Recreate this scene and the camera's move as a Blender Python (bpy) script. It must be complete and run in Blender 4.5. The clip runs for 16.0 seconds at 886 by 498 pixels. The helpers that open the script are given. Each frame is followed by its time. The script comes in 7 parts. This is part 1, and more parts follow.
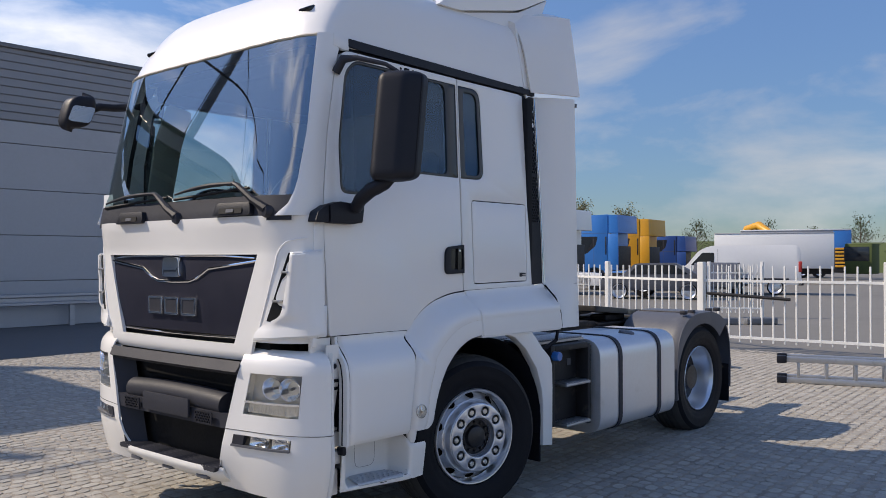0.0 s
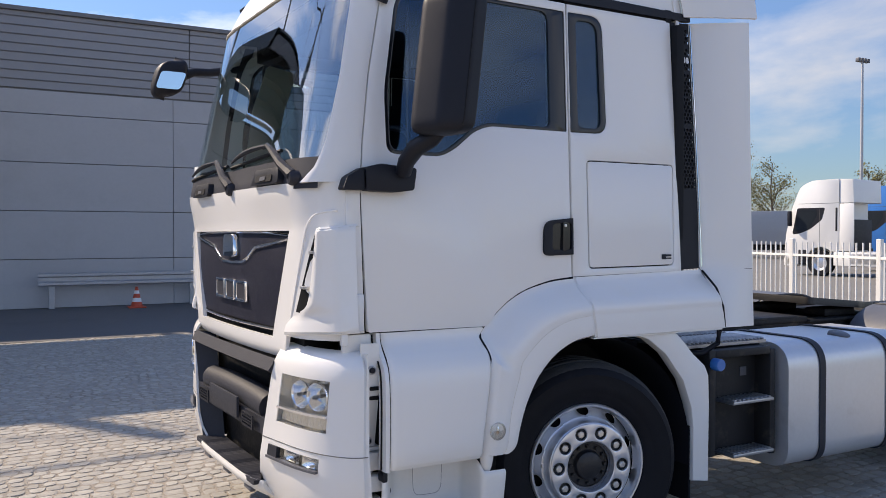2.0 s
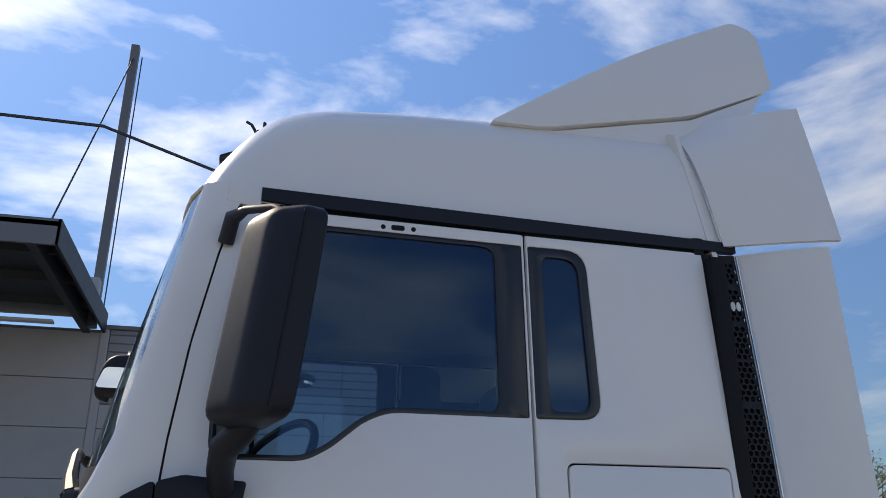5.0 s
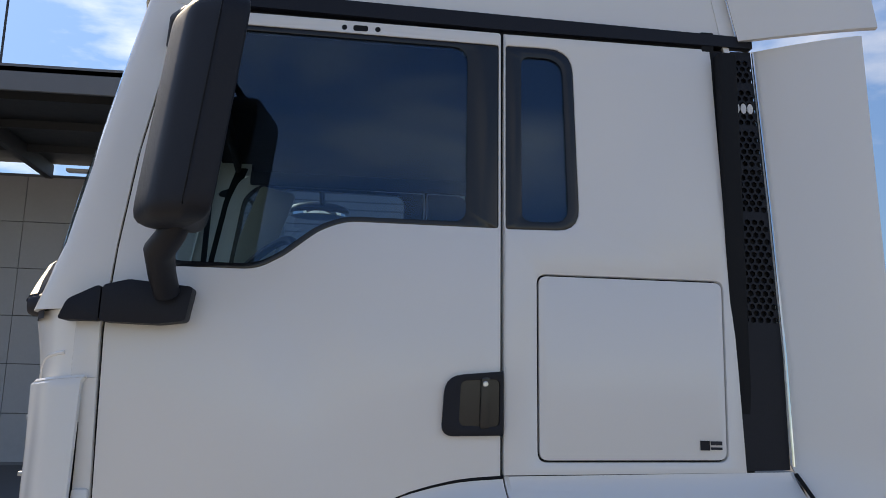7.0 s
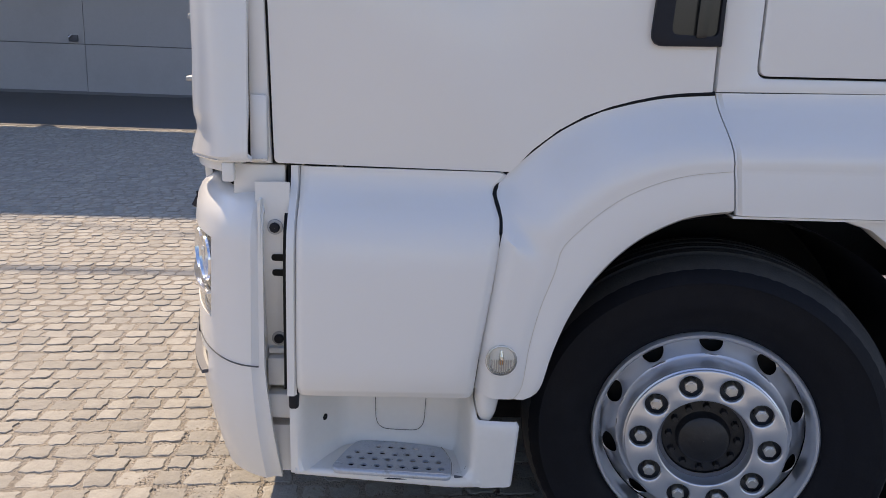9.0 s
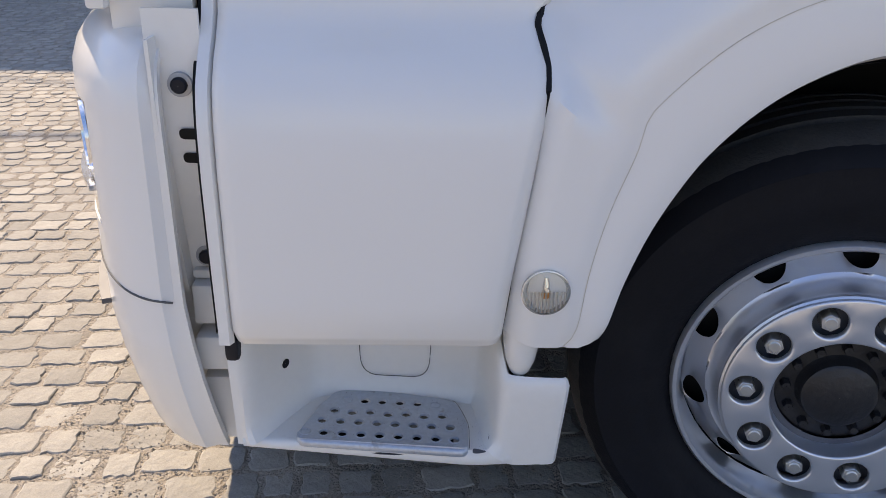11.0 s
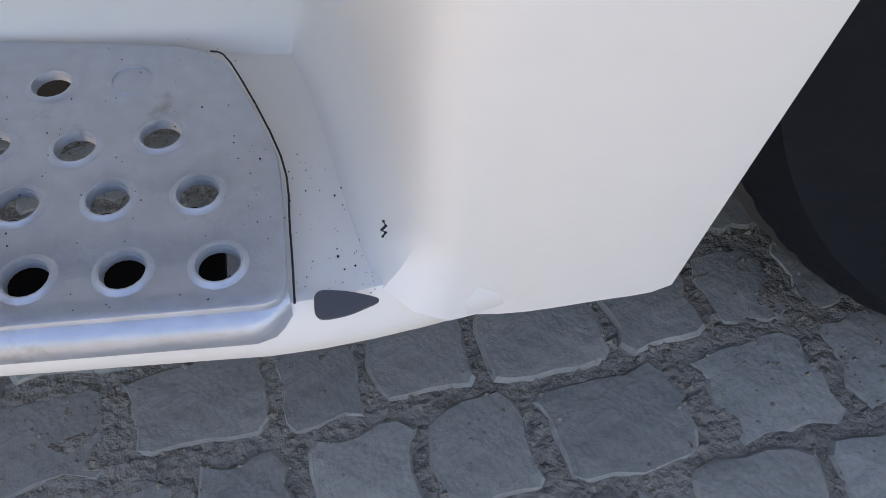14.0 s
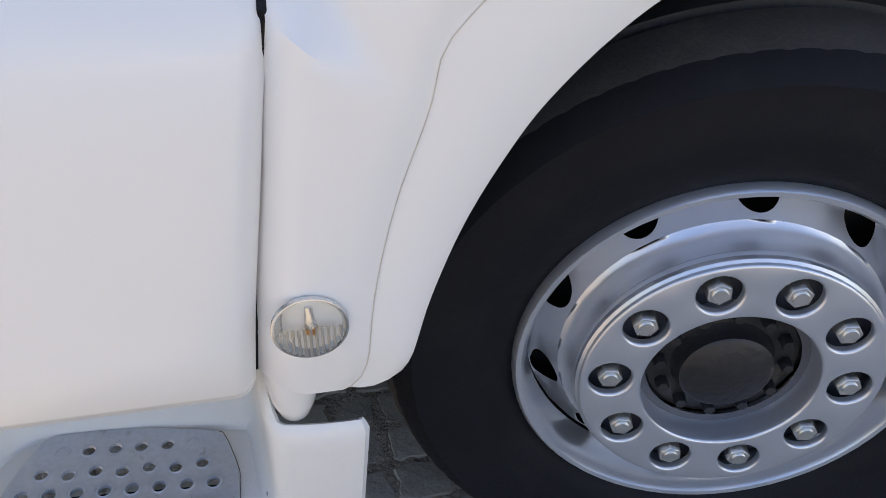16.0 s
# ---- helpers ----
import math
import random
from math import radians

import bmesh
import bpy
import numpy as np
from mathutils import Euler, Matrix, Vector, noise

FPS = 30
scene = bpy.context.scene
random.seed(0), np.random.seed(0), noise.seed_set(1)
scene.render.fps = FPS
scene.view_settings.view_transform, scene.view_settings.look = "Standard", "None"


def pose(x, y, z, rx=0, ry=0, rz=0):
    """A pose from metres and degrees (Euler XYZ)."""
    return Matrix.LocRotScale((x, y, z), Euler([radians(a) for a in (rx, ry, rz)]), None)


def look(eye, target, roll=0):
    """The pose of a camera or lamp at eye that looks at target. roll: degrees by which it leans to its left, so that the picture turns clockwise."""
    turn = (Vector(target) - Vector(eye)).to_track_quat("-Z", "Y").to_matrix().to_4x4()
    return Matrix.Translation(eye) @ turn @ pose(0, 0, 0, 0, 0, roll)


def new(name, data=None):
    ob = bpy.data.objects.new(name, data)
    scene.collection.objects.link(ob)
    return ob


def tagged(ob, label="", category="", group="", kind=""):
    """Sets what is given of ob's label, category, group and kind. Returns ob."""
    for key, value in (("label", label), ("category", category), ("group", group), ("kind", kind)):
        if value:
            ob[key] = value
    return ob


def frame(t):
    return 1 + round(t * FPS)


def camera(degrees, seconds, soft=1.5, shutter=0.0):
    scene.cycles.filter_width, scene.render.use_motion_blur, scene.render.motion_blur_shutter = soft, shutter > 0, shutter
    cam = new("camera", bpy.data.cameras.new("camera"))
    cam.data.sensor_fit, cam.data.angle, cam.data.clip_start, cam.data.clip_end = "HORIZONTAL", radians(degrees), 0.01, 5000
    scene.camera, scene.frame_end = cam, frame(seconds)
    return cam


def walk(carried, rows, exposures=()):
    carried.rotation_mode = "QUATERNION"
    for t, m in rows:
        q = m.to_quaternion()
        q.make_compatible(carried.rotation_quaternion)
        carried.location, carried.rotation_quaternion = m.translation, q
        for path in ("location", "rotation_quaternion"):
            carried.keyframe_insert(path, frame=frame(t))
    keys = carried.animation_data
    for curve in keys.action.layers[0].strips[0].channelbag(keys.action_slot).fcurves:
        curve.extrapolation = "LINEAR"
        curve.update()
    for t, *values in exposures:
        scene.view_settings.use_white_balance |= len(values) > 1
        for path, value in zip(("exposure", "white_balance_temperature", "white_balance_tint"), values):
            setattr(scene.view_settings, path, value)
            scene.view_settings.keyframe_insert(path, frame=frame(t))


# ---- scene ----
cam = camera(57.2, 16.0, soft=0.85)
PATH = [
    (0, (-2.456, -3.402, 1.602), (-0.971, -2.024, 1.624), 0.0),
    (0.5, (-2.12, -3.345, 1.59), (-0.702, -1.898, 1.6), -0.1),
    (1, (-1.745, -3.272, 1.608), (-0.441, -1.722, 1.602), -0.1),
    (1.5, (-1.383, -3.254, 1.62), (-0.297, -1.543, 1.602), 0.0),
    (2, (-1.045, -3.209, 1.601), (-0.086, -1.425, 1.566), -0.0),
    (2.5, (-0.708, -3.082, 1.624), (0.2, -1.271, 1.577), -0.1),
    (3, (-0.377, -2.978, 1.647), (0.458, -1.133, 1.662), -0.2),
    (3.5, (-0.101, -2.87, 1.643), (0.606, -0.985, 1.868), -0.1),
    (4, (0.115, -2.693, 1.705), (0.72, -0.779, 1.978), 0.3),
    (4.2, (0.199, -2.626, 1.707), (0.781, -0.722, 2.085), 0.2),
    (6.3, (0.911, -2.305, 1.651), (1.166, -0.476, 2.484), 0.9),
    (6.5, (0.959, -2.313, 1.638), (1.198, -0.436, 2.362), 1.1),
    (7, (0.959, -2.313, 1.606), (1.183, -0.332, 1.971), 1.3),
    (7.5, (0.877, -2.291, 1.582), (1.12, -0.282, 1.648), 1.6),
    (8, (0.784, -2.255, 1.609), (1.024, -0.244, 1.553), 1.6),
    (8.3, (0.749, -2.223, 1.572), (0.919, -0.209, 1.432), 1.8),
    (8.5, (0.71, -2.164, 1.564), (0.84, -0.159, 1.304), 2.0),
    (9, (0.638, -2.03, 1.499), (0.736, -0.072, 0.991), 2.3),
    (9.2, (0.62, -1.95, 1.468), (0.712, 0.001, 0.928), 2.3),
    (11.3, (0.701, -1.174, 1.311), (0.765, 0.602, 0.337), 1.5),
    (11.5, (0.714, -1.098, 1.293), (0.787, 0.618, 0.219), 1.3),
    (12, (0.741, -0.913, 1.21), (0.83, 0.572, -0.165), 1.3),
    (12.5, (0.731, -0.704, 1.071), (0.85, 0.582, -0.49), 0.9),
    (13, (0.719, -0.501, 0.882), (0.915, 0.743, -0.705), -0.8),
    (13.5, (0.759, -0.326, 0.689), (0.998, 0.899, -0.908), 0.5),
    (14, (0.8, -0.262, 0.629), (1.059, 0.919, -0.997), 1.4),
    (14.5, (0.798, -0.265, 0.667), (1.069, 0.888, -0.976), 1.9),
    (15, (0.793, -0.371, 0.875), (1.062, 0.754, -0.788), 1.8),
    (15.5, (0.8, -0.587, 1.132), (1.128, 0.747, -0.36), 2.3),
    (16, (0.875, -0.755, 1.291), (1.258, 0.814, 0.068), 2.3),
]
walk(cam, [(t, look(eye, target, roll)) for t, eye, target, roll in PATH], [
    (0.0, 0.64, 7650, 13), (1.0, 0.86, 7950, 14), (2.5, 1.05, 8200, 15), (3.0, 1.04, 7900, 13), (3.5, 0.92, 8100, 11), (4.0, 0.80, 8100, 10), (6.5, 0.40, 8000, 10), (7.0, 0.80, 8800, 11), (8.0, 1.13, 8900, 14),
    (9.0, 1.12, 8800, 16), (11.5, 1.48, 9000, 16), (12.5, 2.00, 9500, 16), (13.2, 2.16, 10300, 15), (14.5, 2.10, 10700, 16), (15.5, 1.96, 10500, 16), (16.0, 1.84, 10300, 15)])

# ---------- light ----------
SHIFT = Vector((0.66, -0.93, -1.0))          # the way the sunlight goes
sun_el = math.atan2(1.0, math.hypot(0.66, 0.93))
sun = new("sun", bpy.data.lights.new("sun", "SUN"))
sun.data.energy, sun.data.angle, sun.data.color = 2.85, radians(0.53), (1.0, 0.95, 0.87)
sun.rotation_mode = "QUATERNION"
sun.rotation_quaternion = SHIFT.to_track_quat("-Z", "Y")
sun.location = (-12, 19, 20)

world = bpy.data.worlds.new("sky")
scene.world = world
world.use_nodes = True
wn, wl = world.node_tree.nodes, world.node_tree.links
wn.clear()
w_out = wn.new("ShaderNodeOutputWorld")
w_bg = wn.new("ShaderNodeBackground")
w_bg.inputs["Strength"].default_value = 0.125
w_sky = wn.new("ShaderNodeTexSky")
w_sky.sky_type = "NISHITA"
w_sky.sun_disc = False
w_sky.sun_elevation = sun_el
w_sky.sun_rotation = math.atan2(-0.66, 0.93)
w_sky.air_density, w_sky.dust_density, w_sky.ozone_density = 1.0, 0.15, 4.0
w_geo = wn.new("ShaderNodeTexCoord")
w_map = wn.new("ShaderNodeMapping")
w_map.inputs["Scale"].default_value = (1.25, 1.25, 3.4)
w_map.inputs["Location"].default_value = (0.35, 0.1, 2.6)
w_n1 = wn.new("ShaderNodeTexNoise")
w_n1.inputs["Scale"].default_value, w_n1.inputs["Detail"].default_value, w_n1.inputs["Roughness"].default_value = 2.3, 9.0, 0.55
w_n1.inputs["Distortion"].default_value = 0.25
w_r1 = wn.new("ShaderNodeValToRGB")
w_r1.color_ramp.elements[0].position, w_r1.color_ramp.elements[1].position = 0.51, 0.71
w_r1.color_ramp.elements[0].color, w_r1.color_ramp.elements[1].color = (0, 0, 0, 1), (1, 1, 1, 1)
w_mix = wn.new("ShaderNodeMixRGB")
w_mix.inputs["Color2"].default_value = (5.6, 5.9, 6.5, 1)
w_mul = wn.new("ShaderNodeMath")
w_mul.operation = "MULTIPLY"
w_mul.inputs[1].default_value = 0.66
w_dot, w_pos, w_cloud = wn.new("ShaderNodeVectorMath"), wn.new("ShaderNodeMapRange"), wn.new("ShaderNodeVectorMath")
w_dot.operation = "DOT_PRODUCT"                # clouds glow more towards the sun
w_dot.inputs[1].default_value = -SHIFT.normalized()
w_pos.inputs["From Min"].default_value, w_pos.inputs["From Max"].default_value = 0.15, 1.0
w_pos.inputs["To Min"].default_value, w_pos.inputs["To Max"].default_value = 0.64, 2.0
w_cloud.operation = "SCALE"
w_cloud.inputs[0].default_value = (4.8, 5.15, 5.8)
wl.new(w_geo.outputs["Generated"], w_dot.inputs[0])
w_abs = wn.new("ShaderNodeMath")
w_abs.operation = "ABSOLUTE"                   # clouds facing the sun and clouds round it are brightest
wl.new(w_dot.outputs["Value"], w_abs.inputs[0])
wl.new(w_abs.outputs["Value"], w_pos.inputs["Value"])
wl.new(w_pos.outputs["Result"], w_cloud.inputs["Scale"])
wl.new(w_cloud.outputs["Vector"], w_mix.inputs["Color2"])
wl.new(w_geo.outputs["Generated"], w_map.inputs["Vector"])
wl.new(w_map.outputs["Vector"], w_n1.inputs["Vector"])
w_sep, w_low, w_add = wn.new("ShaderNodeSeparateXYZ"), wn.new("ShaderNodeMapRange"), wn.new("ShaderNodeMath")
w_low.inputs["From Min"].default_value, w_low.inputs["From Max"].default_value = 0.02, 0.55
w_low.inputs["To Min"].default_value, w_low.inputs["To Max"].default_value = 0.055, 0.0
w_add.operation = "ADD"
wl.new(w_geo.outputs["Generated"], w_sep.inputs["Vector"])
wl.new(w_sep.outputs["Z"], w_low.inputs["Value"])
wl.new(w_n1.outputs["Fac"], w_add.inputs[0]), wl.new(w_low.outputs["Result"], w_add.inputs[1])
wl.new(w_add.outputs["Value"], w_r1.inputs["Fac"])
wl.new(w_r1.outputs["Color"], w_mul.inputs[0])
wl.new(w_mul.outputs["Value"], w_mix.inputs["Fac"])
w_tone = wn.new("ShaderNodeMixRGB")
w_tone.blend_type = "MULTIPLY"
w_tone.inputs["Fac"].default_value = 1.0
w_tone.inputs["Color2"].default_value = (0.54, 0.69, 0.89, 1)
w_height = wn.new("ShaderNodeMapRange")             # sky gain by height: horizon dimmed, overhead raised for more fill
w_height.inputs["From Min"].default_value, w_height.inputs["From Max"].default_value = 0.0, 0.65
w_height.inputs["To Min"].default_value, w_height.inputs["To Max"].default_value = 0.46, 1.32
w_dim = wn.new("ShaderNodeVectorMath")
w_dim.operation = "SCALE"
wl.new(w_sep.outputs["Z"], w_height.inputs["Value"])
wl.new(w_sky.outputs["Color"], w_dim.inputs[0]), wl.new(w_height.outputs["Result"], w_dim.inputs["Scale"])
wl.new(w_dim.outputs["Vector"], w_tone.inputs["Color1"])
wl.new(w_tone.outputs["Color"], w_mix.inputs["Color1"])
wl.new(w_mix.outputs["Color"], w_bg.inputs["Color"])
wl.new(w_bg.outputs["Background"], w_out.inputs["Surface"])


# ---------- materials ----------
def mat(name, color, rough=0.5, metal=0.0, var=0.06, scale=6.0, fine=60.0, bump=0.0, bump_scale=200.0, coat=0.0, stain=None, stain_at=(0.62, 0.75), stain_scale=3.0, random=0.0, spec=0.5, bump_dist=0.004):
    m = bpy.data.materials.new(name)
    m.use_nodes = True
    n, l = m.node_tree.nodes, m.node_tree.links
    b = n["Principled BSDF"]
    b.inputs["Roughness"].default_value, b.inputs["Metallic"].default_value = rough, metal
    b.inputs["Coat Weight"].default_value, b.inputs["Coat Roughness"].default_value = coat, 0.05
    b.inputs["Specular IOR Level"].default_value = spec
    tc = n.new("ShaderNodeTexCoord")
    n1, n2 = n.new("ShaderNodeTexNoise"), n.new("ShaderNodeTexNoise")
    n1.inputs["Scale"].default_value, n1.inputs["Detail"].default_value = scale, 4.0
    n2.inputs["Scale"].default_value, n2.inputs["Detail"].default_value = fine, 3.0
    l.new(tc.outputs["Object"], n1.inputs["Vector"]), l.new(tc.outputs["Object"], n2.inputs["Vector"])
    add = n.new("ShaderNodeMath")
    add.operation = "ADD"
    l.new(n1.outputs["Fac"], add.inputs[0]), l.new(n2.outputs["Fac"], add.inputs[1])
    rng = n.new("ShaderNodeMapRange")
    rng.inputs["From Min"].default_value, rng.inputs["From Max"].default_value = 0.6, 1.4
    rng.inputs["To Min"].default_value, rng.inputs["To Max"].default_value = 1 - var, 1 + var
    l.new(add.outputs[0], rng.inputs["Value"])
    val = rng.outputs["Result"]
    if random:
        oi = n.new("ShaderNodeObjectInfo")
        isl = n.new("ShaderNodeNewGeometry")
        s = n.new("ShaderNodeMath")
        s.operation = "ADD"
        l.new(oi.outputs["Random"], s.inputs[0]), l.new(isl.outputs["Random Per Island"], s.inputs[1])
        fr = n.new("ShaderNodeMath")
        fr.operation = "FRACT"
        l.new(s.outputs[0], fr.inputs[0])
        r2 = n.new("ShaderNodeMapRange")
        r2.inputs["To Min"].default_value, r2.inputs["To Max"].default_value = 1 - random, 1 + random
        l.new(fr.outputs[0], r2.inputs["Value"])
        mm = n.new("ShaderNodeMath")
        mm.operation = "MULTIPLY"
        l.new(val, mm.inputs[0]), l.new(r2.outputs["Result"], mm.inputs[1])
        val = mm.outputs[0]
    mul = n.new("ShaderNodeVectorMath")
    mul.operation = "SCALE"
    mul.inputs[0].default_value = color
    l.new(val, mul.inputs["Scale"])
    col = mul.outputs["Vector"]
    if stain:
        n3 = n.new("ShaderNodeTexNoise")
        n3.inputs["Scale"].default_value, n3.inputs["Detail"].default_value, n3.inputs["Roughness"].default_value = stain_scale, 8.0, 0.65
        l.new(tc.outputs["Object"], n3.inputs["Vector"])
        r = n.new("ShaderNodeMapRange")
        r.inputs["From Min"].default_value, r.inputs["From Max"].default_value = stain_at
        l.new(n3.outputs["Fac"], r.inputs["Value"])
        mx = n.new("ShaderNodeMixRGB")
        mx.inputs["Color2"].default_value = (*stain, 1)
        l.new(r.outputs["Result"], mx.inputs["Fac"]), l.new(col, mx.inputs["Color1"])
        col = mx.outputs["Color"]
    l.new(col, b.inputs["Base Color"])
    rr = n.new("ShaderNodeMapRange")
    rr.inputs["From Min"].default_value, rr.inputs["From Max"].default_value = 0.6, 1.4
    rr.inputs["To Min"].default_value, rr.inputs["To Max"].default_value = max(0.0, rough * 0.85), min(1.0, rough * 1.15)
    if var > 0.01:
        l.new(add.outputs[0], rr.inputs["Value"]), l.new(rr.outputs["Result"], b.inputs["Roughness"])
    if bump:
        n4 = n.new("ShaderNodeTexNoise")
        n4.inputs["Scale"].default_value, n4.inputs["Detail"].default_value = bump_scale, 6.0
        l.new(tc.outputs["Object"], n4.inputs["Vector"])
        bp = n.new("ShaderNodeBump")
        bp.inputs["Strength"].default_value, bp.inputs["Distance"].default_value = bump, bump_dist
        l.new(n4.outputs["Fac"], bp.inputs["Height"]), l.new(bp.outputs["Normal"], b.inputs["Normal"])
    return m


def glass(name, tint, base=0.04, rough=0.0, shine=(1, 1, 1)):
    m = bpy.data.materials.new(name)
    m.use_nodes = True
    n, l = m.node_tree.nodes, m.node_tree.links
    n.clear()
    out, mix = n.new("ShaderNodeOutputMaterial"), n.new("ShaderNodeMixShader")
    tr, gl, lw = n.new("ShaderNodeBsdfTransparent"), n.new("ShaderNodeBsdfGlossy"), n.new("ShaderNodeLayerWeight")
    tr.inputs["Color"].default_value = (*tint, 1)
    gl.inputs["Roughness"].default_value, gl.inputs["Color"].default_value = rough, (*shine, 1)
    lw.inputs["Blend"].default_value = 0.5
    pw, ad = n.new("ShaderNodeMath"), n.new("ShaderNodeMath")
    pw.operation, pw.inputs[1].default_value = "POWER", 5.0
    ad.operation, ad.use_clamp = "MULTIPLY_ADD", True
    ad.inputs[1].default_value, ad.inputs[2].default_value = 1 - base, base
    l.new(lw.outputs["Facing"], pw.inputs[0]), l.new(pw.outputs[0], ad.inputs[0]), l.new(ad.outputs[0], mix.inputs["Fac"])
    l.new(tr.outputs[0], mix.inputs[1]), l.new(gl.outputs[0], mix.inputs[2]), l.new(mix.outputs[0], out.inputs["Surface"])
    return m


WHITE = mat("white_lacquer", (0.80, 0.79, 0.77), 0.27, var=0.006, scale=1.2, fine=5.0, coat=0.35)
WHITE_DIRTY = mat("white_plastic_worn", (0.79, 0.78, 0.75), 0.36, var=0.02, scale=7.0, fine=60.0, coat=0.12, stain=(0.42, 0.36, 0.29), stain_at=(0.66, 0.95), stain_scale=9.0)
BLACK = mat("black_plastic", (0.0125, 0.0140, 0.0205), 0.48, var=0.15, scale=8, fine=120, bump=0.15, bump_scale=420, spec=0.25)
BLACK_GLOSS = mat("black_gloss_trim", (0.010, 0.011, 0.014), 0.18, var=0.1)
# Also the shade in gaps, recesses and holes, put in as black.
SEAL_SHADE = mat("seal_and_shade_black", (0.006, 0.006, 0.007), 0.6, var=0.1, spec=0.25)
GREY = mat("grey_plastic", (0.030, 0.032, 0.042), 0.55, var=0.12, bump=0.2, bump_scale=300, spec=0.25)
GREY_MID = mat("grey_fender_plastic", (0.088, 0.093, 0.110), 0.5, var=0.1, stain=(0.14, 0.14, 0.14), stain_at=(0.5, 0.85), stain_scale=4)
RUBBER = mat("tyre_rubber", (0.0070, 0.0080, 0.0115), 0.62, var=0.25, scale=5, fine=60, bump=0.25, bump_scale=150, stain=(0.015, 0.016, 0.019), stain_at=(0.52, 0.9), stain_scale=7, spec=0.2)
RUBBER_WORN = mat("worn_tread_rubber", (0.048, 0.048, 0.048), 0.9, var=0.3, scale=22, fine=160, bump=0.5, bump_scale=160, stain=(0.075, 0.070, 0.064), stain_at=(0.58, 0.75), stain_scale=14)
STEEL = mat("silver_painted_steel", (0.69, 0.72, 0.77), 0.28, 0.77, var=0.008, scale=3, fine=14)
GRILLE = mat("dark_blue_grey_grille", (0.013, 0.014, 0.027), 0.5, var=0.12, bump=0.2, bump_scale=300, spec=0.25)
REFLECT = mat("bright_lamp_reflector", (0.85, 0.86, 0.88), 0.14, 0.9, var=0.03, scale=30, fine=200)
LAMPBOX = mat("pale_lamp_housing", (0.74, 0.73, 0.70), 0.24, 0.72, var=0.06, scale=20, fine=90)
BRIGHT = mat("bright_nut", (0.72, 0.71, 0.68), 0.3, 0.9, var=0.1)
CHROME = mat("chrome", (0.78, 0.79, 0.81), 0.06, 1.0, var=0.02)
HUB = mat("greasy_black_hub", (0.016, 0.016, 0.018), 0.42, var=0.3, bump=0.4, bump_scale=90, stain=(0.07, 0.06, 0.05), stain_at=(0.6, 0.85), stain_scale=20)
ALU = mat("brushed_aluminium", (0.42, 0.43, 0.45), 0.42, 0.85, var=0.08, scale=5, fine=160, stain=(0.20, 0.18, 0.15), stain_at=(0.58, 0.9), stain_scale=14)
TANK = mat("aluminium_tank", (0.66, 0.67, 0.69), 0.38, 0.6, var=0.04, scale=2.0, fine=40, stain=(0.42, 0.41, 0.39), stain_at=(0.6, 0.95), stain_scale=3)
TREAD = mat("step_plate_metal", (0.50, 0.55, 0.62), 0.44, 0.6, var=0.12, scale=7, fine=130, bump=0.1, bump_scale=300, stain=(0.19, 0.135, 0.09), stain_at=(0.60, 0.84), stain_scale=26)
CHASSIS = mat("black_chassis_paint", (0.022, 0.022, 0.024), 0.55, var=0.3, stain=(0.10, 0.085, 0.07), stain_at=(0.55, 0.85), stain_scale=8, spec=0.25)
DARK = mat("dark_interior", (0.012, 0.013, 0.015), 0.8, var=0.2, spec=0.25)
BEIGE = mat("beige_trim", (0.46, 0.44, 0.36), 0.75, var=0.06)
PUTTY_CREASE = mat("weathered_sealant_and_crease", (0.58, 0.54, 0.46), 0.8, var=0.25, scale=14, fine=80, bump=0.8, bump_scale=60)
SEATFAB = mat("dark_seat_fabric", (0.035, 0.038, 0.045), 0.9, var=0.2, bump=0.3, bump_scale=500)
PAPER = mat("white_paper", (0.75, 0.76, 0.77), 0.8, var=0.03)
SCREEN = glass("windscreen_glass", (0.66, 0.78, 0.78), 0.27)
TINTED = glass("tinted_side_glass", (0.50, 0.64, 0.72), 0.085, 0.0, (0.46, 0.70, 1.0))
LENS = glass("clear_lamp_lens", (0.93, 0.93, 0.91), 0.04)
RIBBED = glass("ribbed_lamp_lens", (0.80, 0.79, 0.77), 0.30, 0.35)
MIRROR = mat("mirror_glass", (0.85, 0.86, 0.86), 0.02, 1.0, var=0.01)
AMBER = mat("amber_bulb", (0.55, 0.20, 0.03), 0.3, var=0.1)
LINE = mat("seam_shadow_gap", (0.10, 0.10, 0.10), 0.8, var=0.05)
WALLG = mat("grey_wall_panel", (0.405, 0.41, 0.425), 0.55, var=0.035, scale=0.8, fine=14, stain=(0.34, 0.34, 0.35), stain_at=(0.5, 0.9), stain_scale=0.7)
CLAD = mat("grey_steel_cladding", (0.26, 0.265, 0.285), 0.45, 0.2, var=0.04, scale=1.0, fine=20)
FLASH = mat("roof_flashing", (0.16, 0.165, 0.175), 0.5, 0.2, var=0.05)
CANOPY = mat("dark_canopy_steel", (0.045, 0.048, 0.052), 0.6, 0.1, var=0.15)
BRICK = mat("white_painted_brick", (0.52, 0.51, 0.47), 0.8, var=0.08, bump=0.4, bump_scale=60, random=0.06)
GALV = mat("galvanised_steel", (0.42, 0.43, 0.45), 0.5, 0.55, var=0.1, scale=6, fine=30)
FENCE = mat("white_fence_paint", (0.72, 0.72, 0.70), 0.5, var=0.05, stain=(0.35, 0.30, 0.24), stain_at=(0.66, 0.9), stain_scale=5)
RED = mat("signal_red", (0.46, 0.035, 0.025), 0.45, var=0.1)
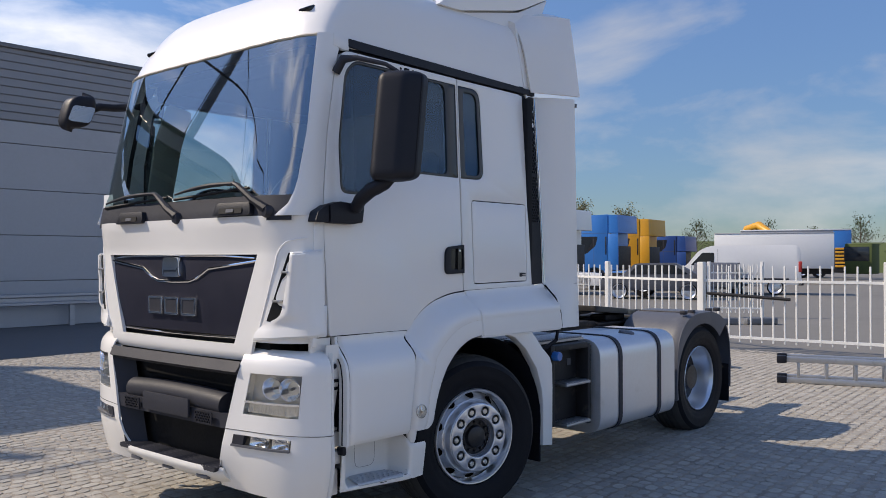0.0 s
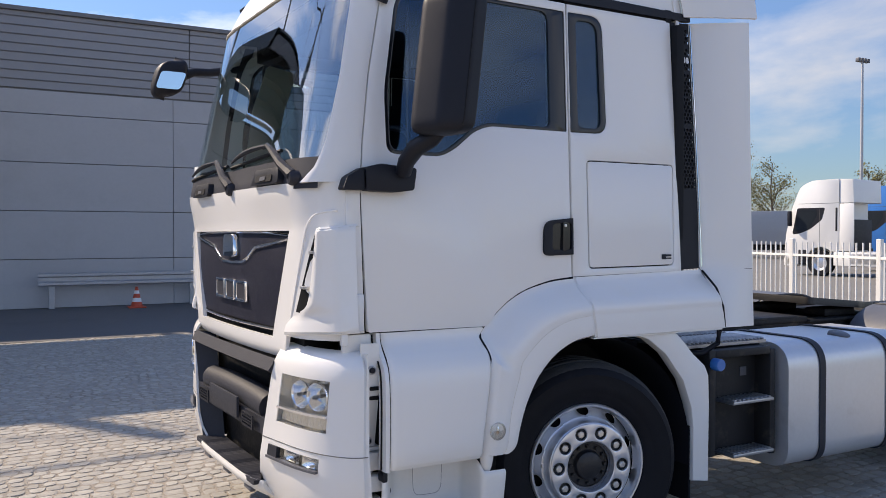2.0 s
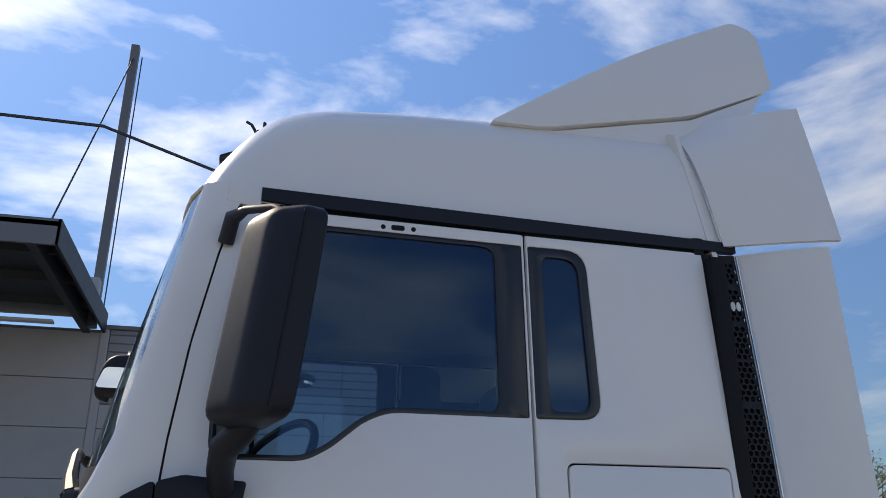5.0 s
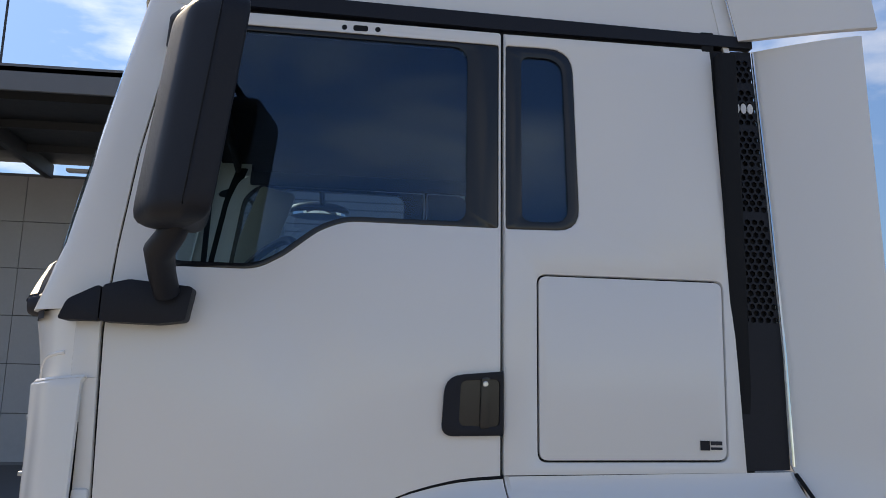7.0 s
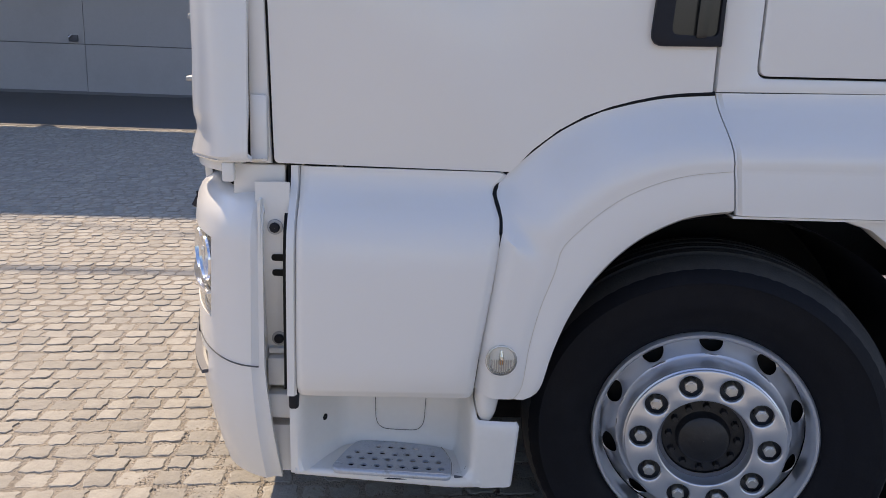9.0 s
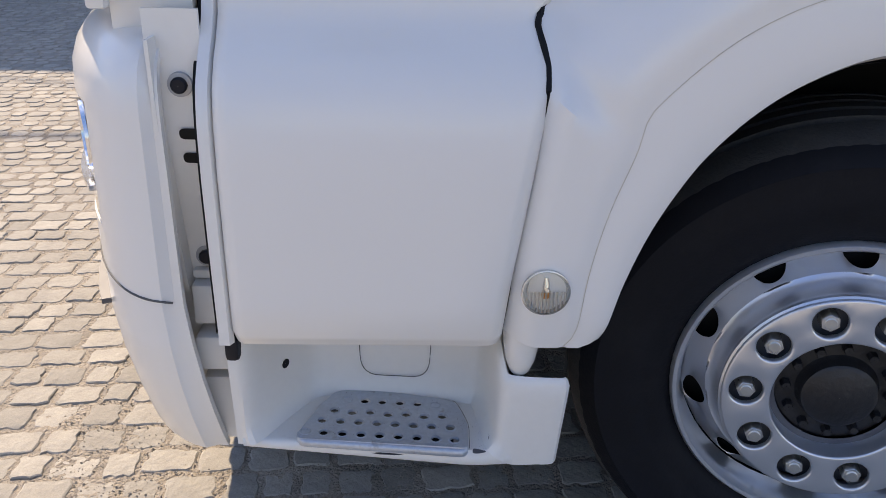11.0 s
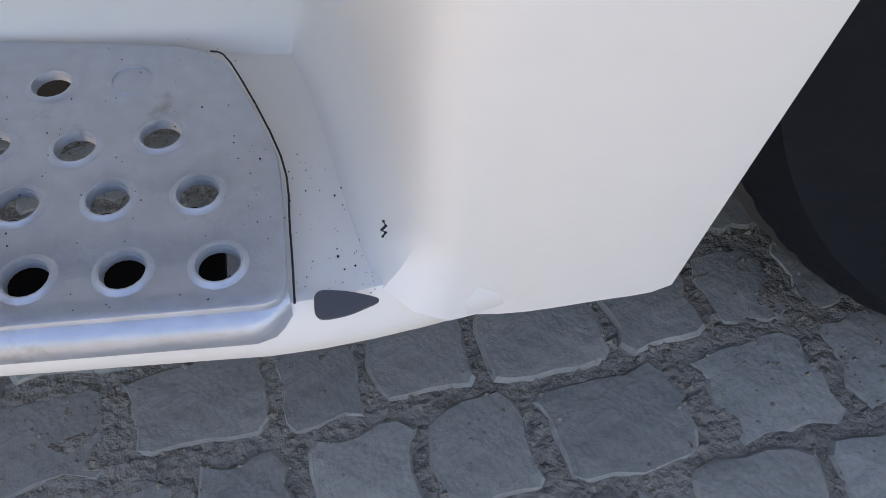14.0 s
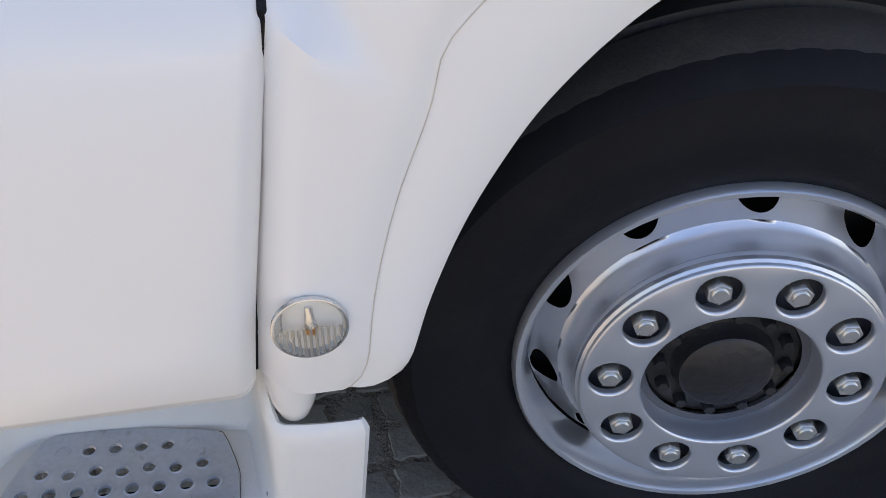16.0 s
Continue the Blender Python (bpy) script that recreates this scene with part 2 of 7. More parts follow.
CONE_RED = mat("cone_orange_red", (0.58, 0.075, 0.03), 0.55, var=0.1)
BLUE = mat("blue_truck_paint", (0.018, 0.16, 0.48), 0.3, var=0.04, coat=0.3)
BLUE_DARK = mat("dark_blue_paint", (0.02, 0.07, 0.25), 0.35, var=0.06)
ORANGE = mat("orange_yellow_paint", (0.62, 0.30, 0.025), 0.38, var=0.05)
VANW = mat("white_van_paint", (0.78, 0.78, 0.77), 0.35, var=0.02, coat=0.2)
TARP = mat("grey_trailer_side", (0.38, 0.39, 0.40), 0.6, var=0.04)
DGLASS = mat("dark_vehicle_glass", (0.02, 0.025, 0.03), 0.08, var=0.05)
BARK = mat("tree_bark", (0.12, 0.10, 0.08), 0.9, var=0.25, bump=0.5, bump_scale=30)
LEAF = mat("spring_leaves", (0.20, 0.175, 0.065), 0.8, var=0.3, scale=3, random=0.3)
LEAF_G = mat("green_leaves", (0.06, 0.085, 0.03), 0.8, var=0.3, scale=3, random=0.3)
GRASS = mat("grass_bank", (0.075, 0.10, 0.03), 0.95, var=0.2, scale=0.3, fine=4)
SETT = mat("grey_stone_sett", (0.325, 0.305, 0.268), 0.92, var=0.22, scale=20, fine=260, bump=0.5, bump_scale=60, bump_dist=0.008, random=0.16, stain=(0.195, 0.184, 0.164), stain_at=(0.55, 0.85), stain_scale=2.2)


# ---------- mesh helpers ----------
def part(name, bm, material, parent=None, label="", smooth=True, kind=""):
    me = bpy.data.meshes.new(name)
    bmesh.ops.recalc_face_normals(bm, faces=bm.faces)
    bm.to_mesh(me)
    bm.free()
    me.materials.append(material)
    if smooth:
        me.polygons.foreach_set("use_smooth", [True] * len(me.polygons))
        me.set_sharp_from_angle(angle=radians(38))
    ob = new(name, me)
    if parent is not None:
        ob.parent = parent
    return tagged(ob, label, kind=kind)


def thing(name, label, category, loc=(0, 0, 0), group="", kind=""):
    e = new(name)
    e.location = loc
    e.empty_display_size = 0.1
    return tagged(e, label, category, group, kind)


def box(x0, x1, y0, y1, z0, z1, bev=0.0, bm=None, seg=2):
    own = bmesh.new()
    bmesh.ops.create_cube(own, size=1.0)
    bmesh.ops.scale(own, vec=(x1 - x0, y1 - y0, z1 - z0), verts=own.verts)
    bmesh.ops.translate(own, vec=((x0 + x1) / 2, (y0 + y1) / 2, (z0 + z1) / 2), verts=own.verts)
    if bev:
        bmesh.ops.bevel(own, geom=own.edges[:], offset=bev, segments=seg, affect="EDGES", profile=0.5)
    return join(bm, own)


def join(bm, own):
    if bm is None:
        return own
    me = bpy.data.meshes.new("join")
    own.to_mesh(me)
    own.free()
    bm.from_mesh(me)
    bpy.data.meshes.remove(me)
    return bm


def moved(bm, m):
    bmesh.ops.transform(bm, matrix=m, verts=bm.verts)
    return bm


def grid(f, nu, nv, keep=None, close_u=False):
    """A sheet f(u, v), u and v from 0 to 1; keep(u, v) drops faces."""
    bm = bmesh.new()
    vs = [[bm.verts.new(f(i / nu, j / nv)) for j in range(nv + 1)] for i in range(nu if close_u else nu + 1)]
    for i in range(nu):
        for j in range(nv):
            if keep and not keep((i + 0.5) / nu, (j + 0.5) / nv):
                continue
            a, b = vs[i], vs[(i + 1) % len(vs)]
            bm.faces.new((a[j], b[j], b[j + 1], a[j + 1]))
    loose = [v for v in bm.verts if not v.link_faces]
    bmesh.ops.delete(bm, geom=loose, context="VERTS")
    return bm


def shell(bm, t):
    """Gives an open sheet thickness t, against its normals."""
    bmesh.ops.recalc_face_normals(bm, faces=bm.faces)
    bmesh.ops.solidify(bm, geom=bm.faces[:], thickness=t)
    return bm


def smooth_line(pts, n=6, closed=False):
    """Catmull-Rom through points."""
    out, k = [], len(pts)
    last = k if closed else k - 1
    for i in range(last):
        p = [Vector(pts[(i + d) % k]) if closed else Vector(pts[min(max(i + d, 0), k - 1)]) for d in (-1, 0, 1, 2)]
        for s in range(n):
            t = s / n
            out.append(0.5 * ((2 * p[1]) + (p[2] - p[0]) * t + (2 * p[0] - 5 * p[1] + 4 * p[2] - p[3]) * t * t + (3 * p[1] - p[0] - 3 * p[2] + p[3]) * t ** 3))
    if not closed:
        out.append(Vector(pts[-1]))
    return out


def at_line(pts, s):
    """The point at share s of a polyline's length."""
    ds = [(b - a).length for a, b in zip(pts, pts[1:])]
    want = s * sum(ds)
    for a, b, d in zip(pts, pts[1:], ds):
        if want <= d:
            return a.lerp(b, want / d if d else 0)
        want -= d
    return pts[-1].copy()


def rounded(pts, r, n=5):
    """A closed outline with rounded corners; r: one radius, or one a corner."""
    out, k = [], len(pts)
    for i in range(k):
        p, a, b = Vector(pts[i]), Vector(pts[i - 1]), Vector(pts[(i + 1) % k])
        q = r[i] if isinstance(r, (list, tuple)) else r
        if q <= 0:
            out.append(p)
            continue
        da, db = (a - p), (b - p)
        q = min(q, da.length * 0.48, db.length * 0.48)
        s, e = p + da.normalized() * q, p + db.normalized() * q
        for j in range(n + 1):
            t = j / n
            out.append((1 - t) ** 2 * s + 2 * t * (1 - t) * p + t * t * e)
    return out


def plate(outer, holes=(), fmap=None, thick=0.02, bev=0.0, seg=2):
    """A plate of an outline with holes, in u, v and depth w, placed by fmap(u, v, w)."""
    bm = bmesh.new()
    for loop in (outer, *holes):
        vs = [bm.verts.new((p[0], p[1], 0)) for p in loop]
        for a, b in zip(vs, vs[1:] + vs[:1]):
            bm.edges.new((a, b))
    bmesh.ops.triangle_fill(bm, use_beauty=True, use_dissolve=False, edges=bm.edges[:], normal=(0, 0, 1))
    rim = [e for e in bm.edges if len(e.link_faces) == 1]
    top = bm.faces[:]
    ext = bmesh.ops.extrude_face_region(bm, geom=top)
    nv = [g for g in ext["geom"] if isinstance(g, bmesh.types.BMVert)]
    bmesh.ops.translate(bm, vec=(0, 0, thick), verts=nv)
    if bev:
        edges = [e for e in bm.edges if all(abs(v.co.z) < 1e-6 for v in e.verts) and any(abs(f.normal.z) < 0.5 for f in e.link_faces)]
        bm.normal_update()
        edges = [e for e in bm.edges if all(abs(v.co.z) < 1e-6 for v in e.verts) and any(abs(f.normal.z) < 0.5 for f in e.link_faces)]
        bmesh.ops.bevel(bm, geom=edges, offset=bev, segments=seg, affect="EDGES", profile=0.5, clamp_overlap=True)
    if fmap:
        for v in bm.verts:
            v.co = fmap(*v.co)
    return bm


def tube(pts, r, n=10, bm=None, cap=True):
    own = bmesh.new()
    pts = [Vector(p) for p in pts]
    rings = []
    up = Vector((0, 0, 1))
    for i, p in enumerate(pts):
        d = (pts[min(i + 1, len(pts) - 1)] - pts[max(i - 1, 0)]).normalized()
        side = d.cross(up)
        if side.length < 0.05:
            side = d.cross(Vector((1, 0, 0)))
        side.normalize()
        nor = side.cross(d)
        q = r[i] if isinstance(r, (list, tuple)) else r
        rings.append([own.verts.new(p + q * (math.cos(2 * math.pi * k / n) * side + math.sin(2 * math.pi * k / n) * nor)) for k in range(n)])
    for a, b in zip(rings, rings[1:]):
        for k in range(n):
            own.faces.new((a[k], a[(k + 1) % n], b[(k + 1) % n], b[k]))
    if cap:
        own.faces.new(rings[0][::-1]), own.faces.new(rings[-1])
    return join(bm, own)


def lathe(profile, n=48, bm=None):
    """Turns (radius, depth) about the y axis; depth runs along +y."""
    own = bmesh.new()
    rings = [[own.verts.new((r * math.cos(2 * math.pi * k / n), y, r * math.sin(2 * math.pi * k / n))) for k in range(n)] for r, y in profile]
    for a, b in zip(rings, rings[1:]):
        for k in range(n):
            own.faces.new((a[k], a[(k + 1) % n], b[(k + 1) % n], b[k]))
    return join(bm, own)


def disc(r, y0, y1, n=24, bev=0.0, bm=None):
    prof = [(0.0005, y0), (r - bev, y0), (r, y0 + bev), (r, y1), (0.0005, y1)] if bev else [(0.0005, y0), (r, y0), (r, y1), (0.0005, y1)]
    return lathe(prof, n, bm)


def ring_hole(inner, outer_rect, fmap, n=32):
    """A sheet round an elliptic hole: inner(angle) to the edge of a rectangle."""
    bm = bmesh.new()
    a0, a1, b0, b1 = outer_rect
    ca, cb = (a0 + a1) / 2, (b0 + b1) / 2
    angs = sorted([2 * math.pi * k / n for k in range(n)] + [math.atan2(y - cb, x - ca) % (2 * math.pi) for x in (a0, a1) for y in (b0, b1)])
    rows = []
    for t in angs:
        c, s = math.cos(t), math.sin(t)
        k = min((a1 - ca) / abs(c) if abs(c) > 1e-6 else 1e9, (b1 - cb) / abs(s) if abs(s) > 1e-6 else 1e9)
        pi, po = inner(t), (ca + k * c, cb + k * s)
        rows.append([bm.verts.new(fmap(pi[0] + (po[0] - pi[0]) * w, pi[1] + (po[1] - pi[1]) * w)) for w in (0, 0.25, 1)])
    for a, b in zip(rows, rows[1:] + rows[:1]):
        for j in range(2):
            bm.faces.new((a[j], b[j], b[j + 1], a[j + 1]))
    return bm


# ---------- the tractor unit ----------
YC = 1.13                                      # middle of the truck; near side at 0
truck = thing("tractor_truck", "white two-axle tractor truck with high sleeper cab on setts", "truck")


def side_y(z):
    return 0.045 * (z - 1.4)


def on_side(u, v, w):
    """x, z on the near side, w metres inwards."""
    return Vector((u, side_y(v) + w, v))


def flip(bm):
    for v in bm.verts:
        v.co.y = 2 * YC - v.co.y
    bmesh.ops.reverse_faces(bm, faces=bm.faces)
    return bm


def both(name, make, material, parent, label=""):
    """A part on the near side and its twin on the far side."""
    a = part(name, make(), material, parent, label)
    b = part(name, flip(make()), material, parent, label)
    return a, b


# --- cab sides: door, sleeper panel
door_line = rounded([(0.312, 1.18), (0.290, 1.77), (0.305, 2.0), (0.338, 2.29), (0.398, 2.62), (0.455, 2.755), (1.396, 2.745), (1.396, 1.392)], [0.02, 0.02, 0, 0, 0.05, 0.06, 0.01, 0])
door_line += [Vector(p) for p in ((1.335, 1.389), (1.272, 1.380), (1.205, 1.368), (1.143, 1.350), (1.080, 1.325), (1.017, 1.288), (0.955, 1.238), (0.902, 1.18))]
win_line = rounded([(0.415, 1.955), (0.690, 1.955), (0.765, 1.998), (0.860, 2.076), (0.935, 2.108), (1.390, 2.108), (1.390, 2.705), (0.545, 2.715), (0.468, 2.640), (0.408, 2.230)], [0.05, 0.05, 0.02, 0.03, 0.05, 0.01, 0.01, 0.05, 0.05, 0.05])
pane_line = rounded([(0.435, 1.972), (0.686, 1.972), (0.757, 2.014), (0.852, 2.092), (0.932, 2.125), (1.292, 2.125), (1.292, 2.690), (0.555, 2.698), (0.487, 2.630), (0.428, 2.230)], [0.05, 0.05, 0.02, 0.03, 0.05, 0.04, 0.05, 0.04, 0.05, 0.05])
rear_open = rounded([(1.412, 2.108), (1.640, 2.112), (1.626, 2.705), (1.412, 2.705)], [0.012, 0.07, 0.08, 0.012])
rear_pane = rounded([(1.462, 2.135), (1.606, 2.135), (1.594, 2.672), (1.462, 2.672)], [0.03, 0.05, 0.06, 0.03])
holes_rivet = [[Vector((x + r * math.cos(a), 2.727 + r * 0.8 * math.sin(a))) for a in [2 * math.pi * k / 12 for k in range(12)]] for x, r in ((0.905, 0.0065), (1.008, 0.0065))]
slot = rounded([(0.934, 2.719), (0.976, 2.719), (0.976, 2.736), (0.934, 2.736)], 0.007, 3)


def sheet(outline, fmap):
    """One face of glass inside an outline."""
    bm = bmesh.new()
    bm.faces.new([bm.verts.new(fmap(p[0], p[1], 0)) for p in outline])
    return bm


def make_door():
    return plate(door_line, [win_line, slot, *holes_rivet], on_side, 0.045, 0.006)


door, door_far = both("door", make_door, WHITE, truck, "white cab door with a stepped window line")
both("window_frame", lambda: plate(win_line, [pane_line], lambda u, v, w: on_side(u, v, w + 0.005), 0.03, 0.004), BLACK_GLOSS, truck, "black window surround")
for p, y in ((door, 0.012), (door_far, 0.012)):
    bm = sheet(pane_line, lambda u, v, w: on_side(u, v, w + y))
    part("window_pane", bm if p is door else flip(bm), TINTED, p, "dark tinted door glass")
sleeper_line = [Vector(p) for p in ((1.406, 1.395), (1.406, 2.745), (2.090, 2.742), (2.092, 2.6), (2.102, 2.2), (2.118, 1.7), (2.124, 1.410))]
hatch_line = rounded([(1.510, 1.438), (1.512, 1.968), (2.078, 1.968), (2.064, 1.446)], 0.025)
hatch_gap = rounded([(1.504, 1.432), (1.506, 1.974), (2.084, 1.974), (2.070, 1.440)], 0.03)
both("sleeper_panel", lambda: plate(sleeper_line, [rear_open, hatch_gap], on_side, 0.045, 0.005), WHITE, truck, "white sleeper side panel")
hatch, hatch_far = both("luggage_hatch", lambda: plate(hatch_line, (), on_side, 0.02, 0.004), WHITE, truck, "white square luggage hatch")
part("hatch_back", plate(hatch_gap, (), lambda u, v, w: on_side(u, v, w + 0.022), 0.02), SEAL_SHADE, truck)
both("rear_window_frame", lambda: plate(rear_open, [rear_pane], lambda u, v, w: on_side(u, v, w + 0.004), 0.025, 0.004), BLACK_GLOSS, truck)
both("rear_window_pane", lambda: sheet(rear_pane, lambda u, v, w: on_side(u, v, w + 0.012)), TINTED, truck)
# Black discs on the door skin paint in the shade of its holes.
for x, r in ((0.905, 0.0085), (1.008, 0.0085)):
    part("rivet_hole", moved(disc(r, -0.0008, 0.002, 18), Matrix.Translation((x, side_y(2.727), 2.727))), SEAL_SHADE, door)
part("slot_hole", plate(rounded([(0.932, 2.718), (0.978, 2.718), (0.978, 2.737), (0.932, 2.737)], 0.008, 4), (), lambda u, v, w: on_side(u, v, w - 0.0008), 0.003), SEAL_SHADE, door)
part("hole_backing", plate([(0.89, 2.70), (1.03, 2.70), (1.03, 2.75), (0.89, 2.75)], (), lambda u, v, w: on_side(u, v, w + 0.03), 0.01), SEAL_SHADE, truck)
bm = box(1.985, 2.012, -0.0, 0.004, 1.473, 1.500)
bm = moved(bm, Matrix.Translation((0, side_y(1.48) - 0.0045, 0)))
sticker = part("sticker", bm, BLACK, hatch, "small black and white sticker")
bm = box(2.016, 2.050, 0, 0.003, 1.488, 1.499)
box(2.016, 2.050, 0, 0.003, 1.475, 1.482, bm=bm)
part("sticker_bars", moved(bm, Matrix.Translation((0, side_y(1.48) - 0.004, 0))), GREY, sticker)

# door handle: recessed black cup with a grip bar
hy = side_y(1.59)
hl = rounded([(1.226, 1.500), (1.236, 1.668), (1.402, 1.684), (1.402, 1.505)], [0.035, 0.05, 0.004, 0.004])
cup = rounded([(1.275, 1.530), (1.280, 1.655), (1.392, 1.662), (1.392, 1.528)], 0.018)
handle = part("door_handle", plate(hl, [cup], lambda u, v, w: Vector((u, hy + 0.018 * (v - 1.59) - 0.016 + w, v)), 0.02, 0.006), BLACK, door, "black door handle")
bm = box(1.268, 1.40, hy - 0.008, hy - 0.004, 1.52, 1.67)
bm2 = plate(rounded([(1.335, 1.523), (1.338, 1.665), (1.362, 1.667), (1.362, 1.525)], 0.006), (), lambda u, v, w: Vector((u, hy - 0.020 + w, v)), 0.014, 0.003)
join(bm, bm2)
part("grip", bm, BLACK_GLOSS, door)
part("lock_cylinder", moved(disc(0.008, -0.004, 0.004, 16, 0.002), Matrix.Translation((1.349, hy - 0.022, 1.647))), BRIGHT, door)

# dark grille strip behind the sleeper, with a comb of cells
strip_line = [Vector(p) for p in ((2.094, 2.742), (2.232, 2.748), (2.252, 2.2), (2.266, 1.75), (2.262, 1.420), (2.128, 1.415), (2.120, 1.70), (2.106, 2.2))]


def on_strip(u, v, w):
    return Vector((u, side_y(v) + 0.012 + w, v))


cells = []
for band in ((2.645, 2.72), (2.50, 2.62), (2.36, 2.475), (2.21, 2.335), (1.86, 2.185)):
    z = band[0]
    row = 0
    while z < band[1]:
        xm = 2.18 + (2.6 - z) * 0.032
        for k in range(-2, 3):
            cx = xm + k * 0.0235 + (0.0118 if row % 2 else 0)
            if abs(cx - xm) < 0.052:
                cells.append([Vector((cx + 0.0098 * math.sin(a), z + 0.0098 * math.cos(a))) for a in [math.pi / 3 * i for i in range(6)]])
        z += 0.0205
        row += 1
both("side_grille", lambda: plate(strip_line, cells, on_strip, 0.006), BLACK, truck, "black honeycomb grille strip")
both("side_grille_back", lambda: plate(strip_line, (), lambda u, v, w: on_strip(u, v, w + 0.012), 0.01), SEAL_SHADE, truck)

for k in range(4):                             # white plates paint the sky light through cells near the strip's top
    part("white_cell", plate([(2.150 + 0.0225 * k + 0.0098 * math.sin(a), 2.547 + 0.018 * math.cos(a)) for a in [math.pi / 5 * i for i in range(10)]], (), lambda u, v, w: on_strip(u, v, w - 0.002), 0.003), PAPER, truck)
# roof line strip
both("roof_strip", lambda: plate([Vector(p) for p in ((0.503, 2.826), (2.232, 2.792), (2.232, 2.754), (1.40, 2.757), (0.60, 2.774), (0.503, 2.782))], (), lambda u, v, w: on_side(u, v, w - 0.004), 0.03), BLACK, truck, "black rubbing strip below the roof")

both("pillar_cap", lambda: plate([(0.395, 2.77), (0.46, 2.758), (0.503, 2.758), (0.503, 2.828), (0.40, 2.838)], (), lambda u, v, w: on_side(u, v, w - 0.001), 0.03, 0.003), WHITE, truck)

# --- roof dome
roof_prof = smooth_line([(0.250, 0, 2.825), (0.275, 0, 2.89), (0.325, 0, 2.99), (0.405, 0, 3.11), (0.500, 0, 3.215), (0.620, 0, 3.275), (0.80, 0, 3.31), (1.1, 0, 3.335), (1.5, 0, 3.35), (1.9, 0, 3.36), (2.215, 0, 3.37)], 5)


def dome(u, v):
    p = at_line(roof_prof, u)
    t = -1 + 2 * v
    t = math.copysign(1 - (1 - abs(t)) ** 1.8, t)
    k = max(0.0, 1 - abs(t) ** 5.2) ** (1 / 5.2)
    c = Vector((1.4, 0, 2.775))
    half = YC - side_y(2.8) - 0.01
    z = c.z + (p.z - c.z) * k
    bow = 0.095 * abs(t) ** 8
    x = p.x + bow * max(0.0, 1 - u * 1.5) - (0.004 if u < 0.02 else 0) if p.x < c.x else p.x - (z - 2.78) * 0.16
    lean = (z - 2.78) * 0.04 * -t
    return Vector((x, YC + half * t + lean, z))


part("roof", grid(dome, 40, 56), WHITE, truck, "white high roof with rounded front")
part("roof_rear", plate([Vector(p) for p in ((0.06, 2.70), (2.20, 2.70), (2.16, 3.25), (2.0, 3.33), (0.26, 3.33), (0.10, 3.25))], (), lambda u, v, w: Vector((2.15 - w - (v - 2.78) * 0.16, u, v)), 0.02), WHITE, truck)
for y in (0.27, 1.99):                         # marker lamps on the roof front
    part("marker_lamp", moved(box(-0.025, 0.03, -0.05, 0.05, -0.014, 0.014, 0.01), Matrix.Translation((0.372, y, 3.005)) @ Euler((0, radians(-25), 0)).to_matrix().to_4x4()), BLACK_GLOSS, truck)
bm = tube([(0.48, 0.42, 3.19), (0.45, 0.42, 3.24), (0.43, 0.42, 3.25)], 0.006, 8)
box(0.47, 0.50, 0.40, 0.44, 3.17, 3.215, 0.006, bm)
part("antenna", tube([(0.50, 0.45, 3.17), (0.50, 0.45, 3.27)], 0.007, 8, bm), GREY, truck)

# --- front corner pillar, front panel
def front_x(y):
    """Plan of the front face: x at y."""
    d = min(y, 2 * YC - y)
    if d > 0.30:
        return 0.062 - 0.030 * (1 - ((YC - d) / (YC - 0.30)) ** 2)
    return 0.062 + 0.225 * (1 - math.sqrt(max(0.0, 1 - ((0.30 - d) / 0.30) ** 2)))


def lean_x(z):
    """How far the windscreen has gone back at z, in its middle."""
    return 0.037 + 0.212 * (z - 1.9) + 0.02 * max(0.0, z - 1.9) ** 2


def glass_edge(z):
    return 0.061 + 0.079 * max(0.0, z - 2.287)


def screen_x(y, z):
    return lean_x(z) + 0.095 * (abs(y - YC) / 1.069) ** 8


def gap_x(z):
    """The door's front edge at z."""
    pts = ((1.70, 0.291), (1.77, 0.290), (2.0, 0.305), (2.29, 0.338), (2.62, 0.398), (2.755, 0.440), (2.9, 0.490))
    for (a, p), (b, q) in zip(pts, pts[1:]):
        if a <= z <= b:
            return p + (q - p) * (z - a) / (b - a)
    return 0.30


def pillar(u, v):
    z = 1.825 + (2.835 - 1.825) * v
    gy = glass_edge(z) + 0.075 * max(0.0, (1.945 - z) / 0.12) ** 2
    a = Vector((gap_x(z) - 0.007, side_y(z) + 0.002))
    e = Vector((screen_x(gy, z) - 0.004 - 0.012 * min(1.0, max(0.0, (2.0 - z) / 0.06)), gy))
    c = Vector((e.x + 0.030, side_y(z) - 0.004))
    p = (1 - u) ** 2 * a + 2 * u * (1 - u) * c + u * u * e
    return Vector((p.x, p.y, z))


both("pillar", lambda: shell(grid(pillar, 14, 16), 0.012), WHITE, truck, "white windscreen pillar")
both("pillar_gap", lambda: grid(lambda u, v: Vector((gap_x(1.80 + 1.0 * v) - 0.03 + 0.06 * u, side_y(1.80 + v) + 0.035, 1.80 + 1.0 * v)), 2, 16), SEAL_SHADE, truck)


def screen(u, v):
    z = 1.83 + (2.832 - 1.83) * v
    gy = glass_edge(z)
    y = gy + (2 * YC - 2 * gy) * u
    return Vector((screen_x(y, z), y, z))


part("windscreen", grid(screen, 60, 30), SCREEN, truck, "curved windscreen reflecting sky and canopy")


def screen_band(u, v):
    p = screen(u, 0)
    z = 1.80 + 0.135 * v
    q = screen(u, max(0.0, (z - 1.83) / 1.002))
    return Vector((q.x - 0.004 if z > 1.83 else p.x - 0.004, q.y, z))


